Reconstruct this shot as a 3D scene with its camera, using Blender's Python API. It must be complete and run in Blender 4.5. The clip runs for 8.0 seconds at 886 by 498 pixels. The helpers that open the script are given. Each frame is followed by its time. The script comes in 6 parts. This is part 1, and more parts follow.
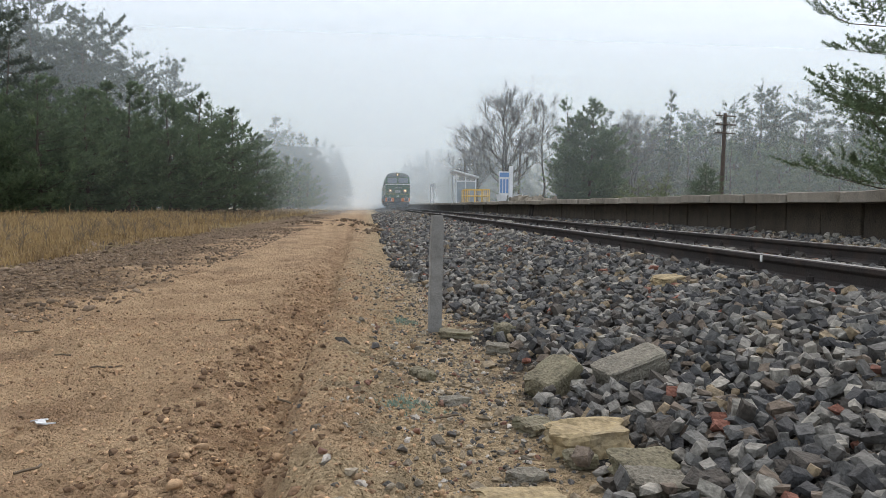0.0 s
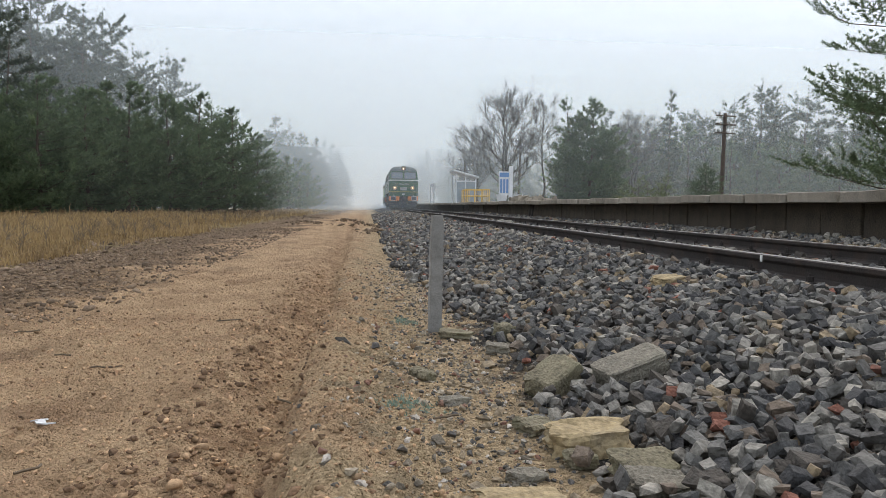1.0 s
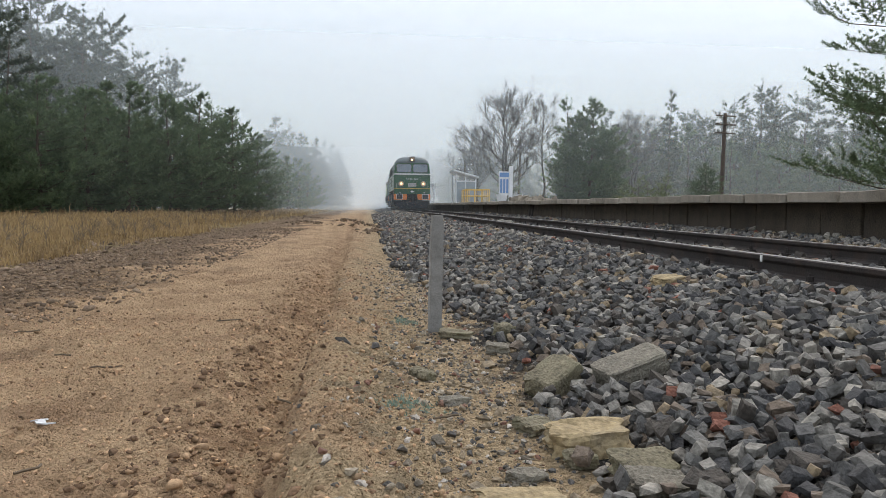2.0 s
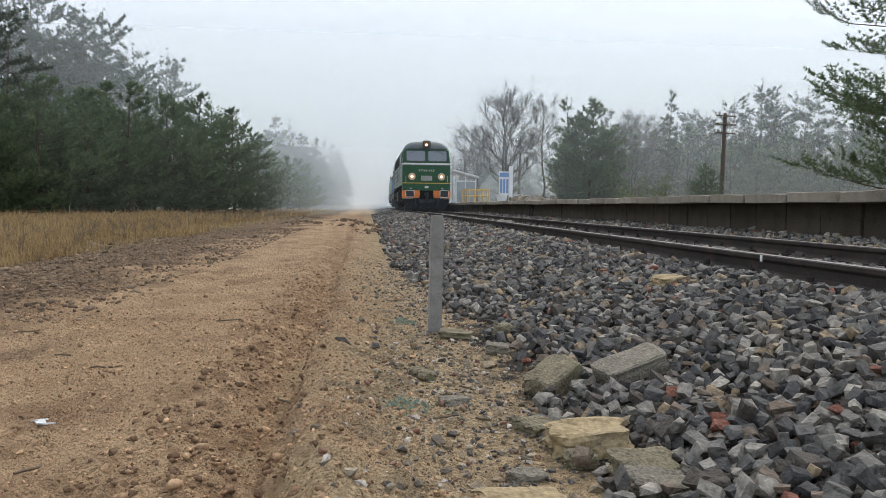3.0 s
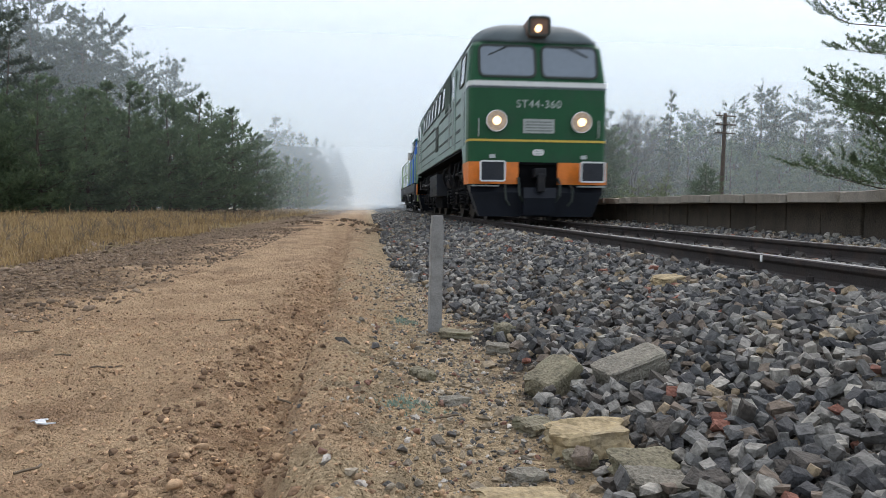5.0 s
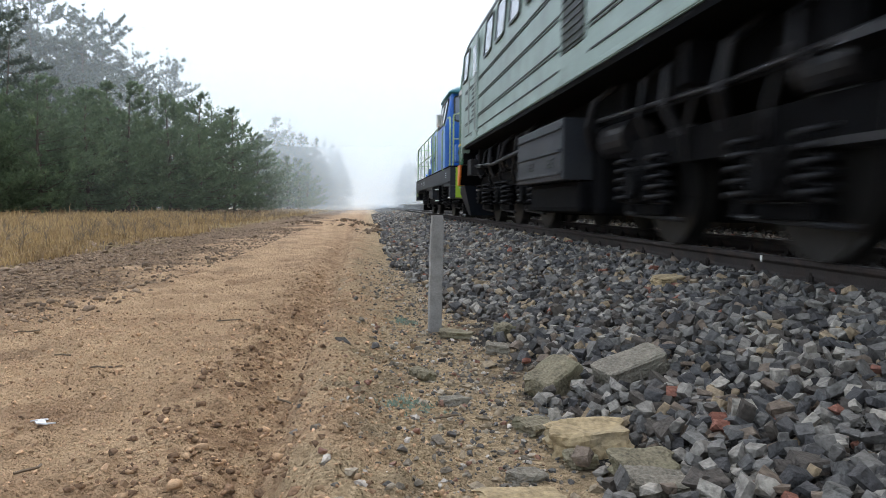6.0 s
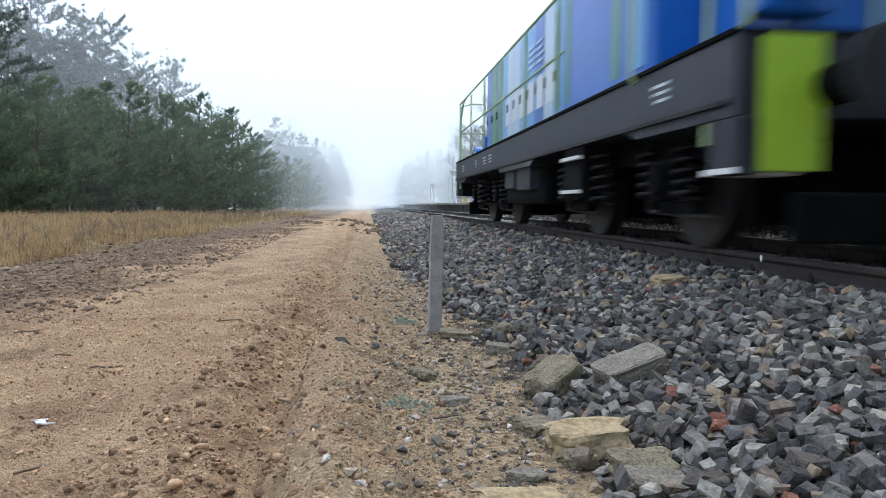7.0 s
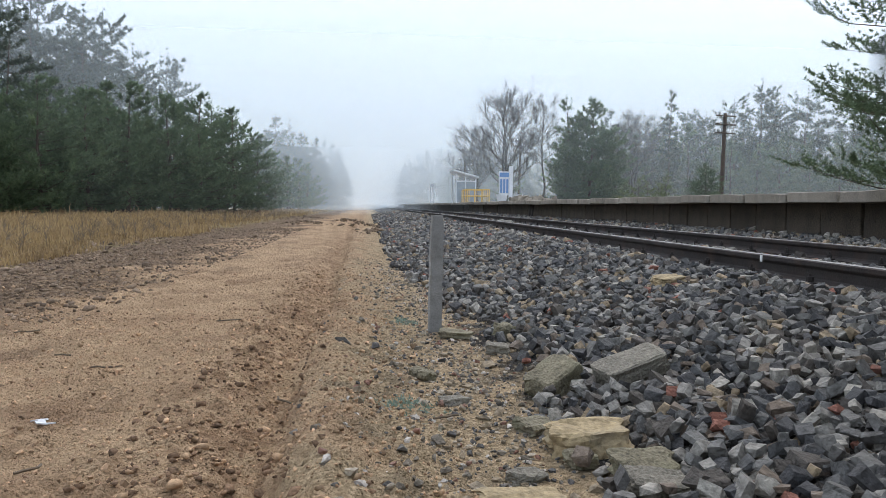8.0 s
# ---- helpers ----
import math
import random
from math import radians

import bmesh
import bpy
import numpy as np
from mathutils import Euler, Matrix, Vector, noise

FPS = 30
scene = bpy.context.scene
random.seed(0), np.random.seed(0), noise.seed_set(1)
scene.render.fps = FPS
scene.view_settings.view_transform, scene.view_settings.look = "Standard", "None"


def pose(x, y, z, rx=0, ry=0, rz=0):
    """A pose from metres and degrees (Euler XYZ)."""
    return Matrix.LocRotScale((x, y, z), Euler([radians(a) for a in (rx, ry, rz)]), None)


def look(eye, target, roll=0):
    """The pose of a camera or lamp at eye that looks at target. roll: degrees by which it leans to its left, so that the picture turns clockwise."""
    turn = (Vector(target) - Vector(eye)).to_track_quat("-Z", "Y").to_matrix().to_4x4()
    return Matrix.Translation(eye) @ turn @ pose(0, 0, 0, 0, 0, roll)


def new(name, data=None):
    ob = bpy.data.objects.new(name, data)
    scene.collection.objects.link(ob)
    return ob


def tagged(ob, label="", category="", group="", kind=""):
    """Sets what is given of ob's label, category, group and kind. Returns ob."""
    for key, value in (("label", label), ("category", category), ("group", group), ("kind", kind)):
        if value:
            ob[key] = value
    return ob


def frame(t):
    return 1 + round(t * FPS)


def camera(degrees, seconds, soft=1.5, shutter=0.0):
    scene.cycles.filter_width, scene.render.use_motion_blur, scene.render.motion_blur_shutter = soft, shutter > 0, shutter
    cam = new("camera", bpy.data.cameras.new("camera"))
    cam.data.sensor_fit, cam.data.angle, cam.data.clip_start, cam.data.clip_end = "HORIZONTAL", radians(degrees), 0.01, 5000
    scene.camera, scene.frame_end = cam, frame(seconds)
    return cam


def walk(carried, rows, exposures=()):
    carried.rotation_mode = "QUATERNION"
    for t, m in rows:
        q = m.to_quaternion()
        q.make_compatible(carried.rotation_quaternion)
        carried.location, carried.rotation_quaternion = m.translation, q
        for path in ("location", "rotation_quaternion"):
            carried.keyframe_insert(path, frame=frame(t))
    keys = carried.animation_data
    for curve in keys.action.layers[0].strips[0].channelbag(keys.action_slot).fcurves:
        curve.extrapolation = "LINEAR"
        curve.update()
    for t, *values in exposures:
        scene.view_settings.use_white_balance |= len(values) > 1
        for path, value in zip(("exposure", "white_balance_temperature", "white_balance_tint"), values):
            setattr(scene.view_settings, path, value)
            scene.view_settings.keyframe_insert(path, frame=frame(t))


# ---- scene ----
from itertools import product

# ---------------------------------------------------------------- camera
EYE_Z = 0.80
RAIL_Z = 0.477            # rail head
TRACK_X = 3.552           # track centre line
SPEED = 14.45             # metres a second
PASS_T = 6.02             # the moment at which the train's front is abreast of the camera
cam = camera(64.0, 8.0, soft=0.7, shutter=0.45)
YAW, PITCH, ROLL = radians(6.022), radians(-3.489), 0.51
AIM = (math.sin(YAW) * math.cos(PITCH), math.cos(YAW) * math.cos(PITCH), EYE_Z + math.sin(PITCH))
STAND = look((0, 0, EYE_Z), AIM, ROLL)
walk(cam, [(0, STAND), (8, STAND)],
     exposures=[(0, 0.25, 6950, 13), (4.4, 0.25, 6950, 13), (5.0, 0.35, 6650, 13), (5.8, 0.65, 6700, 13), (6.5, 0.82, 6330, 13),
                (7.0, 0.80, 6180, 13), (7.5, 0.66, 6260, 13), (8.0, 0.40, 6430, 13)])


# ---------------------------------------------------------------- sky and sun
world = bpy.data.worlds.new("foggy_sky")
scene.world = world
world.use_nodes = True
wn, wl = world.node_tree.nodes, world.node_tree.links
wn.clear()
w_out = wn.new("ShaderNodeOutputWorld")
w_add = wn.new("ShaderNodeAddShader")
w_sky = wn.new("ShaderNodeTexSky")
w_sky.sky_type, w_sky.sun_disc = "NISHITA", False
w_sky.sun_elevation, w_sky.sun_rotation = radians(53), radians(25)
w_b1, w_b2 = wn.new("ShaderNodeBackground"), wn.new("ShaderNodeBackground")
w_b1.inputs[1].default_value = 0.05
w_b2.inputs[0].default_value = (0.675, 0.745, 0.825, 1)      # the light of the fog itself
w_b2.inputs[1].default_value = 0.90
wl.new(w_sky.outputs[0], w_b1.inputs[0])
wl.new(w_b1.outputs[0], w_add.inputs[0])
wl.new(w_b2.outputs[0], w_add.inputs[1])
wl.new(w_add.outputs[0], w_out.inputs[0])
sun = new("sun", bpy.data.lights.new("sun", "SUN"))
sun.data.energy, sun.data.angle, sun.data.color = 1.3, radians(40), (1.0, 0.95, 0.88)
sun.matrix_world = look((14, 30, 45), (0, 0, 0))


# ---------------------------------------------------------------- materials
def mat(name, base, rough=0.7, metal=0.0, vary=0.15, scale=8.0, fine=60.0, bump=0.2, bump_scale=None, stain=None,
        stain_scale=1.5, stain_amount=0.35, island=0.0, objvary=0.0, spec=0.5, emit=None, power=0.0, bump_dist=0.01):
    """A painted, mineral or plant surface: two sizes of noise in colour, relief, and a stain."""
    m = bpy.data.materials.new(name)
    m.use_nodes = True
    n, l = m.node_tree.nodes, m.node_tree.links
    b = n["Principled BSDF"]
    b.inputs["Roughness"].default_value, b.inputs["Metallic"].default_value = rough, metal
    b.inputs["Specular IOR Level"].default_value = spec
    tc = n.new("ShaderNodeTexCoord")
    big, small = n.new("ShaderNodeTexNoise"), n.new("ShaderNodeTexNoise")
    big.inputs["Scale"].default_value, small.inputs["Scale"].default_value = scale, fine
    big.inputs["Detail"].default_value, small.inputs["Detail"].default_value = 4, 3
    for k in (big, small):
        l.new(tc.outputs["Object"], k.inputs["Vector"])
    mixn = n.new("ShaderNodeMath")
    mixn.operation = "ADD"
    l.new(big.outputs[0], mixn.inputs[0])
    l.new(small.outputs[0], mixn.inputs[1])
    rng = n.new("ShaderNodeMapRange")
    rng.inputs[1].default_value, rng.inputs[2].default_value = 0.6, 1.4
    rng.inputs[3].default_value, rng.inputs[4].default_value = 1 - vary * 1.6, 1 + vary * 1.6
    l.new(mixn.outputs[0], rng.inputs[0])
    value = rng.outputs[0]
    for amount, kind in ((island, "ShaderNodeNewGeometry"), (objvary, "ShaderNodeObjectInfo")):
        if amount:
            g = n.new(kind)
            r2, mu = n.new("ShaderNodeMapRange"), n.new("ShaderNodeMath")
            r2.inputs[3].default_value, r2.inputs[4].default_value = 1 - amount, 1 + amount
            l.new(g.outputs["Random Per Island" if island and kind.endswith("Geometry") else "Random"], r2.inputs[0])
            mu.operation = "MULTIPLY"
            l.new(value, mu.inputs[0])
            l.new(r2.outputs[0], mu.inputs[1])
            value = mu.outputs[0]
    mul = n.new("ShaderNodeVectorMath")
    mul.operation = "SCALE"
    mul.inputs[0].default_value = base
    l.new(value, mul.inputs["Scale"])
    colour = mul.outputs[0]
    if stain:
        s, r3, mx = n.new("ShaderNodeTexNoise"), n.new("ShaderNodeMapRange"), n.new("ShaderNodeMix")
        s.inputs["Scale"].default_value, s.inputs["Detail"].default_value = stain_scale, 6
        l.new(tc.outputs["Object"], s.inputs["Vector"])
        r3.inputs[1].default_value, r3.inputs[2].default_value = 0.5, 0.68
        r3.inputs[4].default_value = stain_amount
        l.new(s.outputs[0], r3.inputs[0])
        mx.data_type = "RGBA"
        mx.inputs["B"].default_value = (*stain, 1)
        l.new(r3.outputs[0], mx.inputs["Factor"])
        l.new(colour, mx.inputs["A"])
        colour = mx.outputs["Result"]
    l.new(colour, b.inputs["Base Color"])
    if bump:
        bp, bn = n.new("ShaderNodeBump"), n.new("ShaderNodeTexNoise")
        bn.inputs["Scale"].default_value, bn.inputs["Detail"].default_value = bump_scale or fine, 5
        l.new(tc.outputs["Object"], bn.inputs["Vector"])
        bp.inputs["Strength"].default_value, bp.inputs["Distance"].default_value = bump, bump_dist
        l.new(bn.outputs[0], bp.inputs["Height"])
        l.new(bp.outputs[0], b.inputs["Normal"])
    if emit:
        b.inputs["Emission Color"].default_value, b.inputs["Emission Strength"].default_value = (*emit, 1), power
    return m


def rock_material(name, stops, rough=0.85, dust=0.25):
    """Crushed rock: each stone takes its own colour from a ramp."""
    m = bpy.data.materials.new(name)
    m.use_nodes = True
    n, l = m.node_tree.nodes, m.node_tree.links
    b = n["Principled BSDF"]
    b.inputs["Roughness"].default_value = rough
    b.inputs["Specular IOR Level"].default_value = 0.45
    g, ramp = n.new("ShaderNodeNewGeometry"), n.new("ShaderNodeValToRGB")
    oi, ad, fr = n.new("ShaderNodeObjectInfo"), n.new("ShaderNodeMath"), n.new("ShaderNodeMath")
    ad.operation, fr.operation = "ADD", "FRACT"
    l.new(g.outputs["Random Per Island"], ad.inputs[0])
    l.new(oi.outputs["Random"], ad.inputs[1])
    l.new(ad.outputs[0], fr.inputs[0])
    l.new(fr.outputs[0], ramp.inputs[0])
    ramp.color_ramp.interpolation = "CONSTANT"
    while len(ramp.color_ramp.elements) < len(stops):
        ramp.color_ramp.elements.new(0.5)
    for e, (p, c) in zip(ramp.color_ramp.elements, stops):
        e.position, e.color = p, (*c, 1)
    no, rg, mx = n.new("ShaderNodeTexNoise"), n.new("ShaderNodeMapRange"), n.new("ShaderNodeVectorMath")
    no.inputs["Scale"].default_value, no.inputs["Detail"].default_value = 45, 6
    l.new(g.outputs["Position"], no.inputs["Vector"])
    rg.inputs[1].default_value, rg.inputs[2].default_value = 0.3, 0.7
    rg.inputs[3].default_value, rg.inputs[4].default_value = 0.62, 1.4
    l.new(no.outputs[0], rg.inputs[0])
    mx.operation = "SCALE"
    l.new(ramp.outputs[0], mx.inputs[0])
    l.new(rg.outputs[0], mx.inputs["Scale"])
    d, dr, dm = n.new("ShaderNodeTexNoise"), n.new("ShaderNodeMapRange"), n.new("ShaderNodeMix")
    d.inputs["Scale"].default_value, d.inputs["Detail"].default_value = 3.0, 8
    l.new(g.outputs["Position"], d.inputs["Vector"])
    dr.inputs[1].default_value, dr.inputs[2].default_value, dr.inputs[4].default_value = 0.48, 0.75, dust
    l.new(d.outputs[0], dr.inputs[0])
    dm.data_type = "RGBA"
    dm.inputs["B"].default_value = (0.24, 0.21, 0.17, 1)
    l.new(dr.outputs[0], dm.inputs["Factor"])
    l.new(mx.outputs[0], dm.inputs["A"])
    l.new(dm.outputs["Result"], b.inputs["Base Color"])
    bp, bn = n.new("ShaderNodeBump"), n.new("ShaderNodeTexNoise")
    bn.inputs["Scale"].default_value, bn.inputs["Detail"].default_value = 85, 5
    l.new(g.outputs["Position"], bn.inputs["Vector"])
    bp.inputs["Strength"].default_value, bp.inputs["Distance"].default_value = 1.0, 0.010
    l.new(bn.outputs[0], bp.inputs["Height"])
    l.new(bp.outputs[0], b.inputs["Normal"])
    return m


def ground_material():
    """Orange sand by the track, dark trodden soil beside it, fine ballast darkened for gap shade under the stones, dry
    turf beyond.
    """
    m = bpy.data.materials.new("ground_soil")
    m.use_nodes = True
    n, l = m.node_tree.nodes, m.node_tree.links
    b = n["Principled BSDF"]
    b.inputs["Roughness"].default_value = 0.95
    b.inputs["Specular IOR Level"].default_value = 0.2
    geo, sep = n.new("ShaderNodeNewGeometry"), n.new("ShaderNodeSeparateXYZ")
    l.new(geo.outputs["Position"], sep.inputs[0])

    def noise_of(scale, detail, lo=0.35, hi=0.65, a=0.0, z=1.0):
        t, r = n.new("ShaderNodeTexNoise"), n.new("ShaderNodeMapRange")
        t.inputs["Scale"].default_value, t.inputs["Detail"].default_value = scale, detail
        l.new(geo.outputs["Position"], t.inputs["Vector"])
        for i, v in ((1, lo), (2, hi), (3, a), (4, z)):
            r.inputs[i].default_value = v
        l.new(t.outputs[0], r.inputs[0])
        return r.outputs[0]

    def mixed(factor, a, c):
        x = n.new("ShaderNodeMix")
        x.data_type = "RGBA"
        l.new(factor, x.inputs["Factor"])
        for key, v in (("A", a), ("B", c)):
            if isinstance(v, tuple):
                x.inputs[key].default_value = (*v, 1)
            else:
                l.new(v, x.inputs[key])
        return x.outputs["Result"]

    def edge(where, wobble, amp, lo, hi):
        """0 below lo, 1 above hi, with a wandering border."""
        ad, r = n.new("ShaderNodeMath"), n.new("ShaderNodeMapRange")
        ad.operation = "MULTIPLY_ADD"
        l.new(wobble, ad.inputs[0])
        ad.inputs[1].default_value = amp
        l.new(where, ad.inputs[2])
        r.inputs[1].default_value, r.inputs[2].default_value = lo + amp / 2, hi + amp / 2
        l.new(ad.outputs[0], r.inputs[0])
        return r.outputs[0]

    wob, wob2 = noise_of(0.9, 6), noise_of(3.5, 5)
    grains = noise_of(190, 3, 0.38, 0.62)
    patches = noise_of(2.2, 7)
    clods = noise_of(17, 6, 0.42, 0.62)
    sand = mixed(patches, (0.455, 0.297, 0.168), (0.64, 0.445, 0.275))
    sand = mixed(grains, sand, mixed(patches, (0.78, 0.57, 0.36), (0.31, 0.195, 0.108)))
    damp = noise_of(1.3, 8, 0.53, 0.68, 0, 0.5)
    sand = mixed(damp, sand, (0.24, 0.14, 0.085))
    band, inv, both = n.new("ShaderNodeMath"), n.new("ShaderNodeMath"), n.new("ShaderNodeMath")
    band.operation, inv.operation, both.operation = "MULTIPLY", "SUBTRACT", "MULTIPLY"
    inv.inputs[0].default_value = 1.0
    l.new(edge(sep.outputs[0], wob2, 0.4, -0.36, -0.16), inv.inputs[1])
    l.new(edge(sep.outputs[0], wob2, 0.4, -0.90, -0.55), band.inputs[0])
    l.new(inv.outputs[0], band.inputs[1])
    l.new(band.outputs[0], both.inputs[0])
    l.new(noise_of(11, 7, 0.42, 0.6, 0.0, 0.85), both.inputs[1])
    sand = mixed(both.outputs[0], sand, (0.30, 0.188, 0.11))      # damp sand churned up in the rut
    gravelly = mixed(noise_of(55, 3), (0.36, 0.265, 0.155), (0.60, 0.455, 0.285))
    gravelly = mixed(noise_of(4.5, 6, 0.5, 0.66, 0, 0.6), gravelly, (0.19, 0.155, 0.105))
    soil = mixed(clods, (0.155, 0.105, 0.068), (0.32, 0.225, 0.142))
    turf = mixed(noise_of(1.6, 7), (0.20, 0.145, 0.075), (0.33, 0.26, 0.13))
    # fine ballast, coloured near black to paint the shade between stones
    shaded_fines = mixed(noise_of(40, 4), (0.03, 0.029, 0.027), (0.085, 0.078, 0.07))
    col = mixed(edge(sep.outputs[0], wob2, 0.5, -0.30, 0.12), sand, gravelly)
    col = mixed(edge(sep.outputs[0], wob2, 0.5, 0.62, 0.86), col, shaded_fines)
    left = n.new("ShaderNodeMath")
    left.operation = "MULTIPLY"
    left.inputs[1].default_value = -1
    l.new(sep.outputs[0], left.inputs[0])
    col = mixed(edge(left.outputs[0], wob, 1.5, 2.1, 3.0), col, soil)
    col = mixed(edge(left.outputs[0], wob, 1.0, 4.3, 4.9), col, turf)
    col = mixed(edge(sep.outputs[0], wob, 1.0, 6.6, 7.4), col, turf)
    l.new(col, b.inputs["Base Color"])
    bp, bp2 = n.new("ShaderNodeBump"), n.new("ShaderNodeBump")
    bp.inputs["Strength"].default_value, bp.inputs["Distance"].default_value = 1.0, 0.085
    bp2.inputs["Strength"].default_value, bp2.inputs["Distance"].default_value = 1.0, 0.012
    l.new(noise_of(28, 7, 0.2, 0.8), bp.inputs["Height"])
    l.new(noise_of(120, 6, 0.2, 0.8), bp2.inputs["Height"])
    l.new(bp.outputs[0], bp2.inputs["Normal"])
    l.new(bp2.outputs[0], b.inputs["Normal"])
    return m


def leaf_material(name, dark, light, through_light=0.25):
    m = bpy.data.materials.new(name)
    m.use_nodes = True
    n, l = m.node_tree.nodes, m.node_tree.links
    b, out = n["Principled BSDF"], n["Material Output"]
    b.inputs["Roughness"].default_value = 0.6
    b.inputs["Specular IOR Level"].default_value = 0.25
    g, oi, mx, tr, ms = (n.new("ShaderNodeNewGeometry"), n.new("ShaderNodeObjectInfo"), n.new("ShaderNodeMix"),
                         n.new("ShaderNodeBsdfTranslucent"), n.new("ShaderNodeMixShader"))
    mx.data_type = "RGBA"
    mx.inputs["A"].default_value, mx.inputs["B"].default_value = (*dark, 1), (*light, 1)
    tn, ad = n.new("ShaderNodeTexNoise"), n.new("ShaderNodeMath")
    tn.inputs["Scale"].default_value = 0.9
    l.new(g.outputs["Position"], tn.inputs["Vector"])
    ad.operation = "MULTIPLY_ADD"
    ad.use_clamp = True
    ad.inputs[1].default_value = 0.6
    l.new(g.outputs["Random Per Island"], ad.inputs[0])
    sub = n.new("ShaderNodeMath")
    sub.operation = "SUBTRACT"
    sub.inputs[1].default_value = 0.25
    l.new(tn.outputs[0], sub.inputs[0])
    l.new(sub.outputs[0], ad.inputs[2])
    l.new(ad.outputs[0], mx.inputs["Factor"])
    l.new(mx.outputs["Result"], b.inputs["Base Color"])
    l.new(mx.outputs["Result"], tr.inputs["Color"])
    ms.inputs[0].default_value = through_light
    l.new(b.outputs[0], ms.inputs[1])
    l.new(tr.outputs[0], ms.inputs[2])
    l.new(ms.outputs[0], out.inputs["Surface"])
    return m


def fog_material(name, opacity, low, high):
    """A see-through sheet standing in for haze: lets most light through, scatters the rest of the daylight; thins out
    with height.
    """
    m = bpy.data.materials.new(name)
    m.use_nodes = True
    n, l = m.node_tree.nodes, m.node_tree.links
    n.remove(n["Principled BSDF"])
    out = n["Material Output"]
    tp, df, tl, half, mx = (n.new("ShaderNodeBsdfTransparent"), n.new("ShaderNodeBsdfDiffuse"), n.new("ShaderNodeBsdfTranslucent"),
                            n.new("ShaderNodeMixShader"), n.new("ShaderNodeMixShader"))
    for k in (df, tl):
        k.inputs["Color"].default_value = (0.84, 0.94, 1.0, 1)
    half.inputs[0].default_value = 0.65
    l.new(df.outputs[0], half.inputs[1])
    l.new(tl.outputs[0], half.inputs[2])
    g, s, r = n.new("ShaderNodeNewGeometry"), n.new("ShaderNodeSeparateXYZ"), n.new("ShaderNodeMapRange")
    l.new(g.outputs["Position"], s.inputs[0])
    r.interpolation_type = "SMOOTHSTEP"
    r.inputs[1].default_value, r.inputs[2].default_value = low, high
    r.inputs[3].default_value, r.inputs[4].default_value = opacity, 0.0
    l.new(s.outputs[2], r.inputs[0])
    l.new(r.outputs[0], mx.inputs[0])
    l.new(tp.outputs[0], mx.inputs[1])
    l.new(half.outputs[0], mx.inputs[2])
    l.new(mx.outputs[0], out.inputs["Surface"])
    return m


M = {}
M["ground"] = ground_material()
M["ballast"] = rock_material("ballast_rock", [(0, (0.056, 0.056, 0.057)), (0.16, (0.146, 0.142, 0.130)), (0.34, (0.235, 0.222, 0.195)),
                                              (0.48, (0.086, 0.086, 0.084)), (0.66, (0.310, 0.289, 0.246)), (0.73, (0.075, 0.065, 0.055)),
                                              (0.86, (0.155, 0.120, 0.090)), (0.94, (0.282, 0.217, 0.137)), (0.985, (0.235, 0.093, 0.062))], dust=0.2)
M["pebble"] = rock_material("pebble_rock", [(0, (0.28, 0.22, 0.145)), (0.22, (0.17, 0.145, 0.11)), (0.45, (0.42, 0.36, 0.27)), (0.6, (0.10, 0.095, 0.088)),
                                            (0.85, (0.25, 0.13, 0.09)), (0.92, (0.55, 0.50, 0.44))], dust=0.5)
M["clod"] = mat("soil_clod", (0.41, 0.275, 0.165), 0.95, vary=0.3, scale=20, fine=90, bump=0.6, island=0.5, spec=0.2)
M["damp"] = mat("damp_sand", (0.20, 0.128, 0.08), 0.95, vary=0.35, scale=30, fine=120, bump=0.8, island=0.4, spec=0.2, stain=(0.33, 0.21, 0.13), stain_scale=25, stain_amount=0.7)
M["grain"] = mat("sand_grain", (0.47, 0.31, 0.19), 0.95, vary=0.2, scale=30, fine=120, bump=0.3, island=0.55, spec=0.2)
M["dark_clod"] = mat("dark_clod", (0.225, 0.165, 0.115), 0.95, vary=0.3, scale=20, fine=90, bump=0.6, island=0.4, spec=0.2)
M["sandstone"] = mat("yellow_sandstone", (0.37, 0.285, 0.16), 0.9, vary=0.36, scale=9, fine=50, bump=1.0, stain=(0.16, 0.15, 0.12), stain_scale=9, stain_amount=0.5)
M["mossy"] = mat("lichen_stone", (0.20, 0.175, 0.115), 0.9, vary=0.45, scale=14, fine=90, bump=1.0, stain=(0.13, 0.13, 0.075), stain_scale=12, stain_amount=0.7)
M["slab_conc"] = mat("broken_concrete", (0.21, 0.19, 0.15), 0.9, vary=0.36, scale=12, fine=95, bump=1.0, stain=(0.12, 0.12, 0.09), stain_scale=8, stain_amount=0.5)
M["post"] = mat("post_concrete", (0.27, 0.265, 0.25), 0.9, vary=0.2, scale=14, fine=120, bump=0.5, stain=(0.15, 0.145, 0.13), stain_scale=10, stain_amount=0.6)
M["coping"] = mat("coping_concrete", (0.27, 0.235, 0.185), 0.9, vary=0.25, scale=5, fine=70, bump=0.5, stain=(0.13, 0.12, 0.10), stain_scale=4, stain_amount=0.6, objvary=0.12)
# stained concrete; its base is darkened for the shade under the edge slabs
M["panel"] = mat("wall_concrete_shaded", (0.078, 0.062, 0.045), 0.92, vary=0.45, scale=3, fine=50, bump=0.4, stain=(0.04, 0.036, 0.03), stain_scale=2.2, stain_amount=0.75, objvary=0.15)
M["paving"] = mat("platform_paving", (0.27, 0.25, 0.22), 0.9, vary=0.2, scale=1.5, fine=40, bump=0.4)
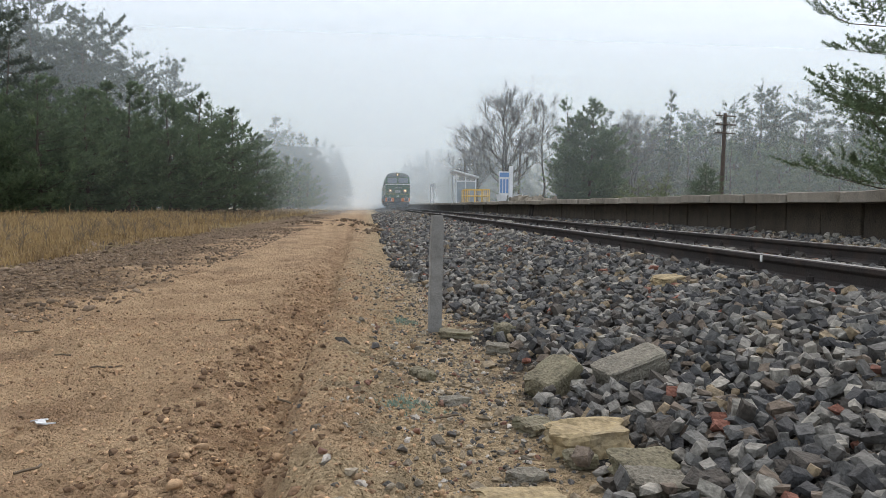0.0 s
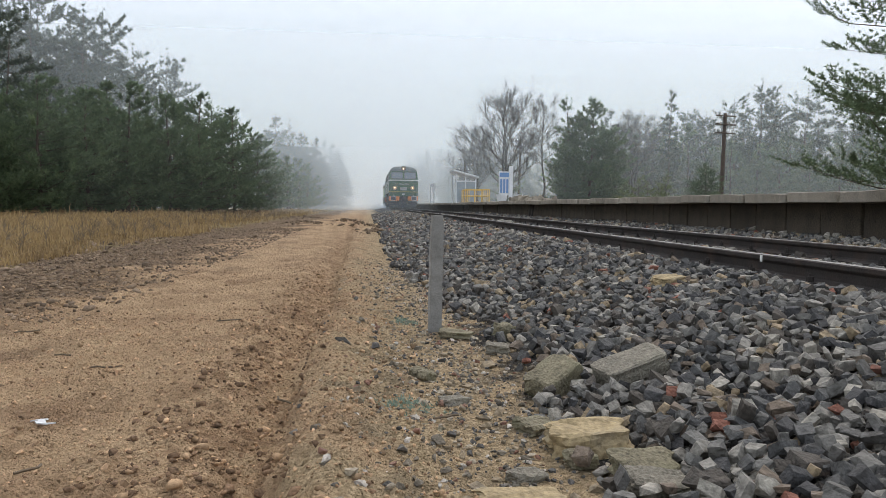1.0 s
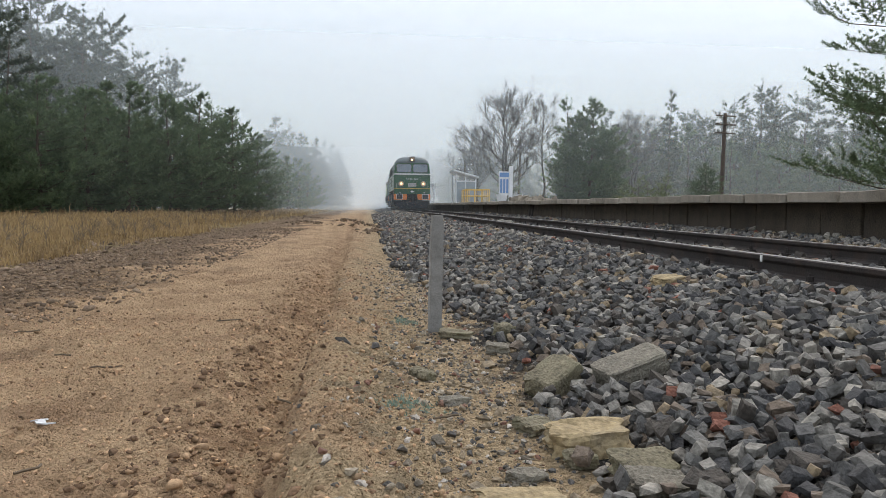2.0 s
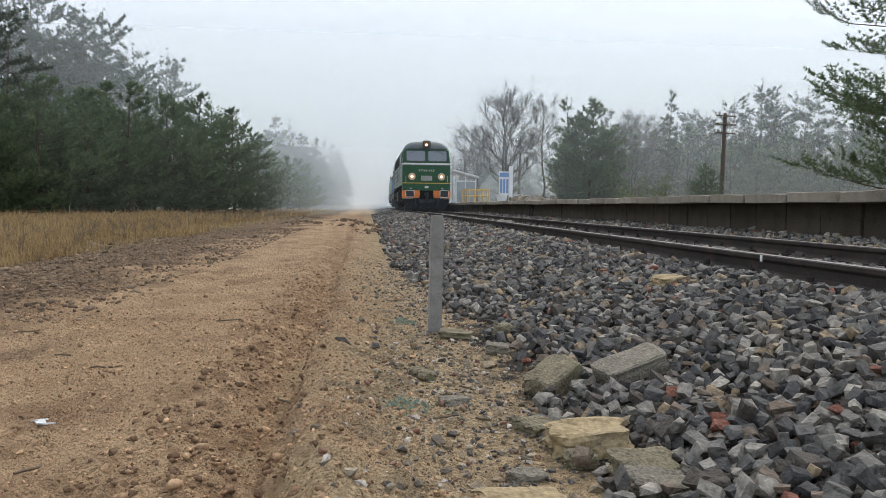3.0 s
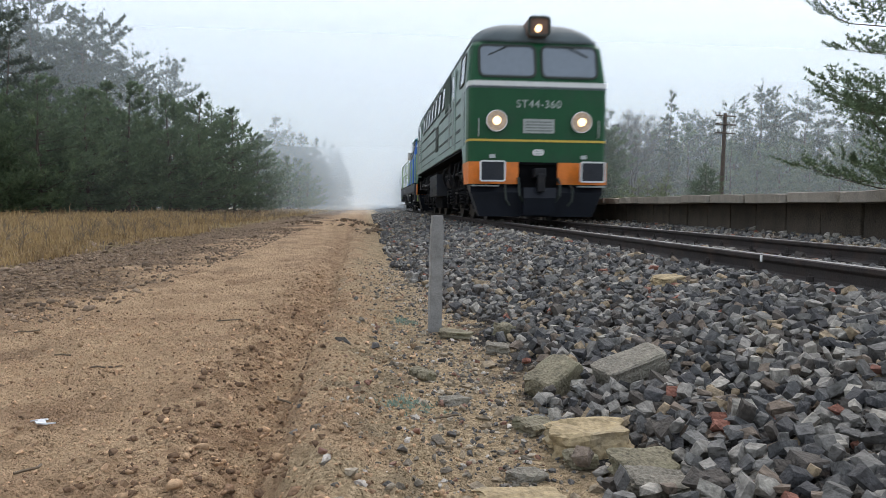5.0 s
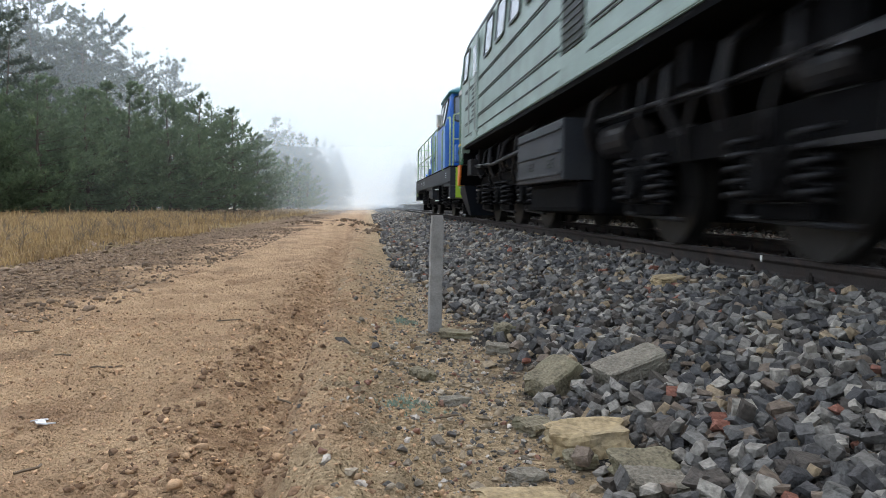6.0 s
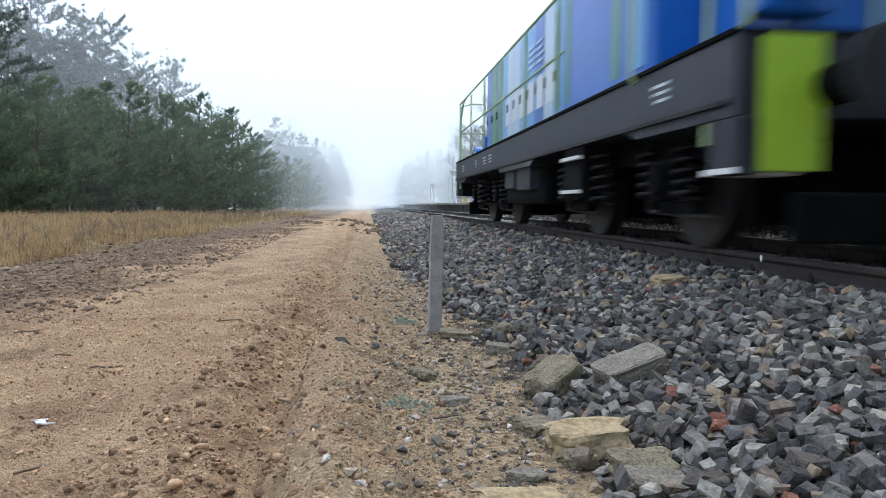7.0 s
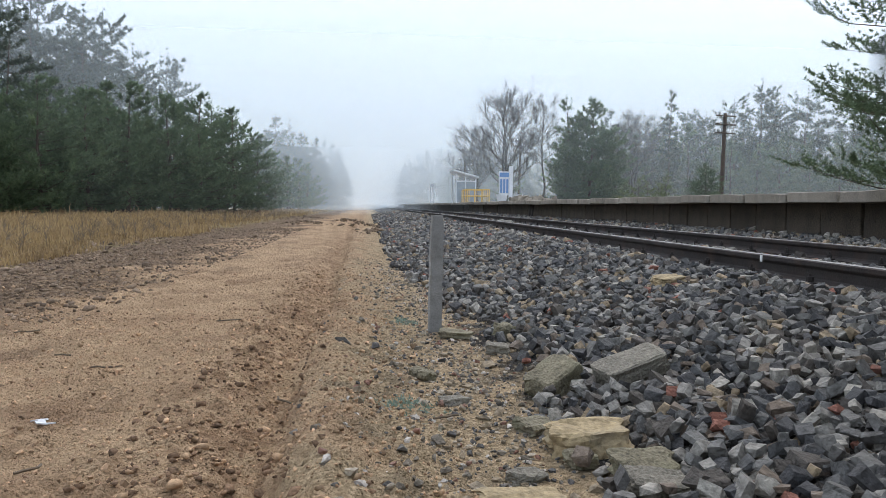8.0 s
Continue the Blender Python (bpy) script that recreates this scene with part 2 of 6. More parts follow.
M["rail"] = mat("rail_rust", (0.036, 0.030, 0.027), 0.75, 0.0, spec=0.3, vary=0.3, scale=6, fine=80, bump=0.3, stain=(0.09, 0.055, 0.04), stain_scale=5, stain_amount=0.4)
M["railhead"] = mat("rail_steel", (0.17, 0.165, 0.16), 0.5, 0.7, vary=0.15, scale=3, fine=60, bump=0.05)
M["sleeper"] = mat("sleeper_wood", (0.06, 0.05, 0.043), 0.9, vary=0.3, scale=5, fine=50, bump=0.6, objvary=0.25)
M["chalk"] = mat("chalk_white", (0.75, 0.74, 0.70), 0.9, vary=0.1, bump=0.2)
M["bark"] = mat("pine_bark", (0.075, 0.055, 0.042), 0.95, vary=0.35, scale=4, fine=30, bump=0.6)
M["bark_grey"] = mat("grey_bark", (0.075, 0.068, 0.060), 0.95, vary=0.3, scale=4, fine=30, bump=0.5)
M["needles"] = leaf_material("pine_needles", (0.042, 0.072, 0.044), (0.175, 0.235, 0.125), 0.36)
M["needles_far"] = leaf_material("old_pine_needles", (0.035, 0.052, 0.038), (0.08, 0.105, 0.065))
M["bush_leaf"] = leaf_material("bush_leaves", (0.10, 0.125, 0.05), (0.20, 0.23, 0.10))
M["straw"] = leaf_material("dry_grass", (0.13, 0.08, 0.04), (0.50, 0.36, 0.18), 0.3)
M["weed"] = leaf_material("dead_weed", (0.10, 0.075, 0.05), (0.20, 0.155, 0.105), 0.1)
M["moss"] = leaf_material("low_green_plant", (0.17, 0.25, 0.19), (0.32, 0.40, 0.33), 0.2)
M["polewood"] = mat("pole_wood", (0.075, 0.055, 0.042), 0.9, vary=0.3, scale=5, fine=40, bump=0.5)
M["ceramic"] = mat("insulator_ceramic", (0.75, 0.75, 0.72), 0.25, vary=0.05, bump=0.0)
M["wire"] = mat("wire_metal", (0.08, 0.08, 0.085), 0.6, 0.6, bump=0.0)
M["white"] = mat("white_paint", (0.72, 0.75, 0.78), 0.45, vary=0.08, scale=3, bump=0.05, stain=(0.45, 0.45, 0.44), stain_amount=0.3)
M["yellow"] = mat("yellow_paint", (0.66, 0.40, 0.05), 0.45, vary=0.1, scale=3, bump=0.05)
M["signblue"] = mat("sign_blue", (0.14, 0.27, 0.50), 0.4, vary=0.06, bump=0.0)
M["roofdark"] = mat("shelter_roof", (0.30, 0.33, 0.36), 0.5, 0.3, vary=0.1, bump=0.05)
M["plastic"] = mat("white_plastic", (0.62, 0.64, 0.66), 0.5, vary=0.08, bump=0.05)
M["glassy"] = mat("shelter_glass", (0.20, 0.25, 0.29), 0.08, vary=0.05, bump=0.0, spec=0.8)
# rolling stock
M["green"] = mat("dark_green_paint", (0.008, 0.075, 0.028), 0.42, spec=0.25, vary=0.12, scale=2.5, fine=40, bump=0.06, stain=(0.03, 0.06, 0.04), stain_scale=2, stain_amount=0.35)
M["pale"] = mat("pale_green_paint", (0.245, 0.34, 0.30), 0.42, vary=0.14, scale=1.8, fine=30, bump=0.08, stain=(0.13, 0.16, 0.145), stain_scale=1.6, stain_amount=0.5)
M["roofgreen"] = mat("roof_grey_green", (0.095, 0.122, 0.130), 0.6, spec=0.25, vary=0.15, scale=2, bump=0.08, stain=(0.05, 0.06, 0.06), stain_amount=0.5)
M["orange"] = mat("orange_paint", (0.80, 0.21, 0.02), 0.42, vary=0.1, scale=4, bump=0.08, stain=(0.35, 0.11, 0.03), stain_scale=3, stain_amount=0.4)
M["creamstripe"] = mat("white_stripe", (0.66, 0.68, 0.66), 0.4, vary=0.06, bump=0.03)
M["yellowstripe"] = mat("yellow_stripe", (0.55, 0.40, 0.05), 0.4, vary=0.08, bump=0.03)
# near-black bases put the deep shade beneath the engines into the colour
M["black"] = mat("underframe_shade_black", (0.0030, 0.0033, 0.0040), 0.8, 0.0, vary=0.35, scale=4, fine=50, bump=0.3, stain=(0.010, 0.0085, 0.0075), stain_scale=3, stain_amount=0.4, spec=0.08)
M["steelblack"] = mat("oily_steel_shaded", (0.009, 0.0095, 0.0115), 0.5, 0.0, spec=0.25, vary=0.3, scale=5, fine=50, bump=0.2, stain=(0.03, 0.026, 0.022), stain_scale=4, stain_amount=0.6)
M["tank"] = mat("tank_grey", (0.020, 0.024, 0.031), 0.5, 0.0, spec=0.3, vary=0.25, scale=2.5, fine=40, bump=0.15, stain=(0.03, 0.03, 0.03), stain_scale=2, stain_amount=0.5)
M["frame_grey"] = mat("frame_grey_paint", (0.019, 0.024, 0.033), 0.45, spec=0.3, vary=0.15, scale=2, fine=40, bump=0.08, stain=(0.03, 0.03, 0.032), stain_scale=2, stain_amount=0.4)
M["plough"] = mat("plough_blue_black", (0.009, 0.012, 0.018), 0.5, 0.0, spec=0.25, vary=0.2, scale=3, bump=0.15)
# wheels and tyres too are coloured darker, for the shade under the body
M["wheel"] = mat("wheel_steel_shaded", (0.005, 0.0046, 0.0045), 0.7, 0.0, spec=0.15, vary=0.25, scale=6, bump=0.15)
M["tread"] = mat("wheel_tread_shaded", (0.011, 0.0105, 0.010), 0.5, 0.2, vary=0.1, bump=0.05)
# pale blue-grey base paints the sky's reflection into the glass
M["window"] = mat("cab_glass_sky_tint", (0.15, 0.19, 0.23), 0.05, vary=0.05, bump=0.0, spec=0.9)
M["rubber"] = mat("rubber_seal", (0.020, 0.030, 0.024), 0.6, vary=0.1, bump=0.1)
M["chrome"] = mat("lamp_chrome", (0.55, 0.53, 0.50), 0.2, 0.95, vary=0.05, bump=0.0)
M["lens"] = mat("lamp_lens", (0.50, 0.36, 0.24), 0.12, vary=0.25, scale=5, fine=14, bump=0.1)
M["bulb"] = mat("lamp_bulb_lit", (0.9, 0.8, 0.6), 0.3, bump=0.0, emit=(1.0, 0.66, 0.30), power=2.1)
M["clearlens"] = mat("unlit_lens", (0.28, 0.30, 0.31), 0.08, vary=0.3, scale=8, fine=20, bump=0.1, spec=0.8)
M["redlens"] = mat("red_tail_lens", (0.25, 0.02, 0.015), 0.2, bump=0.0)
M["lampbox"] = mat("lamp_box_brown", (0.16, 0.085, 0.05), 0.5, vary=0.2, bump=0.1)
M["plate"] = mat("number_plate_metal", (0.34, 0.37, 0.35), 0.45, 0.2, vary=0.15, bump=0.1)
M["platebar"] = mat("plate_bars", (0.14, 0.16, 0.15), 0.5, bump=0.0)
M["blue"] = mat("blue_paint", (0.008, 0.115, 0.46), 0.32, vary=0.1, scale=2, bump=0.04)
M["lightblue"] = mat("light_blue_paint", (0.09, 0.33, 0.62), 0.32, vary=0.08, scale=2, bump=0.04)
M["skyblue"] = mat("pale_blue_paint", (0.40, 0.53, 0.66), 0.32, vary=0.06, scale=2, bump=0.04)
M["teal"] = mat("teal_paint", (0.008, 0.13, 0.16), 0.32, vary=0.1, scale=2, bump=0.04)
M["midgreen"] = mat("leaf_green_paint", (0.04, 0.20, 0.10), 0.32, vary=0.1, scale=2, bump=0.04)
M["lime"] = mat("lime_paint", (0.30, 0.48, 0.035), 0.36, vary=0.08, scale=3, bump=0.05)
M["railgreen"] = mat("handrail_pale_lime", (0.30, 0.42, 0.20), 0.4, vary=0.1, bump=0.03)
M["number"] = mat("number_paint", (0.36, 0.42, 0.39), 0.5, vary=0.1, bump=0.0)
M["letter"] = mat("white_letter", (0.60, 0.66, 0.70), 0.4, vary=0.05, bump=0.0)


# ---------------------------------------------------------------- mesh helpers
def mesh_from(name, verts, faces, material=None, smooth=False):
    me = bpy.data.meshes.new(name)
    me.from_pydata([tuple(v) for v in verts], [], [tuple(f) for f in faces])
    if material:
        me.materials.append(material)
    if smooth:
        me.polygons.foreach_set("use_smooth", [True] * len(me.polygons))
    me.update()
    return me


def tri_mesh(name, verts, tris, material, smooth=False):
    """A large mesh of triangles from arrays."""
    me = bpy.data.meshes.new(name)
    verts, tris = np.asarray(verts, np.float32), np.asarray(tris, np.int32)
    me.vertices.add(len(verts))
    me.vertices.foreach_set("co", verts.ravel())
    me.loops.add(tris.size)
    me.loops.foreach_set("vertex_index", tris.ravel())
    me.polygons.add(len(tris))
    me.polygons.foreach_set("loop_start", np.arange(0, tris.size, 3, dtype=np.int32))
    me.polygons.foreach_set("loop_total", np.full(len(tris), 3, np.int32))
    me.polygons.foreach_set("use_smooth", np.full(len(tris), smooth))
    me.materials.append(material)
    me.update(calc_edges=True)
    me.validate()
    return me


def part(name, bm, material, parent=None, label="", smooth=False):
    """Links a bmesh (or a mesh) as one mesh object under a thing or a part."""
    if isinstance(bm, bpy.types.Mesh):
        me = bm
    else:
        me = bpy.data.meshes.new(name)
        bm.normal_update()
        bm.to_mesh(me)
        bm.free()
        me.materials.append(material)
        if smooth:
            me.polygons.foreach_set("use_smooth", [True] * len(me.polygons))
    ob = new(name, me)
    if parent:
        ob.parent = parent
    if label:
        tagged(ob, label)
    return ob


def add_box(bm, x0, x1, y0, y1, z0, z1, bevel=0.0):
    m = Matrix.Translation(((x0 + x1) / 2, (y0 + y1) / 2, (z0 + z1) / 2)) @ Matrix.Diagonal((x1 - x0, y1 - y0, z1 - z0, 1))
    made = bmesh.ops.create_cube(bm, size=1, matrix=m)["verts"]
    if bevel:
        edges = list({e for v in made for e in v.link_edges})
        bmesh.ops.bevel(bm, geom=edges, offset=bevel, segments=2, affect="EDGES", profile=0.6)
    return made


def box(x0, x1, y0, y1, z0, z1, bevel=0.0):
    bm = bmesh.new()
    add_box(bm, x0, x1, y0, y1, z0, z1, bevel)
    return bm


def add_cyl(bm, a, b, r, r2=None, seg=12):
    a, b = Vector(a), Vector(b)
    turn = (b - a).to_track_quat("Z", "Y").to_matrix().to_4x4()
    m = Matrix.Translation((a + b) / 2) @ turn
    bmesh.ops.create_cone(bm, cap_ends=True, segments=seg, radius1=r, radius2=r if r2 is None else r2, depth=(b - a).length, matrix=m)


def cyl(a, b, r, r2=None, seg=12):
    bm = bmesh.new()
    add_cyl(bm, a, b, r, r2, seg)
    return bm


def tube(points, r, seg=8):
    """One connected pipe through the points."""
    bm = bmesh.new()
    pts = [Vector(p) for p in points]
    rings, up = [], None
    for i, p in enumerate(pts):
        d = (pts[min(i + 1, len(pts) - 1)] - pts[max(i - 1, 0)]).normalized()
        u = d.cross(Vector((0.31, 0.22, 0.92)) if up is None else up.cross(d)).normalized()
        up = u
        w = d.cross(u)
        rings.append([bm.verts.new(p + r * (math.cos(a) * u + math.sin(a) * w)) for a in (2 * math.pi * k / seg for k in range(seg))])
    for a, b in zip(rings, rings[1:]):
        for k in range(seg):
            bm.faces.new((a[k], a[(k + 1) % seg], b[(k + 1) % seg], b[k]))
    bm.faces.new(rings[0][::-1])
    bm.faces.new(rings[-1])
    bmesh.ops.recalc_face_normals(bm, faces=bm.faces[:])
    return bm


def prism(outline, x0, x1):
    """An outline in (y, z), drawn out from x0 to x1."""
    bm = bmesh.new()
    a = [bm.verts.new((x0, y, z)) for y, z in outline]
    b = [bm.verts.new((x1, y, z)) for y, z in outline]
    bm.faces.new(a)
    bm.faces.new(b[::-1])
    k = len(outline)
    for i in range(k):
        bm.faces.new((a[i], b[i], b[(i + 1) % k], a[(i + 1) % k]))
    bmesh.ops.recalc_face_normals(bm, faces=bm.faces[:])
    return bm


def rounded(w, h, r, seg=4):
    """A rounded rectangle about the origin."""
    pts = []
    for cx, cy, a0 in ((w / 2 - r, h / 2 - r, 0), (-w / 2 + r, h / 2 - r, 90), (-w / 2 + r, -h / 2 + r, 180), (w / 2 - r, -h / 2 + r, 270)):
        for i in range(seg + 1):
            a = radians(a0 + 90 * i / seg)
            pts.append((cx + r * math.cos(a), cy + r * math.sin(a)))
    return pts


def rounded_plate(w, h, r, depth, m, hole=0.0):
    """A rounded plate (or, with a hole, a frame of that rim) in the plane of m's x and y, standing up along m's z."""
    bm = bmesh.new()
    outer = rounded(w, h, r)
    rings = [[bm.verts.new(m @ Vector((x, y, z))) for x, y in outer] for z in (0, depth)]
    k = len(outer)
    if hole:
        inner = rounded(w - 2 * hole, h - 2 * hole, max(r - hole, 0.01))
        holes = [[bm.verts.new(m @ Vector((x, y, z))) for x, y in inner] for z in (0, depth)]
        loops = ((rings[0], rings[1]), (rings[1], holes[1]), (holes[1], holes[0]), (holes[0], rings[0]))
    else:
        loops = ((rings[0], rings[1]),)
        bm.faces.new(rings[1])
        bm.faces.new(rings[0][::-1])
    for p, q in loops:
        for i in range(k):
            bm.faces.new((p[i], p[(i + 1) % k], q[(i + 1) % k], q[i]))
    bmesh.ops.recalc_face_normals(bm, faces=bm.faces[:])
    return bm


def thing(name, m, label, category, group="", kind=""):
    ob = tagged(new(name), label, category, group, kind)
    ob.empty_display_size = 0.2
    ob.matrix_basis = m
    return ob


# value noise on arrays
LATTICE = np.random.RandomState(3).rand(256, 256)


def value_noise(x, y):
    xi, yi = np.floor(x).astype(int), np.floor(y).astype(int)
    fx, fy = x - xi, y - yi
    fx, fy = fx * fx * (3 - 2 * fx), fy * fy * (3 - 2 * fy)
    a, b = LATTICE[xi % 256, yi % 256], LATTICE[(xi + 1) % 256, yi % 256]
    c, d = LATTICE[xi % 256, (yi + 1) % 256], LATTICE[(xi + 1) % 256, (yi + 1) % 256]
    return (a * (1 - fx) + b * fx) * (1 - fy) + (c * (1 - fx) + d * fx) * fy


def fractal(x, y, octaves=4):
    total, amp = 0, 0.5
    for i in range(octaves):
        total = total + amp * (value_noise(x * 2 ** i + 17 * i, y * 2 ** i + 31 * i) - 0.5)
        amp *= 0.5
    return total


def step(v, a, b):
    t = np.clip((v - a) / (b - a), 0, 1)
    return t * t * (3 - 2 * t)


# ---------------------------------------------------------------- ground
def toe(y):
    """Where the foot of the ballast lies."""
    return 0.36 + 0.38 * (1 - step(np.asarray(y, float), 5.0, 10.5))


def height(x, y):
    """The lie of the land."""
    x, y = np.asarray(x, float), np.asarray(y, float)
    near = np.exp(-np.abs(y) / 32)
    z = 0.10 * fractal(x * 0.5, y * 0.25, 3) * near
    sand = step(x, -4.5, -3.0) * (1 - step(x, 0.1, 0.5))
    z = z + sand * (0.075 * fractal(x * 3, y * 2.2, 5) + 0.11 * np.abs(fractal(x * 11, y * 8, 4)) + 0.035 * fractal(x * 30, y * 26, 2)) * near
    rut = -0.33 - 0.012 * y + 0.03 * np.sin(y * 1.3)
    z = z - 0.095 * np.exp(-((x - rut) / 0.12) ** 2) * near + 0.045 * np.exp(-((x - rut - 0.24) / 0.11) ** 2) * near
    z = z + 0.022 * np.exp(-((x - rut + 0.30) / 0.14) ** 2) * near
    z = z + 0.065 * step(x, rut + 0.085, rut + 0.115) * (1 - step(x, rut + 0.3, rut + 0.7)) * near
    for off in (-1.25, -1.62):
        z = z - 0.02 * np.exp(-((x - off - 0.06 * np.sin(y * 0.7)) / 0.12) ** 2) * near
    soil = step(-x, 2.2, 3.0) * (1 - step(-x, 4.4, 5.4))
    z = z + soil * (0.10 * np.abs(fractal(x * 4, y * 4, 4)))
    z = z + 0.12 * step(-x, 4.5, 12.0)
    bed = np.clip((x - toe(y)) / 1.75, 0, 1)
    z = z * (1 - bed) + bed * 0.295
    z = np.where((x > 2.5), 0.295 + 0.0 * x, z)
    z = z + 0.13 * step(x, 4.6, 5.4)
    z = np.where(x > 6.4, 0.62 + 0.25 * step(x, 6.4, 30), z)
    return z


def graded(edges):
    """Grid lines: (from, to, spacing) stretches."""
    out = [np.arange(a, b - 1e-6, s) for a, b, s in edges]
    return np.concatenate(out + [np.array([edges[-1][1]])])


def build_ground():
    xs = graded([(-3000, -600, 600), (-600, -100, 100), (-100, -30, 14), (-30, -10, 2.5), (-10, -5, 0.5), (-5, -2.6, 0.11), (-2.6, 1.1, 0.022),
                 (1.1, 2.8, 0.08), (2.8, 6.2, 0.3), (6.2, 6.5, 0.1), (6.5, 30, 4), (30, 100, 14), (100, 600, 100), (600, 3000, 600)])
    ys = graded([(-3000, -200, 700), (-200, -20, 30), (-20, 0, 2), (0, 1.4, 0.14), (1.4, 4.2, 0.022), (4.2, 8, 0.045), (8, 16, 0.12), (16, 40, 0.5),
                 (40, 100, 3), (100, 300, 20), (300, 1000, 140), (1000, 3500, 500)])
    gx, gy = np.meshgrid(xs, ys, indexing="ij")
    gz = height(gx, gy)
    verts = np.stack([gx, gy, gz], -1).reshape(-1, 3)
    nx, ny = gx.shape
    idx = np.arange(nx * ny).reshape(nx, ny)
    a, b, c, d = idx[:-1, :-1].ravel(), idx[1:, :-1].ravel(), idx[1:, 1:].ravel(), idx[:-1, 1:].ravel()
    tris = np.concatenate([np.stack([a, b, c], -1), np.stack([a, c, d], -1)])
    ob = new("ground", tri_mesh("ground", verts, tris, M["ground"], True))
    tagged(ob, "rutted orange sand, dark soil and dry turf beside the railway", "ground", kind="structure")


build_ground()


# ---------------------------------------------------------------- stones
def rock_shapes(count, seed, flat=0.7, corners=13):
    """Angular stones: hulls of scattered points, about one across."""
    rs, shapes = np.random.RandomState(seed), []
    for _ in range(count):
        bm = bmesh.new()
        pts = rs.normal(size=(corners, 3))
        pts /= np.linalg.norm(pts, axis=1)[:, None]
        pts *= np.array([0.5, 0.5 * rs.uniform(0.6, 0.95), 0.5 * flat * rs.uniform(0.7, 1.1)]) * rs.uniform(0.82, 1.1, (corners, 1))
        for p in pts:
            bm.verts.new(p)
        hull = bmesh.ops.convex_hull(bm, input=bm.verts[:])
        loose = [v for v in bm.verts if not v.link_faces]
        bmesh.ops.delete(bm, geom=loose, context="VERTS")
        bmesh.ops.triangulate(bm, faces=bm.faces[:])
        bmesh.ops.recalc_face_normals(bm, faces=bm.faces[:])
        bm.verts.index_update()
        shapes.append((np.array([v.co[:] for v in bm.verts]), np.array([[v.index for v in f.verts] for f in bm.faces])))
        bm.free()
    return shapes


def block_shapes(count, seed):
    """Crushed rock: boxes with every corner knocked about, some corners broken off."""
    rs, shapes = np.random.RandomState(seed), []
    for _ in range(count):
        bm = bmesh.new()
        size = np.array([0.5 * rs.uniform(0.95, 1.2), 0.5 * rs.uniform(0.6, 0.95), 0.5 * rs.uniform(0.36, 0.72)])
        for c in product((-1, 1), repeat=3):
            p = np.array(c) * rs.uniform(0.52, 1.02, 3) * size
            if rs.rand() < 0.35:
                for ax in rs.permutation(3)[:2]:
                    q = p.copy()
                    q[ax] *= rs.uniform(0.35, 0.6)
                    bm.verts.new(q)
            else:
                bm.verts.new(p)
        bmesh.ops.convex_hull(bm, input=bm.verts[:])
        bmesh.ops.delete(bm, geom=[v for v in bm.verts if not v.link_faces], context="VERTS")
        bmesh.ops.triangulate(bm, faces=bm.faces[:])
        bmesh.ops.recalc_face_normals(bm, faces=bm.faces[:])
        bm.verts.index_update()
        shapes.append((np.array([v.co[:] for v in bm.verts]), np.array([[v.index for v in f.verts] for f in bm.faces])))
        bm.free()
    return shapes


def random_turns(rs, k, tip=0.6):
    """k rotation matrices: any heading, tipped by up to about tip radians."""
    head, rx, ry = rs.uniform(0, 2 * np.pi, k), rs.normal(0, tip, k), rs.normal(0, tip, k)
    ch, sh, cx, sx, cy, sy = np.cos(head), np.sin(head), np.cos(rx), np.sin(rx), np.cos(ry), np.sin(ry)
    o, i = np.zeros(k), np.ones(k)
    rz = np.array([[ch, -sh, o], [sh, ch, o], [o, o, i]]).transpose(2, 0, 1)
    rxm = np.array([[i, o, o], [o, cx, -sx], [o, sx, cx]]).transpose(2, 0, 1)
    rym = np.array([[cy, o, sy], [o, i, o], [-sy, o, cy]]).transpose(2, 0, 1)
    return rz @ rxm @ rym


def scatter(name, shapes, pos, size, rs, material, tip=0.6, smooth=False):
    """Joined stones at pos of the sizes given."""
    turns = random_turns(rs, len(pos), tip)
    pick = rs.randint(0, len(shapes), len(pos))
    vs, ts, base = [], [], 0
    for s, (v, t) in enumerate(shapes):
        who = np.where(pick == s)[0]
        if not len(who):
            continue
        w = np.einsum("kij,vj->kvi", turns[who], v) * size[who][:, None, None] + pos[who][:, None, :]
        vs.append(w.reshape(-1, 3))
        ts.append((t[None] + (np.arange(len(who)) * len(v))[:, None, None] + base).reshape(-1, 3))
        base += len(who) * len(v)
    return tri_mesh(name, np.concatenate(vs), np.concatenate(ts), material, smooth)


def lattice_spots(rs, x0, x1, y0, y1, gap):
    """Places about gap apart, jittered, so that stones lie beside one another."""
    gx, gy = np.meshgrid(np.arange(x0, x1, gap), np.arange(y0, y1, gap))
    return gx.ravel() + rs.uniform(-0.34, 0.34, gx.size) * gap, gy.ravel() + rs.uniform(-0.34, 0.34, gx.size) * gap


def spots(rs, x0, x1, y0, y1, density):
    k = int((x1 - x0) * (y1 - y0) * density)
    return rs.uniform(x0, x1, k), rs.uniform(y0, y1, k)


ROCKS = block_shapes(30, 5)
FLAT_ROCKS = rock_shapes(12, 9, 0.72, 11)
GRAINS = rock_shapes(8, 17, 0.8, 6)
SMALL_ROCKS = block_shapes(12, 13)


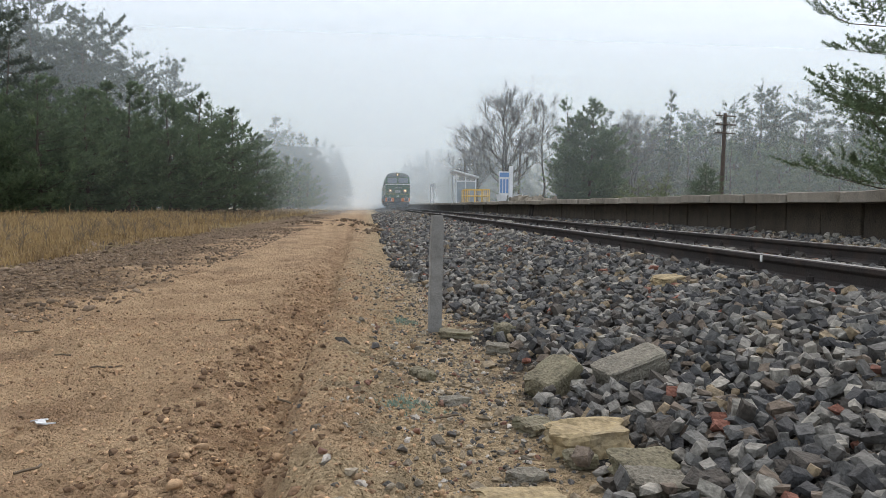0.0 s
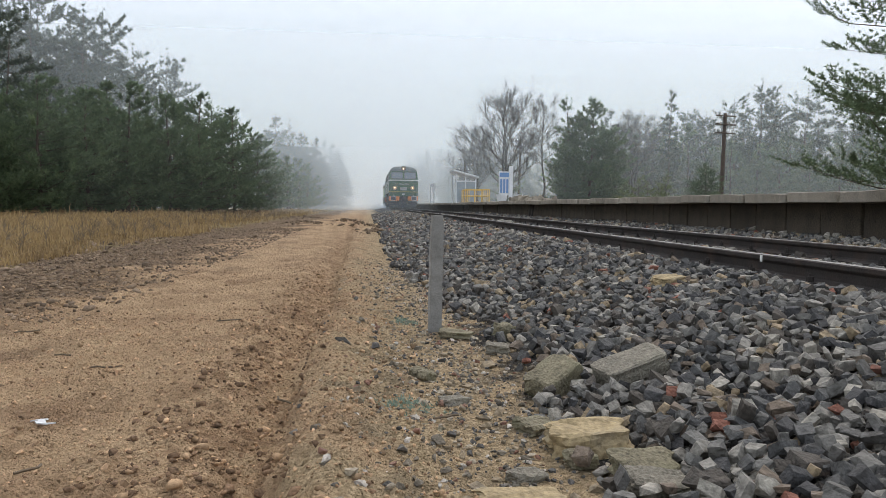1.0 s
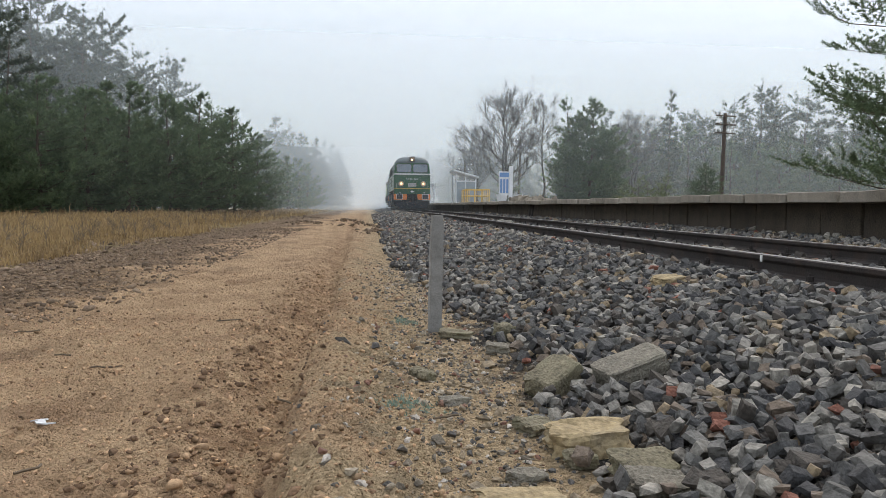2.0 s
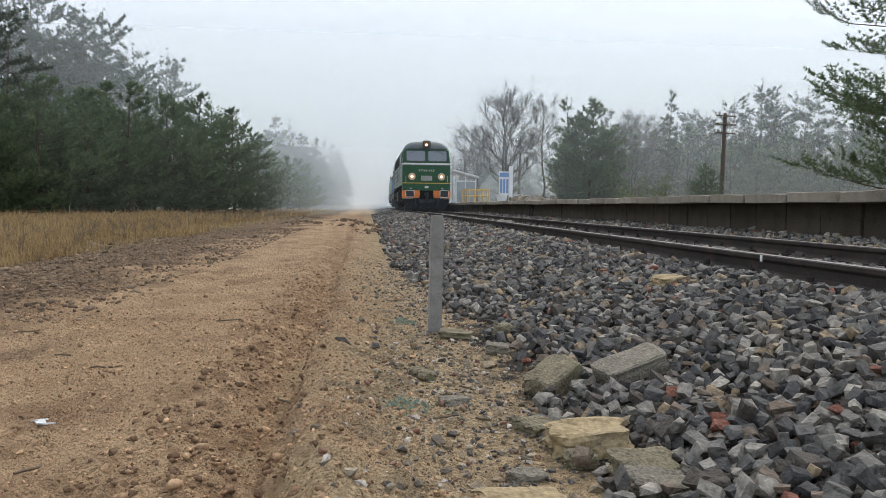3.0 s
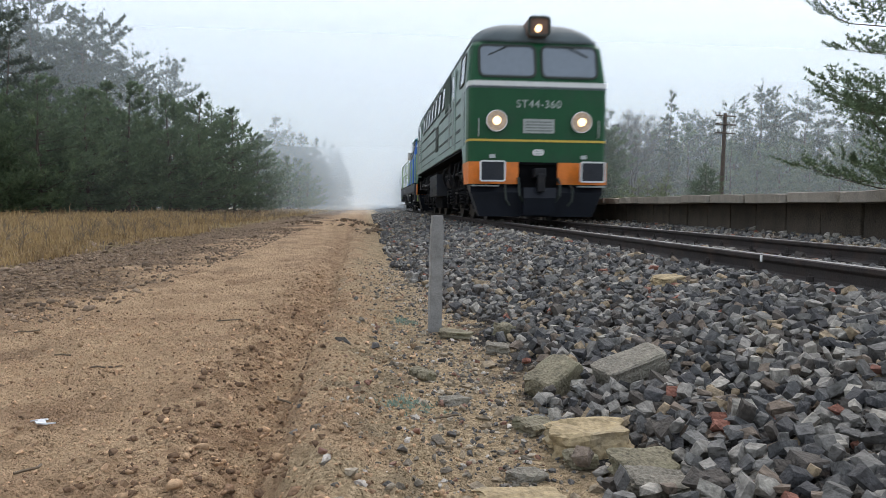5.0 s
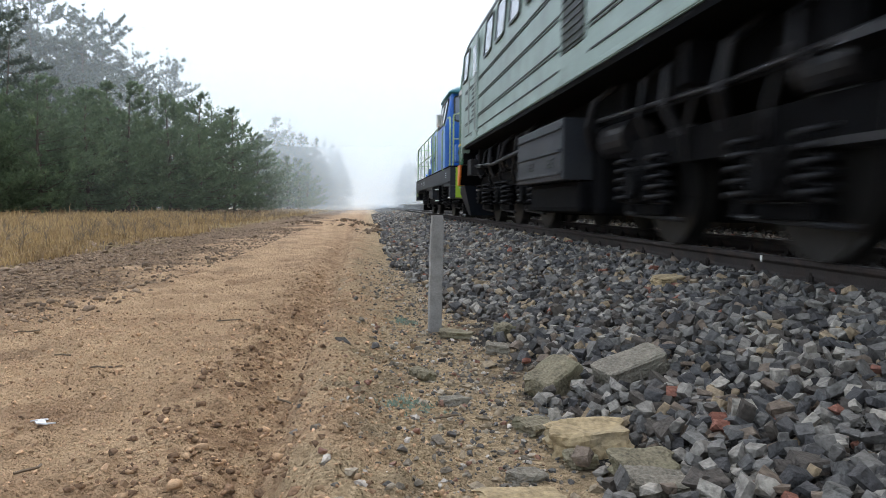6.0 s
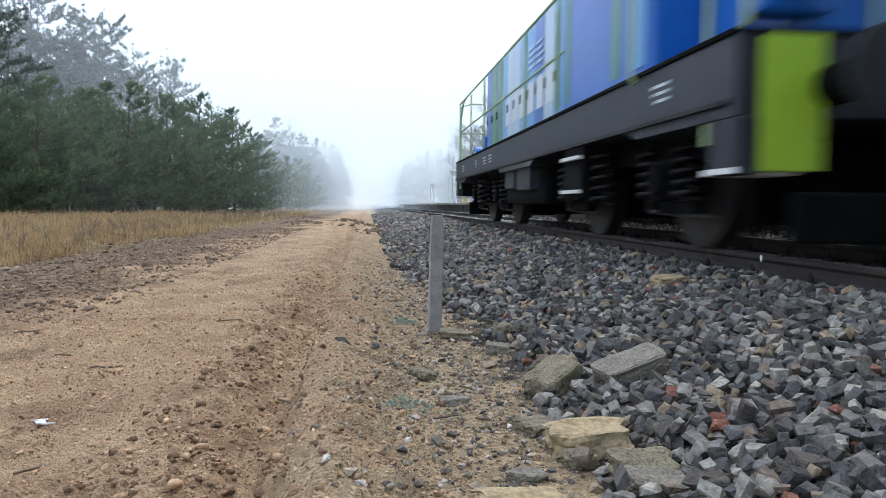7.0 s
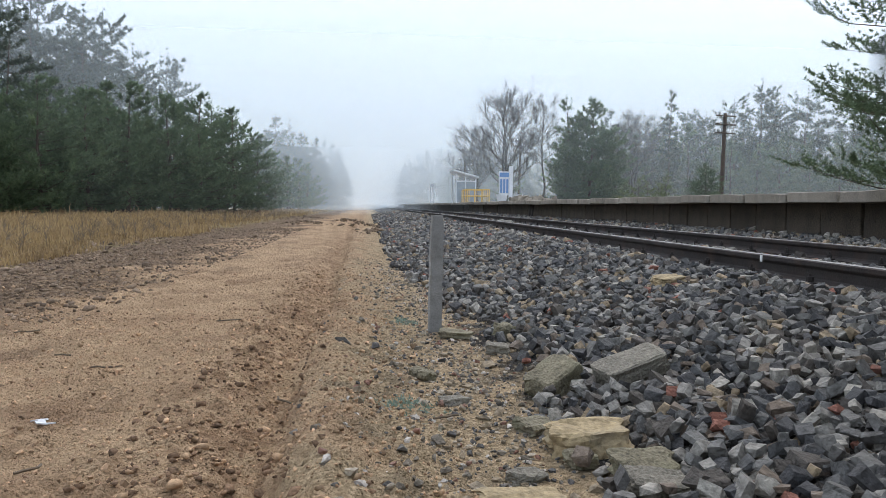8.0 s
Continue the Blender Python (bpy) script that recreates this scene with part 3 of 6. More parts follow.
def build_ballast():
    rs = np.random.RandomState(11)
    bed = tagged(new("ballast_bed"), "crushed grey railway ballast heaped along the track", "ballast", kind="structure")
    xs, ys, sz, lift = [], [], [], []
    for x0, x1, y0, y1, gap, big, up in ((0.3, 2.95, -8, 1.3, 0.13, 0.11, 0.0), (2.95, 5.6, -8, 3, 0.14, 0.11, 0.0),
                                         (0.3, 2.95, 1.3, 5, 0.047, 0.052, 0.0), (0.3, 2.95, 1.3, 5, 0.060, 0.058, 0.042),
                                         (0.3, 2.95, 5, 10, 0.056, 0.060, 0.0), (0.3, 2.95, 5, 10, 0.070, 0.064, 0.036),
                                         (0.3, 2.95, 10, 22, 0.084, 0.084, 0.02), (0.3, 2.95, 22, 60, 0.15, 0.115, 0.02),
                                         (2.95, 4.3, 3, 14, 0.08, 0.078, 0.0), (4.3, 5.65, 3.5, 16, 0.07, 0.074, 0.02), (2.95, 5.65, 14, 40, 0.11, 0.10, 0.0)):
        x, y = lattice_spots(rs, x0, x1, y0, y1, gap)
        xs.append(x), ys.append(y), sz.append(big * rs.lognormal(0, 0.22, len(x))), lift.append(np.full(len(x), up))
    x, y, s, up = np.concatenate(xs), np.concatenate(ys), np.concatenate(sz), np.concatenate(lift)
    t = toe(y)
    edge = t + 0.25 * fractal(x * 3, y * 3, 3) + 0.35 * fractal(x * 0.2, y * 1.1, 2)
    chance = np.clip((x - edge + 0.10) / 0.25, 0, 1)
    keep = rs.rand(len(x)) < chance
    keep &= ~((np.abs(x - 2.80) < 0.15) | (np.abs(x - 4.305) < 0.15))     # clear of the rails
    keep &= ~((x > 5.45) & (y > -20) & (x < 5.7) & (rs.rand(len(x)) < 0.5))
    for bx, by, br in ((0.77, 2.90, 0.13), (1.10, 2.84, 0.17), (0.71, 2.17, 0.14), (0.80, 1.93, 0.11), (0.79, 1.83, 0.09)):
        keep &= np.hypot(x - bx, y - by) > br                             # clear of the broken blocks
    x, y, s, up = x[keep], y[keep], s[keep], up[keep]
    z = height(x, y) + up + s * rs.uniform(0.0, 0.35, len(x)) + 0.05 * fractal(x * 1.7, y * 1.7, 3) * (x < 2.6)
    inside = (x > 2.88) & (x < 4.22)
    z = np.where(inside, np.minimum(z, 0.36 + 0 * z), z)
    pos = np.stack([x, y, z], -1)
    order = np.argsort(np.hypot(x - 1.1, y - 2.3))
    near, rest = order[:280], order[280:]
    meshes = [tri_mesh("ballast_stone", v, f, M["ballast"]) for v, f in ROCKS]
    turns = random_turns(rs, len(near), 0.6)
    for i, k in enumerate(near):
        ob = new("ballast_stone", meshes[rs.randint(len(meshes))])
        ob.parent = bed
        r = Matrix([list(row) for row in turns[i]])
        ob.matrix_basis = Matrix.LocRotScale(Vector(pos[k]), r.to_quaternion(), Vector((1, 1, 1)) * float(s[k]))
    close = rest[(y[rest] > 1.2) & (y[rest] < 4.2)]
    far = rest[(y[rest] <= 1.2) | (y[rest] >= 4.2)]
    for who, shapes in ((close, ROCKS), (far, SMALL_ROCKS)):
        ob = part("ballast_heap", scatter("ballast_heap", shapes, pos[who], s[who], rs, M["ballast"]), None, bed)
        tagged(ob, kind="stuff")
    # pebbles and grit trodden into the sand beside the heap
    px, py = spots(rs, -0.35, 1.15, 1.4, 10, 1900)
    w = np.exp(-((px - 0.45) / 0.38) ** 2) * np.clip(1.2 - py / 11, 0.15, 1)
    k = rs.rand(len(px)) < w * 0.8
    px, py = px[k], py[k]
    ps = 0.016 * rs.lognormal(0, 0.55, len(px))
    pz = height(px, py) + ps * 0.12
    ob = new("pebbles", scatter("pebbles", FLAT_ROCKS, np.stack([px, py, pz], -1), ps, rs, M["pebble"], 0.25))
    tagged(ob, "small tan, grey and reddish pebbles strewn on sand", "pebbles", kind="stuff")
    # crumbs of sand and soil
    cx, cy = spots(rs, -3.2, 0.3, 1.4, 9, 1300)
    cs = 0.0105 * rs.lognormal(0, 0.55, len(cx))
    keep = rs.rand(len(cx)) < 0.10 + 0.8 * np.exp(-((cx + 0.50) / 0.22) ** 2) + 0.6 * (fractal(cx * 2, cy * 2, 3) > 0.12)
    cx, cy, cs = cx[keep], cy[keep], cs[keep]
    ob = new("sand_clods", scatter("sand_clods", FLAT_ROCKS, np.stack([cx, cy, height(cx, cy) + cs * 0.15], -1), cs, rs, M["clod"], 0.3, True))
    tagged(ob, "brown crumbs of damp sand beside the wheel rut", "clods", kind="stuff")
    gx, gy = spots(rs, -2.6, 0.25, 1.45, 5.5, 900)
    gs = 0.0085 * rs.lognormal(0, 0.5, len(gx)) * (0.7 + 0.12 * gy)
    ob = new("sand_grains", scatter("sand_grains", GRAINS, np.stack([gx, gy, height(gx, gy) + gs * 0.2], -1), gs, rs, M["grain"], 0.5))
    tagged(ob, "coarse tan grains and crumbs of sand", "grains", kind="stuff")
    # larger damp lumps thrown up beside the rut
    cx = np.concatenate([rs.normal(-0.55, 0.18, 800), rs.normal(-0.12, 0.08, 90), rs.uniform(-3.0, -0.8, 620)])
    cy = 1.5 + rs.exponential(2.6, len(cx))
    cs = 0.022 * rs.lognormal(0, 0.45, len(cx)) * np.where(cx < -0.8, 0.75, 1.0)
    ob = new("damp_clods", scatter("damp_clods", FLAT_ROCKS, np.stack([cx, cy, height(cx, cy) + cs * 0.08], -1), cs, rs, M["damp"], 0.3, True))
    tagged(ob, "dark brown damp lumps of sand along the wheel rut", "clods", kind="stuff")
    cx, cy = spots(rs, -5.2, -2.0, 5, 24, 130)
    cs = 0.033 * rs.lognormal(0, 0.5, len(cx))
    ob = new("soil_clods", scatter("soil_clods", FLAT_ROCKS, np.stack([cx, cy, height(cx, cy) + cs * 0.1], -1), cs, rs, M["dark_clod"], 0.3, True))
    tagged(ob, "dark trodden clods of soil along the track side", "clods", kind="stuff")


def build_twigs():
    """Short dark sticks dropped on the sand."""
    rs = np.random.RandomState(44)
    for x, y, ln, turn in ((-1.33, 3.72, 0.16, 8), (-0.35, 3.05, 0.20, -60), (-1.62, 3.95, 0.10, -20), (-0.93, 4.9, 0.18, 15), (0.2, 5.6, 0.22, 5), (-2.1, 4.6, 0.14, 30), (-1.0, 2.2, 0.09, 70), (0.28, 2.5, 0.1, 20)):
        pts = [Vector((ln * (i / 4 - 0.5), 0.012 * rs.normal(), 0.012 + 0.006 * rs.rand())) for i in range(5)]
        ob = part("twig", tube(pts, 0.0045, 5), M["weed"])
        ob.matrix_basis = pose(x, y, float(height(x, y)), 0, 0, turn)
        tagged(ob, "short dark dry twig lying on the sand", "twig", "twigs on the sand")


def build_earth_heaps():
    """Low heaps of turned soil further along the track side."""
    rs = np.random.RandomState(29)
    for hx, hy, w, n in ((-2.6, 30, 0.7, 90), (-1.0, 34, 0.6, 70), (-3.8, 41, 0.9, 90), (-0.3, 27, 0.4, 50), (0.2, 20, 0.3, 40)):
        x, y = rs.normal(hx, w, n), rs.normal(hy, w * 2.2, n)
        s = 0.085 * rs.lognormal(0, 0.4, n)
        lift = 0.22 * np.exp(-((x - hx) / w) ** 2 - ((y - hy) / (2.2 * w)) ** 2)
        ob = new("earth_heap", scatter("earth_heap", FLAT_ROCKS, np.stack([x, y, height(x, y) + lift * 0.6], -1), s + lift * 0.35, rs, M["dark_clod"], 0.4))
        tagged(ob, "low heap of turned brown soil with tufts", "earth", "soil heaps", "stuff")


def chunk(name, size, m, material, label, seed, rough=0.05, cuts=6):
    """A broken block: a cube cut fine, edges knocked off, faces uneven."""
    bm = bmesh.new()
    bmesh.ops.create_cube(bm, size=1)
    bmesh.ops.bevel(bm, geom=bm.edges[:], offset=0.07, segments=1, affect="EDGES")
    bmesh.ops.subdivide_edges(bm, edges=bm.edges[:], cuts=cuts, use_grid_fill=True)
    bmesh.ops.triangulate(bm, faces=bm.faces[:])
    for v in bm.verts:
        p = v.co * 2.2 + Vector((seed * 7.1, seed * 3.3, seed))
        v.co += (noise.noise_vector(p) * 1.6 + noise.noise_vector(p * 3) * 0.7) * rough + noise.noise_vector(p * 8) * 0.012
        v.co = Vector((v.co.x * size[0], v.co.y * size[1], v.co.z * size[2]))
    ob = part(name, bm, material)
    ob.matrix_basis = m
    return tagged(ob, label, "stone", "broken blocks beside the track")


def build_blocks():
    chunk("stone_block", (0.215, 0.145, 0.11), pose(0.775, 2.88, 0.075, 6, -21, 34), M["mossy"], "squared stone block with yellow lichen, tilted on the gravel", 1, 0.06)
    chunk("concrete_block", (0.285, 0.15, 0.095), pose(1.095, 2.84, 0.13, 9, -16, 12), M["slab_conc"], "broken grey concrete slab tilted on the ballast", 2, 0.032)
    chunk("sandstone_block", (0.25, 0.15, 0.09), pose(0.705, 2.20, 0.05, 2, -3, -6), M["sandstone"], "rough yellow sandstone lump on gravel", 3, 0.10)
    chunk("sandstone_block", (0.18, 0.11, 0.065), pose(0.795, 1.93, 0.055, 18, 3, 8), M["mossy"], "pale mossy broken stone leaning on a slab", 4, 0.09)
    chunk("concrete_block", (0.165, 0.085, 0.05), pose(0.79, 1.83, 0.045, 14, 5, -8), M["slab_conc"], "grey broken concrete piece with a jagged edge", 5, 0.08)
    chunk("sandstone_block", (0.23, 0.12, 0.05), pose(0.405, 1.80, 0.012, 3, 2, 4), M["sandstone"], "low yellow stone half sunk in sand", 6, 0.09)
    chunk("stone_block", (0.19, 0.10, 0.04), pose(0.53, 4.22, 0.025, 2, 4, -12), M["mossy"], "flat pale stone at the foot of the post", 7, 0.08)
    chunk("stone_block", (0.11, 0.09, 0.085), pose(0.80, 4.12, 0.06, 12, 8, 40), M["mossy"], "mossy stone lump at the ballast's foot", 8, 0.10)
    chunk("stone_block", (0.10, 0.08, 0.07), pose(0.25, 3.17, 0.02, 5, 8, 20), M["mossy"], "dark mossy stone sunk in the sand", 9, 0.12)
    chunk("stone_block", (0.12, 0.07, 0.04), pose(0.345, 2.79, 0.012, 4, 3, 30), M["slab_conc"], "pale flat stone lying in the sand", 10, 0.11)
    chunk("stone_block", (0.08, 0.05, 0.03), pose(0.22, 2.44, 0.01, 4, 3, -20), M["mossy"], "small dark flat stone in the sand", 11, 0.10)
    chunk("stone_block", (0.085, 0.07, 0.045), pose(0.65, 2.07, 0.03, 4, 8, 15), M["mossy"], "small mossy stone under a sandstone lump", 12, 0.10)
    chunk("stone_block", (0.20, 0.12, 0.06), pose(2.02, 4.60, 0.31, 6, -4, 10), M["sandstone"], "flat yellowish stone on the ballast", 13, 0.10)
    chunk("stone_block", (0.10, 0.06, 0.04), pose(0.46, 1.98, 0.012, 0, 4, 15), M["slab_conc"], "dark jagged stone at the ballast's foot", 14, 0.11)
    chunk("stone_block", (0.14, 0.10, 0.05), pose(0.60, 2.42, 0.02, 4, 4, 25), M["mossy"], "dark flat stone among gravel", 15, 0.11)
    chunk("stone_block", (0.12, 0.08, 0.05), pose(0.70, 3.75, 0.03, 4, 4, -15), M["slab_conc"], "flat grey stone among gravel", 16, 0.10)


build_ballast()
build_earth_heaps()
build_blocks()
build_twigs()


def build_post():
    """Short square concrete marker post, leaning a little."""
    bm = bmesh.new()
    bmesh.ops.create_cube(bm, size=1, matrix=Matrix.Translation((0, 0, 0.5)))
    bmesh.ops.subdivide_edges(bm, edges=[e for e in bm.edges if abs(e.verts[0].co.z - e.verts[1].co.z) > 0.5], cuts=14)
    bmesh.ops.bevel(bm, geom=[e for e in bm.edges if abs(e.verts[0].co.z - e.verts[1].co.z) > 0.01 or (e.verts[0].co.z > 0.99 and e.verts[1].co.z > 0.99)],
                    offset=0.07, segments=2, affect="EDGES")
    for v in bm.verts:
        n3 = noise.noise_vector(v.co * Vector((2, 2, 9))) * 0.03
        v.co = Vector((v.co.x * 0.079 + n3.x * 0.08, v.co.y * 0.079 + n3.y * 0.08, v.co.z * 0.83 - 0.09 + n3.z * 0.02))
    ob = part("marker_post", bm, M["post"])
    ob.matrix_basis = pose(0.42, 4.46, 0, 0, 0.9, 4)
    tagged(ob, "short weathered square concrete marker post in the sand", "post")


build_post()


# ---------------------------------------------------------------- track
def build_track():
    track = tagged(new("railway_track"), "rusty steel rails with polished heads on old sleepers", "railway track", kind="structure")
    foot, web, head_w, high = 0.0625, 0.0085, 0.0355, 0.155
    half = [(foot, 0), (foot, 0.012), (0.02, 0.03), (web, 0.045), (web, 0.10), (head_w - 0.003, 0.118), (head_w, 0.125), (head_w, 0.147), (head_w - 0.009, 0.154)]
    ring = half + [(-x, z) for x, z in reversed(half)]
    for side in (-1, 1):
        x0, z0 = TRACK_X + side * 0.7525, RAIL_Z - high
        stations = [-60, 0, 40, 120, 400, 1200]
        verts = [(x0 + x, y, z0 + z) for y in stations for x, z in ring]
        k = len(ring)
        faces = [(j * k + i, j * k + (i + 1) % k, (j + 1) * k + (i + 1) % k, (j + 1) * k + i) for j in range(len(stations) - 1) for i in range(k)]
        rail = part("rail", mesh_from("rail", verts, faces, M["rail"]), None, track)
        hv, hf = [], []
        cap = [(-head_w + 0.007, 0.1545), (-0.012, 0.1565), (0.012, 0.1565), (head_w - 0.007, 0.1545)]
        for y in stations:
            hv += [(x0 + x, y, z0 + z) for x, z in cap]
        for j in range(len(stations) - 1):
            hf += [(j * 4 + i, j * 4 + i + 1, j * 4 + i + 5, j * 4 + i + 4) for i in range(3)]
        part("running_surface", mesh_from("running_surface", hv, hf, M["railhead"]), None, rail, "polished steel rail head")
    # sleepers, base plates with their bolts
    sl = bpy.data.meshes.new("sleeper")
    bm = box(-1.25, 1.25, -0.12, 0.12, -0.15, 0, 0.012)
    bm.to_mesh(sl)
    bm.free()
    sl.materials.append(M["sleeper"])
    ch = bpy.data.meshes.new("rail_chair")
    bm = box(-0.17, 0.17, -0.07, 0.07, 0, 0.018)
    for sx in (-1, 1):
        add_box(bm, sx * 0.10 - 0.028, sx * 0.10 + 0.028, -0.045, 0.045, 0.018, 0.05)
        add_cyl(bm, (sx * 0.10, 0, 0.05), (sx * 0.10, 0, 0.085), 0.022, seg=6)
        add_cyl(bm, (sx * 0.10, 0, 0.085), (sx * 0.10, 0, 0.105), 0.011, seg=6)
    bm.to_mesh(ch)
    bm.free()
    ch.materials.append(M["rail"])
    y = 4.08 - 0.667 * 8
    while y < 95:
        s = part("sleeper", sl, None, track)
        s.location = (TRACK_X, y, RAIL_Z - high - 0.02)
        for side in (-1, 1):
            if y < 85:
                c = part("rail_chair", ch, None, s)
                c.location = (side * 0.7525, 0, 0.0)
        y += 0.667
    mark = part("chalk_mark", box(TRACK_X - 0.7525 - 0.042, TRACK_X - 0.7525 - 0.0365, 4.72, 4.745, RAIL_Z - 0.05, RAIL_Z - 0.004), M["chalk"], track, "white paint mark on the rail")


build_track()


# ---------------------------------------------------------------- platform
PLAT_X, PLAT_Z, PLAT_END = 5.25, 1.0, 140.0


def build_platform():
    rs = np.random.RandomState(21)
    plat = tagged(new("platform"), "low railway platform with weathered concrete edge slabs and panel wall", "platform", kind="structure")
    deck = part("paving", box(PLAT_X + 0.61, 11.5, -14, PLAT_END, 0.3, PLAT_Z - 0.012), M["paving"], plat)
    slabs = []
    for v in range(5):
        bm = bmesh.new()
        bmesh.ops.create_cube(bm, size=1, matrix=Matrix.Diagonal((0.66, 0.982, 0.125, 1)))
        bmesh.ops.subdivide_edges(bm, edges=[e for e in bm.edges if abs(e.verts[0].co.y - e.verts[1].co.y) > 0.5], cuts=5)
        for q in bm.verts:
            n3 = noise.noise_vector(q.co * 5 + Vector((v * 9, 0, 0)))
            q.co += n3 * 0.006
            if q.co.x < -0.2 and rs.rand() < 0.3:
                q.co.x += rs.uniform(0.0, 0.03)
                q.co.z -= 0.012 if q.co.z > 0 else 0
        bmesh.ops.bevel(bm, geom=[e for e in bm.edges if e.calc_face_angle(0) > 0.8], offset=0.007, segments=1, affect="EDGES")
        me = bpy.data.meshes.new("edge_slab")
        bm.to_mesh(me)
        bm.free()
        me.materials.append(M["coping"])
        slabs.append(me)
    y = -12.0
    while y < PLAT_END:
        s = part("edge_slab", slabs[rs.randint(5)], None, plat)
        s.location = (PLAT_X + 0.33 + rs.normal(0, 0.010), y, PLAT_Z - 0.063 + rs.normal(0, 0.007))
        s.rotation_euler = (rs.normal(0, 0.007), rs.normal(0, 0.012), rs.normal(0, 0.008))
        y += 1.0
    # wall panels, the overhang's shade put into their dark colour
    panels = []
    for v in range(3):
        bm = box(0, 0.12, -0.362, 0.362, 0.0, 0.60, 0.012)
        for hz in (-0.18, 0.18):
            add_box(bm, -0.006, 0.004, hz - 0.012, hz + 0.012, 0.36, 0.40)
        me = bpy.data.meshes.new("wall_panel")
        bm.to_mesh(me)
        bm.free()
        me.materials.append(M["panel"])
        panels.append(me)
    y = -4.0
    while y < 110:
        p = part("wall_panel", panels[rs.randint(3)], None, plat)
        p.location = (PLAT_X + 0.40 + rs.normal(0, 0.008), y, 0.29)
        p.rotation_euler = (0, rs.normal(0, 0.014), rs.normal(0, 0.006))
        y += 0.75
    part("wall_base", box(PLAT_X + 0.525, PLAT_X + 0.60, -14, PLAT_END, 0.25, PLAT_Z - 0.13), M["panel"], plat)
    for dy in (0, 0.35):
        part("prop", cyl((PLAT_X + 0.10, 23.0 + dy, 0.36), (PLAT_X + 0.20, 23.0 + dy + 0.1, 0.90), 0.035, seg=8), M["rail"], plat, "leaning dark prop against the wall")


build_platform()


def build_platform_things():
    # shelter: white posts, sloping roof, glazed walls
    sh = thing("platform_shelter", pose(8.6, 64, PLAT_Z - 0.012), "white steel waiting shelter with glass walls and sloping roof", "shelter")
    for px, py, hz in ((-1.15, -1.9, 2.55), (-1.15, 1.9, 2.85), (1.15, -1.9, 2.15), (1.15, 1.9, 2.15), (-0.1, -1.9, 2.45)):
        part("post", box(px - 0.06, px + 0.06, py - 0.06, py + 0.06, 0, hz, 0.008), M["white"], sh)
    roof = prism([(0, 0), (0, 0.13), (1, 0.13), (1, 0)], 0, 1)
    for v in roof.verts:
        x, y = v.co.x, v.co.y
        v.co = Vector((-1.5 + 3.0 * x, -2.3 + 4.6 * y, 2.72 - 0.55 * x + v.co.z))
    part("roof", roof, M["white"], sh)
    part("beam", box(-1.15, 1.15, -1.94, -1.88, 1.85, 1.95), M["white"], sh)
    part("glass_wall", box(-1.1, 1.1, -1.91, -1.895, 0.15, 1.85), M["glassy"], sh).visible_shadow = False
    part("glass_wall", box(1.14, 1.155, -1.85, 1.85, 0.15, 2.0), M["glassy"], sh).visible_shadow = False
    part("bench", box(0.5, 0.95, -1.5, 1.5, 0.40, 0.46, 0.01), M["plastic"], sh)
    part("signboard", box(-1.4, -0.9, -2.06, -2.0, 2.1, 2.35), M["plastic"], sh)
    # yellow railings round the ramp
    for gx, gy, w, label in ((8.45, 54.5, 1.7, ""), (8.45, 57.5, 1.7, ""), (9.0, 118, 2.4, "")):
        rail = thing("safety_railing", pose(gx, gy, PLAT_Z - 0.012), "yellow painted tubular safety railing on the platform", "railing", "yellow railings")
        n = 4
        for i in range(n):
            x = -w / 2 + w * i / (n - 1)
            part("railing_post", cyl((x, 0, 0), (x, 0, 1.1), 0.032, seg=8), M["yellow"], rail)
        for z in (0.12, 0.6, 1.1):
            part("rail_bar", cyl((-w / 2, 0, z), (w / 2, 0, z), 0.03, seg=8), M["yellow"], rail)
    for gx in (7.58, 9.32):
        rail = thing("safety_railing", pose(gx, 56, PLAT_Z - 0.012), "yellow painted tubular safety railing on the platform", "railing", "yellow railings")
        for i in range(4):
            part("railing_post", cyl((0, -1.5 + i, 0), (0, -1.5 + i, 1.1), 0.032, seg=8), M["yellow"], rail)
        for z in (0.12, 0.6, 1.1):
            part("rail_bar", cyl((0, -1.5, z), (0, 1.5, z), 0.03, seg=8), M["yellow"], rail)
    # station sign
    sg = thing("station_sign", pose(7.55, 38.6, PLAT_Z - 0.012), "tall white station sign board with a blue heading on a post", "sign")
    part("post", box(0.14, 0.34, -0.07, 0.07, 0, 2.0, 0.02), M["white"], sg)
    part("board_frame", box(-0.42, 0.12, -0.05, 0.05, 0.42, 1.72, 0.01), M["plastic"], sg)
    part("heading", box(-0.40, 0.13, -0.056, -0.05, 1.42, 1.66), M["signblue"], sg, "blue heading panel")
    part("support", box(-0.42, -0.36, -0.04, 0.04, 0, 0.45), M["white"], sg)
    for i in range(3):
        part("lettering_bar", box(-0.36 + 0.17 * i, -0.24 + 0.17 * i, -0.057, -0.05, 0.55, 1.30), M["signblue"], sg)
    for bx in (7.15, 8.0):
        tub = thing("planter_tub", pose(bx, 37.8, PLAT_Z - 0.012), "white plastic tub beside the station sign", "planter", "tubs on the platform")
        bm = bmesh.new()
        bmesh.ops.create_cone(bm, cap_ends=True, segments=16, radius1=0.23, radius2=0.29, depth=0.42, matrix=Matrix.Translation((0, 0, 0.21)))
        part("tub", bm, M["plastic"], tub)
        bm = bmesh.new()
        bmesh.ops.create_cone(bm, cap_ends=True, segments=16, radius1=0.31, radius2=0.31, depth=0.05, matrix=Matrix.Translation((0, 0, 0.42)))
        part("rim", bm, M["white"], tub)
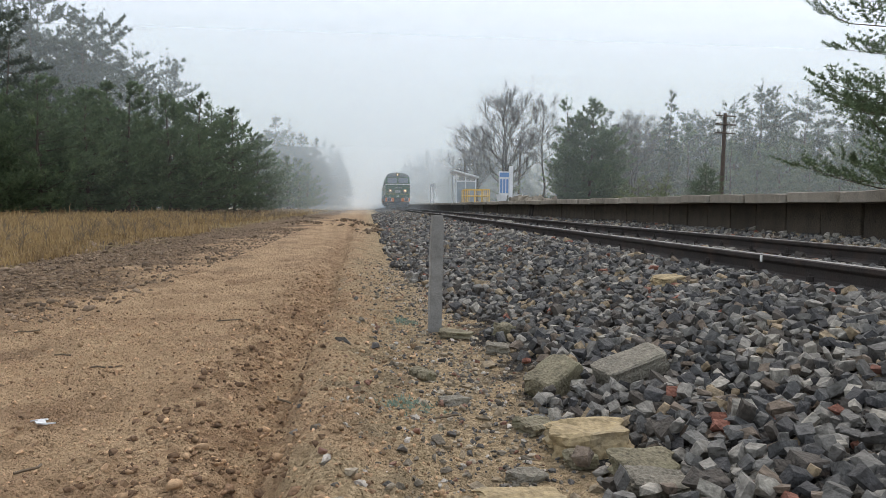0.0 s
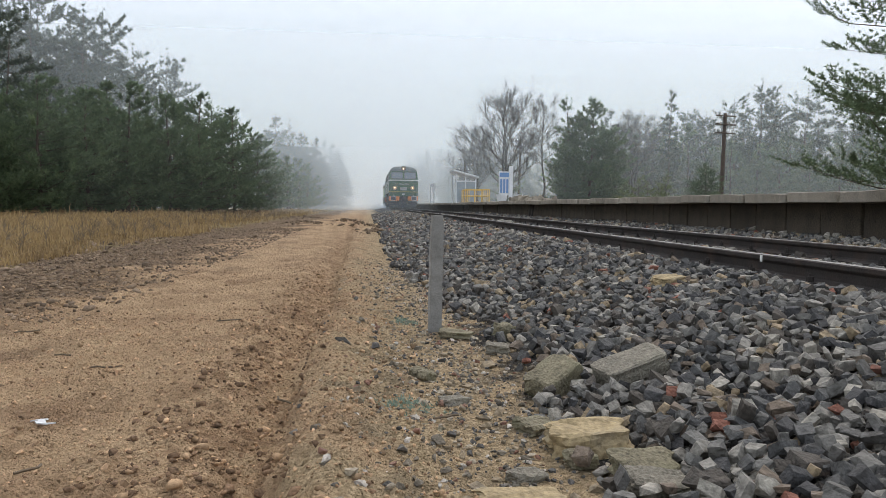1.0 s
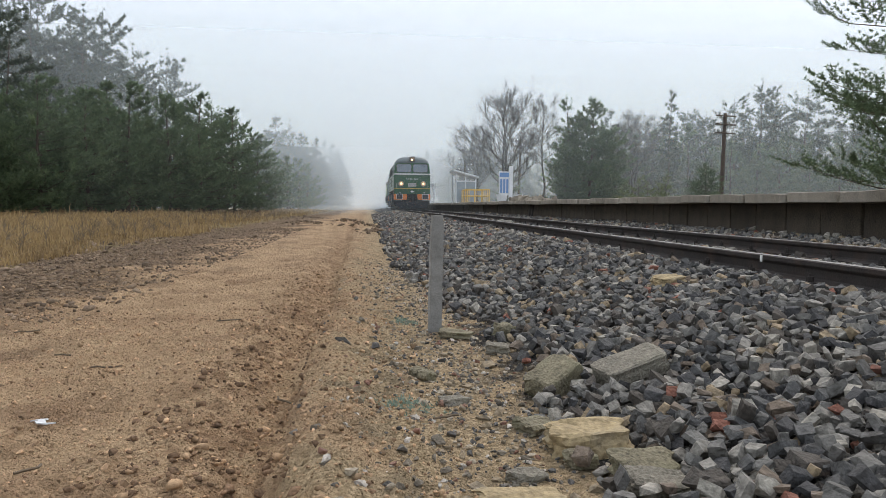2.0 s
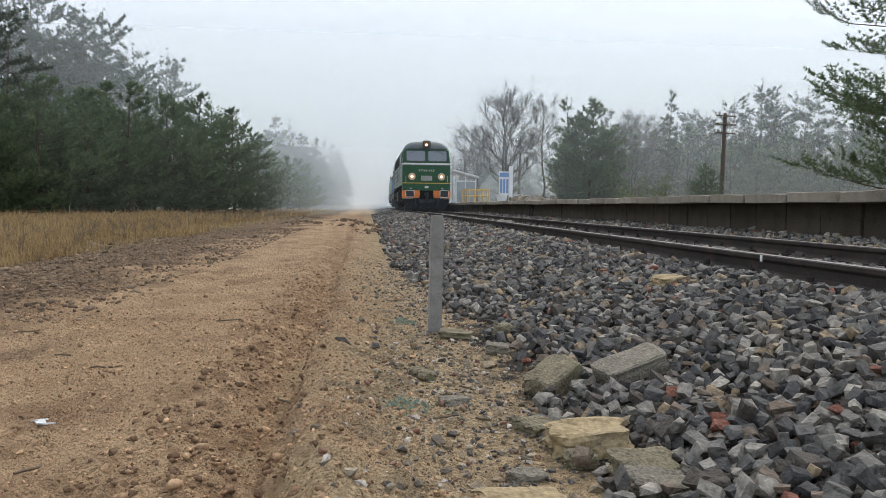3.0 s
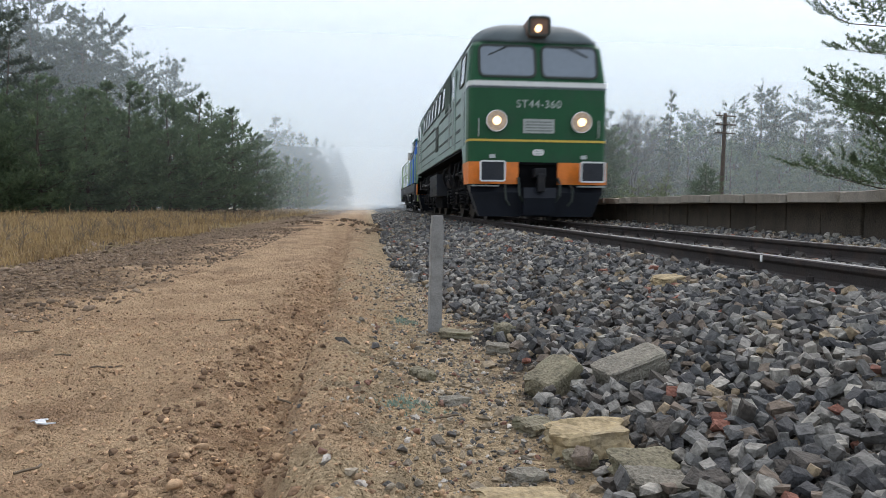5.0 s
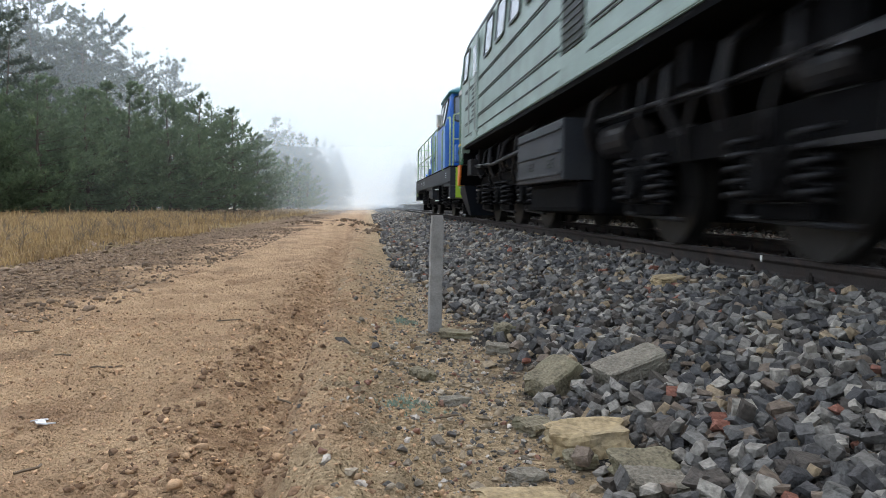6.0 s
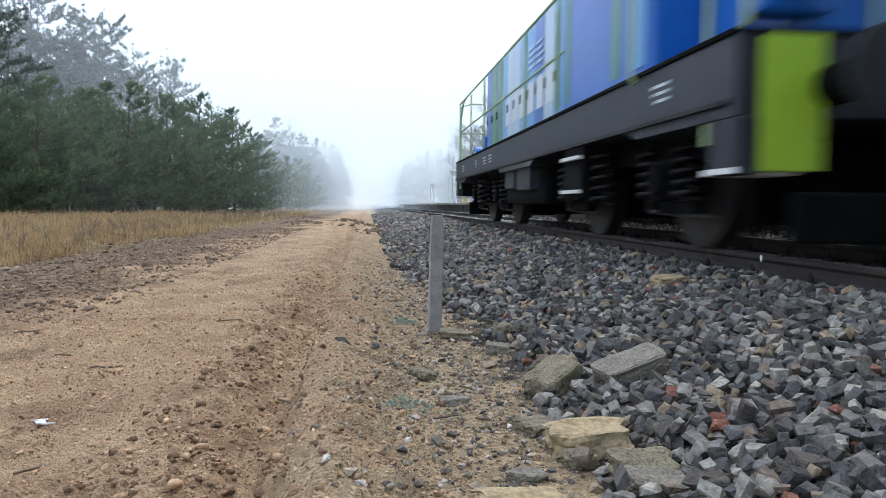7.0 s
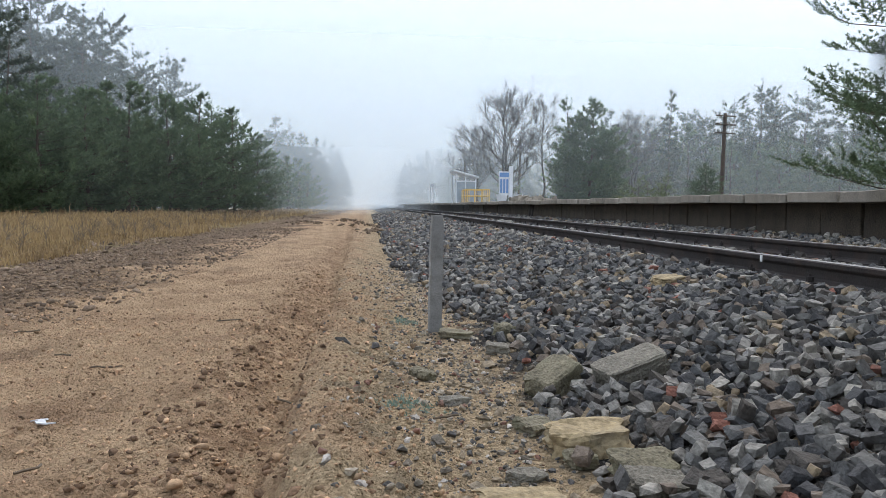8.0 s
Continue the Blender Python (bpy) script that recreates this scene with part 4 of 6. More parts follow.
    # slim lamp posts and a clock-like board further along
    sig = thing("platform_lamp", pose(8.3, 90, PLAT_Z - 0.012), "slim white platform lamp post with round fitting", "street lamp")
    part("pole", cyl((0, 0, 0), (0, 0, 2.7), 0.09, seg=10), M["white"], sig)
    part("fitting", cyl((0, -0.15, 2.1), (0, -0.02, 2.1), 0.26, seg=16), M["plastic"], sig)
    sig2 = thing("information_post", pose(7.9, 90.5, PLAT_Z - 0.012), "slim white information post with small board", "post")
    part("pole", cyl((0, 0, 0), (0, 0, 2.4), 0.08, seg=10), M["white"], sig2)
    part("board", box(-0.1, 0.5, -0.06, 0.0, 2.2, 2.6), M["roofdark"], sig2)
    sh.scale = (0.75, 0.8, 1.05)
    # rubble on the platform
    rs = np.random.RandomState(33)
    bx, by = rs.uniform(6.6, 7.6, 60), rs.uniform(28, 33, 60)
    ob = new("rubble_pile", scatter("rubble_pile", ROCKS, np.stack([bx, by, PLAT_Z + rs.uniform(0, 0.16, 60)], -1), rs.uniform(0.2, 0.38, 60), rs, M["coping"]))
    tagged(ob, "pale concrete rubble piled on the platform", "rubble", kind="stuff")


build_platform_things()


def build_pole(x, y, top, name_label, lean=1.0, big=True):
    p = thing("telegraph_pole", pose(x, y, 0.6, 0, lean, 8), name_label, "utility pole", "telegraph poles")
    h = top - 0.6
    part("pole", cyl((0, 0, -0.6), (0, 0, h), 0.17, 0.12, 12), M["polewood"], p)
    for i in range(3):
        z = h - 0.22 - i * 0.62
        arm = part("crossarm", box(-0.85, 0.85, -0.16, -0.08, z - 0.05, z + 0.05, 0.006), M["polewood"], p)
        for k in range(4):
            ix = (-0.78, -0.42, 0.42, 0.78)[k]
            part("insulator", cyl((ix, -0.12, z + 0.05), (ix, -0.12, z + 0.22), 0.055, 0.035, 8), M["ceramic"], arm)
    return p


build_pole(25.6, 49.5, 7.7, "dark wooden telegraph pole with three crossarms and white insulators")
build_pole(17.5, 82, 8.6, "weathered telegraph pole with crossarms among bare trees")
build_pole(11.6, 86, 6.6, "thin dark telegraph pole behind the shelter")


def build_wires():
    for k, (dx, z) in enumerate(((-0.6, 6.95), (0.7, 6.45), (0.7, 5.8))):
        a, b, c = Vector((25.6 + dx, 49.4, z)), Vector((17.5 + dx, 82, z + 0.6)), Vector((33.0 + dx, 18, z + 0.3))
        for p, q in ((a, b), (a, c)):
            pts = [p.lerp(q, i / 10) - Vector((0, 0, 0.5 * math.sin(math.pi * i / 10))) for i in range(11)]
            ob = part("telegraph_wire", tube(pts, 0.010, 4), M["wire"])
            tagged(ob, "thin dark telegraph wire sagging between poles", "wire", "telegraph wires")


build_wires()


def build_litter():
    bm = bmesh.new()
    rs = random.Random(4)
    pts = [bm.verts.new((0.10 * i / 5 - 0.05, 0.02 * math.sin(i * 1.3) + dy, 0.012 + 0.018 * rs.random())) for i in range(6) for dy in (-0.018, 0.018)]
    for i in range(5):
        bm.faces.new((pts[2 * i], pts[2 * i + 2], pts[2 * i + 3], pts[2 * i + 1]))
    ob = part("plastic_scrap", bm, M["plastic"])
    sol = ob.modifiers.new("thick", "SOLIDIFY")
    sol.thickness = 0.004
    z0 = float(height(-1.19, 2.7))
    ob.matrix_basis = pose(-1.19, 2.70, z0 + 0.004, 0, 0, -38)
    tagged(ob, "crumpled scrap of pale plastic lying on sand", "litter")


build_litter()
# ---------------------------------------------------------------- rolling stock: parts shared by both engines
# In an engine's space: x across (to the platform), y towards its tail, z up from the rail head.
def plan_outline(w, y0, y1, r, seg=4):
    """A rounded plan, counter-clockwise, as (x, y)."""
    pts = []
    for cx, cy, a0 in ((w - r, y1 - r, 0), (-w + r, y1 - r, 90), (-w + r, y0 + r, 180), (w - r, y0 + r, 270)):
        for i in range(seg + 1):
            a = radians(a0 + 90 * i / seg)
            pts.append((cx + r * math.cos(a), cy + r * math.sin(a)))
    return pts


def loft(levels, cap_low=True, cap_high=True):
    """Rounded plans stacked up: levels of (z, half width, front, back, corner radius)."""
    bm = bmesh.new()
    rings = [[bm.verts.new((x, y, z)) for x, y in plan_outline(w, y0, y1, r)] for z, w, y0, y1, r in levels]
    k = len(rings[0])
    for a, b in zip(rings, rings[1:]):
        for i in range(k):
            bm.faces.new((a[i], a[(i + 1) % k], b[(i + 1) % k], b[i]))
    if cap_high:
        bm.faces.new(rings[-1])
    if cap_low:
        bm.faces.new(rings[0][::-1])
    bmesh.ops.recalc_face_normals(bm, faces=bm.faces[:])
    return bm


def wheelset(parent, y, r):
    """Axle with two flanged wheels; turns about its own x."""
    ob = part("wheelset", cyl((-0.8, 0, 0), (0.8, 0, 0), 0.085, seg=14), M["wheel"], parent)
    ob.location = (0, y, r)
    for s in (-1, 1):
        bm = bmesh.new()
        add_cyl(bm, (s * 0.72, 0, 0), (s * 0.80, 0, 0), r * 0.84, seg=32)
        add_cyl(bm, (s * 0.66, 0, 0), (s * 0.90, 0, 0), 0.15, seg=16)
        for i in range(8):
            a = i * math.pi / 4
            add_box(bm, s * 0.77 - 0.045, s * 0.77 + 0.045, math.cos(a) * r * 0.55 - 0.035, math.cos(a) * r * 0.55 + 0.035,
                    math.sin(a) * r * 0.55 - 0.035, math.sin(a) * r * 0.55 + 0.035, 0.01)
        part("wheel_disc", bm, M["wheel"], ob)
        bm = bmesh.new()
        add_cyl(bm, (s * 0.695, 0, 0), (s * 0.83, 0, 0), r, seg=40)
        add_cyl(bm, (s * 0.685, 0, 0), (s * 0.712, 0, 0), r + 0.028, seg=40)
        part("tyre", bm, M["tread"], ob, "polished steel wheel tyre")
    return ob


def coil_spring(parent, x, y, z0, z1, r, turns):
    n = int(turns * 12)
    bm = tube([Vector((x + r * math.cos(i * math.pi / 6), y + r * math.sin(i * math.pi / 6), z0 + (z1 - z0) * i / n)) for i in range(n + 1)], 0.021, 6)
    return part("coil_spring", bm, M["steelblack"], parent, "dark steel coil spring", smooth=True)


def bogie(engine, yc, axles, r, long_half, springs):
    """Side frames, axle boxes, springs, brake gear."""
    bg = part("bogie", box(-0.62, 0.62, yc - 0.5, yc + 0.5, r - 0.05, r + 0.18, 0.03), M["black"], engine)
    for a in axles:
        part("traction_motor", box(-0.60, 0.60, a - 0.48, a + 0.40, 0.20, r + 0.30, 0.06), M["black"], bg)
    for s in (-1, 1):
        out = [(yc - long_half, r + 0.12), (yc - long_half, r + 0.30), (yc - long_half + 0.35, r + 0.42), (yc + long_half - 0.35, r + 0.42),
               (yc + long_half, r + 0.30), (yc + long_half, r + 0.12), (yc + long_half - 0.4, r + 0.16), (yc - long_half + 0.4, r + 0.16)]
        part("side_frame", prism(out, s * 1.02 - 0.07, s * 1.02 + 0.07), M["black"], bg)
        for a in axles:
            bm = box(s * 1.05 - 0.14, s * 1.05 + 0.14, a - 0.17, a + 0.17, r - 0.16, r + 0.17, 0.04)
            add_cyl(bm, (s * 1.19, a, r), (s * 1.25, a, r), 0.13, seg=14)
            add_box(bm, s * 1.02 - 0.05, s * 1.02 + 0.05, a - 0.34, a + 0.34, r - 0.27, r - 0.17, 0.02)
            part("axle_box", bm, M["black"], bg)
            for dy in springs:
                coil_spring(bg, s * 1.12, a + dy, r - 0.16, r + 0.26, 0.095, 5)
            bm = bmesh.new()
            add_cyl(bm, (s * 1.02, a + 0.42, r + 0.28), (s * 1.02, a + 0.62, r - 0.26), 0.03, seg=8)
            add_box(bm, s * 0.80 - 0.05, s * 0.80 + 0.05, a + 0.50, a + 0.58, r - 0.30, r + 0.1, 0.02)
            add_cyl(bm, (s * 1.02, a + 0.60, r - 0.26), (s * 1.02, a - 0.60, r - 0.30), 0.022, seg=8)
            part("brake_gear", bm, M["steelblack"], bg)
        part("brake_cylinder", cyl((s * 1.10, yc - 0.75, r + 0.55), (s * 1.10, yc - 0.30, r + 0.55), 0.12, seg=16), M["steelblack"], bg)
        part("guard_iron", box(s * 0.76 - 0.04, s * 0.76 + 0.04, axles[0] - r - 0.16, axles[0] - r - 0.10, 0.12, r + 0.15, 0.01), M["black"], bg)
        for q in range(3):
            yy = yc - 1.2 + q * 1.1
            part("sand_pipe", tube([Vector((s * 1.15, yy, r + 0.75)), Vector((s * 1.18, yy + 0.15, r + 0.35)), Vector((s * 0.95, yy + 0.5, r - 0.1))], 0.022, 6), M["steelblack"], bg)
    return bg


def buffer(engine, x, y, z, facing, square):
    b = part("buffer", cyl((x, y, z), (x, y + facing * 0.32, z), 0.12, seg=16), M["black"], engine)
    part("plunger", cyl((x, y + facing * 0.3, z), (x, y + facing * 0.52, z), 0.085, seg=16), M["steelblack"], b)
    turn = Matrix.Translation((x, y + facing * 0.52, z)) @ pose(0, 0, 0, 90 if facing < 0 else -90, 0, 0)
    if square:
        part("buffer_plate", rounded_plate(0.50, 0.40, 0.035, 0.045, turn), M["tank"], b)
        rim = Matrix.Translation((x, y + facing * 0.525, z)) @ pose(0, 0, 0, 90 if facing < 0 else -90, 0, 0)
        part("rim", rounded_plate(0.53, 0.43, 0.05, 0.05, rim, 0.032), M["creamstripe"], b, "white painted rim")
    else:
        part("buffer_plate", cyl((x, y + facing * 0.50, z), (x, y + facing * 0.55, z), 0.25, seg=24), M["tank"], b)


def headlight(engine, x, y, z, r, facing=-1, lit=True):
    h = part("headlight", cyl((x, y, z), (x, y + facing * 0.10, z), r, r * 0.95, 24), M["chrome"], engine, "round chrome headlight")
    part("lens", cyl((x, y + facing * 0.10, z), (x, y + facing * 0.112, z), r * 0.88, seg=24), M["lens"] if lit else M["clearlens"], h, "pale glass lens")
    if lit:
        part("bulb", cyl((x, y + facing * 0.11, z), (x, y + facing * 0.122, z), r * 0.36, seg=16), M["bulb"], h, "glowing warm bulb")


def lettering(text, size, m, material, parent, name):
    cu = bpy.data.curves.new(name, "FONT")
    cu.body, cu.size, cu.extrude, cu.align_x, cu.align_y = text, size, 0.006, "CENTER", "CENTER"
    cu.space_character = 1.12
    tmp = new(name, cu)
    me = bpy.data.meshes.new_from_object(tmp.evaluated_get(bpy.context.evaluated_depsgraph_get()))
    bpy.data.objects.remove(tmp)
    me.transform(m)
    me.materials.clear()
    me.materials.append(material)
    return part(name, me, None, parent)


# ---------------------------------------------------------------- the green diesel engine
E1_LEN = 16.2


def build_green_engine():
    e = thing("diesel_locomotive", pose(TRACK_X, 60, RAIL_Z), "dark green diesel locomotive with orange buffer beam and lit headlights", "locomotive", "coupled engines")
    L, W = E1_LEN, 1.475
    shell = lambda z, w, d, r: (z, w, d, L - d, r)
    part("body", loft([(1.62, W, 0.16, L - 0.16, 0.05), (2.84, W, 0.16, L - 0.16, 0.05), (3.05, 1.468, 0.2, L - 0.2, 0.05), (3.70, 1.41, 0.36, L - 0.36, 0.05),
                       (3.79, 1.375, 0.40, L - 0.40, 0.05)]), M["pale"], e, "pale grey-green ribbed body side")
    part("roof", loft([shell(3.785, 1.385, 0.235, 0.3), shell(3.86, 1.37, 0.25, 0.34), shell(4.00, 1.30, 0.32, 0.42), shell(4.13, 1.17, 0.44, 0.5), shell(4.24, 0.98, 0.62, 0.5), shell(4.31, 0.72, 0.90, 0.45), shell(4.34, 0.35, 1.25, 0.3)]),
         M["roofgreen"], e, "grey-green rounded roof", smooth=True)
    for y0 in (0, L):
        k = 1 if y0 == 0 else -1
        f = lambda v: y0 + k * v
        SK = (0.66, 0.92, 1.18) if k > 0 else (0.12, 0.45, 0.70)      # how far the corner skirt reaches back

        def cabface(levels):
            return loft([(z, w, *((f(a), f(a + 0.6)) if k > 0 else (f(a + 0.6), f(a))), r) for z, w, a, r in levels])
        nose = part("cab_front", cabface([(1.25, 1.478, 0.0, 0.14), (1.70, 1.480, 0.0, 0.14), (2.80, 1.480, 0.0, 0.14), (2.86, 1.478, 0.01, 0.14), (3.02, 1.472, 0.05, 0.16),
                                          (3.70, 1.415, 0.20, 0.20), (3.785, 1.38, 0.26, 0.24)]), M["green"], e, "dark green cab front")
        # stripes, each a thin moulding round the nose
        for z, h, mt, nm in ((2.83, 0.10, "creamstripe", "white_stripe"), (1.68, 0.045, "yellowstripe", "yellow_stripe")):
            part(nm, cabface([(z, 1.49, -0.014, 0.15), (z + h, 1.49, -0.014, 0.15)]), M[mt], nose)
        # grey moulding whose colour gives the white stripe its shaded lower half
        part("stripe_shadow_moulding", cabface([(2.785, 1.486, -0.008, 0.15), (2.83, 1.486, -0.008, 0.15)]), M["roofgreen"], nose, "dull grey moulding painted as the white stripe's shadow")
        slope = math.degrees(math.atan2(0.15, 0.68))
        for s in (-1, 1):
            # windscreen
            c = Vector((s * 0.665, f(0.128), 3.365))
            turn = Matrix.Translation(c) @ (pose(0, 0, 0, 90 - slope, 0, 0) if k > 0 else pose(0, 0, 0, 90 - slope, 0, 0) @ pose(0, 0, 0, 0, 0, 0))
            if k < 0:
                turn = Matrix.Translation(c) @ pose(0, 0, 0, 0, 0, 180) @ pose(0, 0, 0, 90 - slope, 0, 0)
            w = part("windscreen", rounded_plate(1.16, 0.66, 0.12, 0.012, turn), M["window"], e, "dark glass windscreen")
            part("window_seal", rounded_plate(1.24, 0.74, 0.15, 0.03, turn, 0.05), M["rubber"], w)
            if k > 0:
                part("wiper", tube([turn @ Vector((-s * 0.1, 0.37, 0.03)), turn @ Vector((s * 0.40, 0.12, 0.03))], 0.012, 5), M["rubber"], w)
            headlight(e, s * 0.906, f(0.02), 2.10, 0.235, -k, lit=k > 0)
            buffer(e, s * 1.044, f(0.10), 1.04, -k, True)
            part("handrail", tube([Vector((s * 1.28, f(-0.0), 1.78)), Vector((s * 1.28, f(-0.06), 1.80)), Vector((s * 1.28, f(-0.06), 2.12)), Vector((s * 1.28, f(0), 2.14))], 0.013, 6), M["plate"], nose)
            part("lamp_bracket", prism([(f(-0.05), 1.33), (f(0.0), 1.33), (f(0.0), 1.41)], s * 0.98 - 0.06, s * 0.98 + 0.06), M["plate"], nose)
            # orange beam ends
            x0, x1 = sorted((s * 0.42, s * 1.483))
            part("beam_end", prism([(f(-0.01), 1.252), (f(-0.01), 0.79), (f(0.05), 0.79), (f(0.05), 1.252)], x0, x1), M["orange"], e, "orange painted buffer beam end")
            part("beam_side", prism([(f(0.05), 1.252), (f(0.05), 0.79), (f(SK[0]), 0.79), (f(SK[1]), 1.252)], *sorted((s * 1.44, s * 1.483))), M["orange"], e, "orange painted corner plate")
            part("beam_back", prism([(f(0.052), 1.615), (f(0.052), 0.80), (f(SK[0] - 0.02), 0.80), (f(SK[1] - 0.02), 1.25), (f(max(SK[1], 0.62)), 1.25), (f(max(SK[1], 0.62)), 1.615)], *sorted((s * 0.42, s * 1.438))), M["black"], e)
            part("corner_skirt", prism([(f(0.30), 1.248), (f(SK[1]), 1.248), (f(SK[2]), 1.63), (f(0.30), 1.63)], *sorted((s * 1.30, s * 1.474))), M["pale"], e)
            part("footstep", box(*sorted((s * 0.85, s * 1.42)), *sorted((f(-0.14), f(0.02))), 0.735, 0.765), M["plate"], e)
            part("brake_hose", tube([Vector((s * 0.42, f(-0.02), 0.92)), Vector((s * 0.44, f(-0.16), 0.80)), Vector((s * 0.42, f(-0.20), 0.55)), Vector((s * 0.34, f(-0.12), 0.42))], 0.028, 8), M["rubber"], e)
            part("brake_hose", tube([Vector((s * 0.70, f(-0.02), 0.78)), Vector((s * 0.72, f(-0.14), 0.68)), Vector((s * 0.70, f(-0.16), 0.45)), Vector((s * 0.62, f(-0.1), 0.34))], 0.024, 8), M["rubber"], e)
        # lamp box on the roof
        lamp = part("roof_lamp", rounded_plate(0.46, 0.40, 0.09, 0.9, Matrix.Translation((0, f(0.10 + (0 if k > 0 else 0)), 4.10)) @ pose(0, 0, 0, -90 if k > 0 else 90, 0, 0)), M["lampbox"], e, "brown roof lamp box with lit lamp")
        part("rim", rounded_plate(0.48, 0.42, 0.10, 0.05, Matrix.Translation((0, f(0.115), 4.10)) @ pose(0, 0, 0, 90 if k > 0 else -90, 0, 0), 0.045), M["rubber"], lamp)
        if k > 0:
            part("lens", cyl((0, 0.085, 4.10), (0, 0.105, 4.10), 0.165, seg=20), M["lampbox"], lamp)
            part("bulb", cyl((-0.02, 0.07, 4.05), (-0.02, 0.088, 4.05), 0.075, seg=16), M["bulb"], lamp, "glowing warm bulb")
        # number plate, emblem, coupler
        if k > 0:
            face = pose(0, -0.002, 0, 90, 0, 0)
            plate = part("number_plate", box(-0.335, 0.335, -0.022, 0.0, 1.86, 2.155, 0.006), M["plate"], e, "grey metal plate with illegible writing")
            for i in range(4):
                part("lettering_bar", box(-0.28, 0.28, -0.026, -0.022, 1.90 + i * 0.06, 1.925 + i * 0.06), M["platebar"], plate)
            lettering("ST44-360", 0.225, pose(0, -0.004, 2.46) @ face, M["number"], nose, "running_number")
            part("emblem", rounded_plate(0.25, 0.13, 0.06, 0.02, Matrix.Translation((0, 0.0, 1.46)) @ pose(0, 0, 0, 90, 0, 0), 0.03), M["creamstripe"], nose, "oval maker's emblem")
            part("emblem_bar", box(-0.09, 0.09, -0.015, 0.0, 1.435, 1.485), M["creamstripe"], nose)
        part("coupler_pocket", box(-0.42, 0.42, *sorted((f(0.02), f(0.6))), 0.72, 1.26), M["black"], e)
        cp = bmesh.new()
        add_box(cp, -0.13, 0.13, *sorted((f(-0.24), f(0.1))), 0.92, 1.12, 0.03)
        add_cyl(cp, (0, f(-0.16), 1.12), (0, f(-0.24), 0.72), 0.055, seg=10)
        add_box(cp, -0.08, 0.08, *sorted((f(-0.34), f(-0.2))), 0.62, 1.0, 0.03)
        part("coupler_hook", cp, M["steelblack"], e)
        part("crossbar", box(-0.40, 0.40, *sorted((f(-0.06), f(0.0))), 1.20, 1.25), M["black"], e)
        # snow plough, tapering down
        pl = prism([(f(-0.02), 0.78), (f(-0.10), 0.62), (f(-0.02), 0.11), (f(0.30), 0.11), (f(0.62), 0.78)], -1.42, 1.42)
        for v in pl.verts:
            if v.co.z < 0.3:
                v.co.x *= 0.86
            if abs(v.co.x) > 1:
                v.co.y += k * 0.12
        part("snow_plough", pl, M["plough"], e, "blue-black plough plate under the beam")
        cen = prism([(f(-0.16), 0.72), (f(-0.22), 0.5), (f(-0.14), 0.14), (f(0.1), 0.14), (f(0.1), 0.72)], -0.34, 0.34)
        part("plough_centre", cen, M["plough"], e)
    # body side ribs, windows, doors, grilles on both sides
    for s in (-1, 1):
        x = s * 1.478
        for z in (1.80, 2.02, 2.06, 2.36, 2.40, 2.70, 2.74):
            for y0, y1 in ((1.4, 2.25), (3.05, 6.35), (7.45, 13.2), (14.05, 15.0)):
                part("side_rib", box(x - 0.008, x + 0.008, y0, y1, z, z + 0.018), M["rubber"], e)
        part("sole_bar", box(*sorted((s * 1.40, s * 1.486)), 1.2, L - 1.2, 1.628, 1.68, 0.008), M["pale"], e)
        # added black sheet that stands in for shade on the body's underside
        part("sole_plate", box(*sorted((s * 0.96, s * 1.46)), 0.95, L - 0.95, 1.56, 1.617), M["black"], e)
        part("panel_seam", box(x - 0.006, x + 0.006, 0.72, 0.735, 1.64, 2.80), M["rubber"], e)
        top = Matrix.Translation((s * 1.448, 0, 3.32)) @ pose(0, 0, 0, 90, 0, 90 * s) @ pose(0, 0, 0, -4.5, 0, 0)
        for y in (1.15, 5.3, 6.45, 7.6, 8.75, 9.9, 11.05, 12.2, L - 1.15):
            m = Matrix.Translation((0, y, 0)) @ top
            w = part("side_window", rounded_plate(0.72, 0.62, 0.09, 0.012, m), M["window"], e, "rounded side window")
            part("window_frame", rounded_plate(0.80, 0.70, 0.11, 0.025, m, 0.045), M["rubber"], w)
        for y in (2.65, L - 2.6):
            d = part("side_door", box(x - 0.014, x + 0.014, y - 0.32, y + 0.32, 1.66, 3.62, 0.01), M["pale"], e, "narrow cab door")
            part("door_window", box(x - 0.022, x + 0.022, y - 0.20, y + 0.20, 2.85, 3.45, 0.02), M["window"], d)
            for dy in (-0.42, 0.42):
                part("handrail", tube([Vector((x, y + dy, 1.75)), Vector((s * 1.55, y + dy, 1.78)), Vector((s * 1.55, y + dy, 2.85)), Vector((x, y + dy, 2.88))], 0.016, 6), M["plate"], d)
            part("door_step", box(*sorted((s * 1.15, s * 1.40)), y - 0.25, y + 0.25, 0.62, 0.66), M["steelblack"], e)
            part("door_step", box(*sorted((s * 1.15, s * 1.40)), y - 0.25, y + 0.25, 1.08, 1.12), M["steelblack"], e)
        for y0, y1, z0, z1 in ((3.35, 4.65, 2.82, 3.62), (6.5, 7.3, 1.95, 2.7), (13.4, 13.95, 2.0, 2.75)):
            gr = part("grille", box(x - 0.012, x + 0.012, y0, y1, z0, z1, 0.004), M["rubber"], e, "dark ventilation grille")
            n = int((z1 - z0) / 0.08)
            for i in range(n):
                z = z0 + (i + 0.5) * (z1 - z0) / n
                part("slat", box(*sorted((x, x + s * 0.024)), y0 + 0.03, y1 - 0.03, z - 0.008, z + 0.018), M["rubber"] if y0 > 5 else M["green"], gr)
    # roof gear
    for y in (3.0, 5.2, 8.0, 11.0):
        part("roof_hatch", box(-0.6, 0.6, y - 0.5, y + 0.5, 4.28, 4.38, 0.03), M["roofgreen"], e)
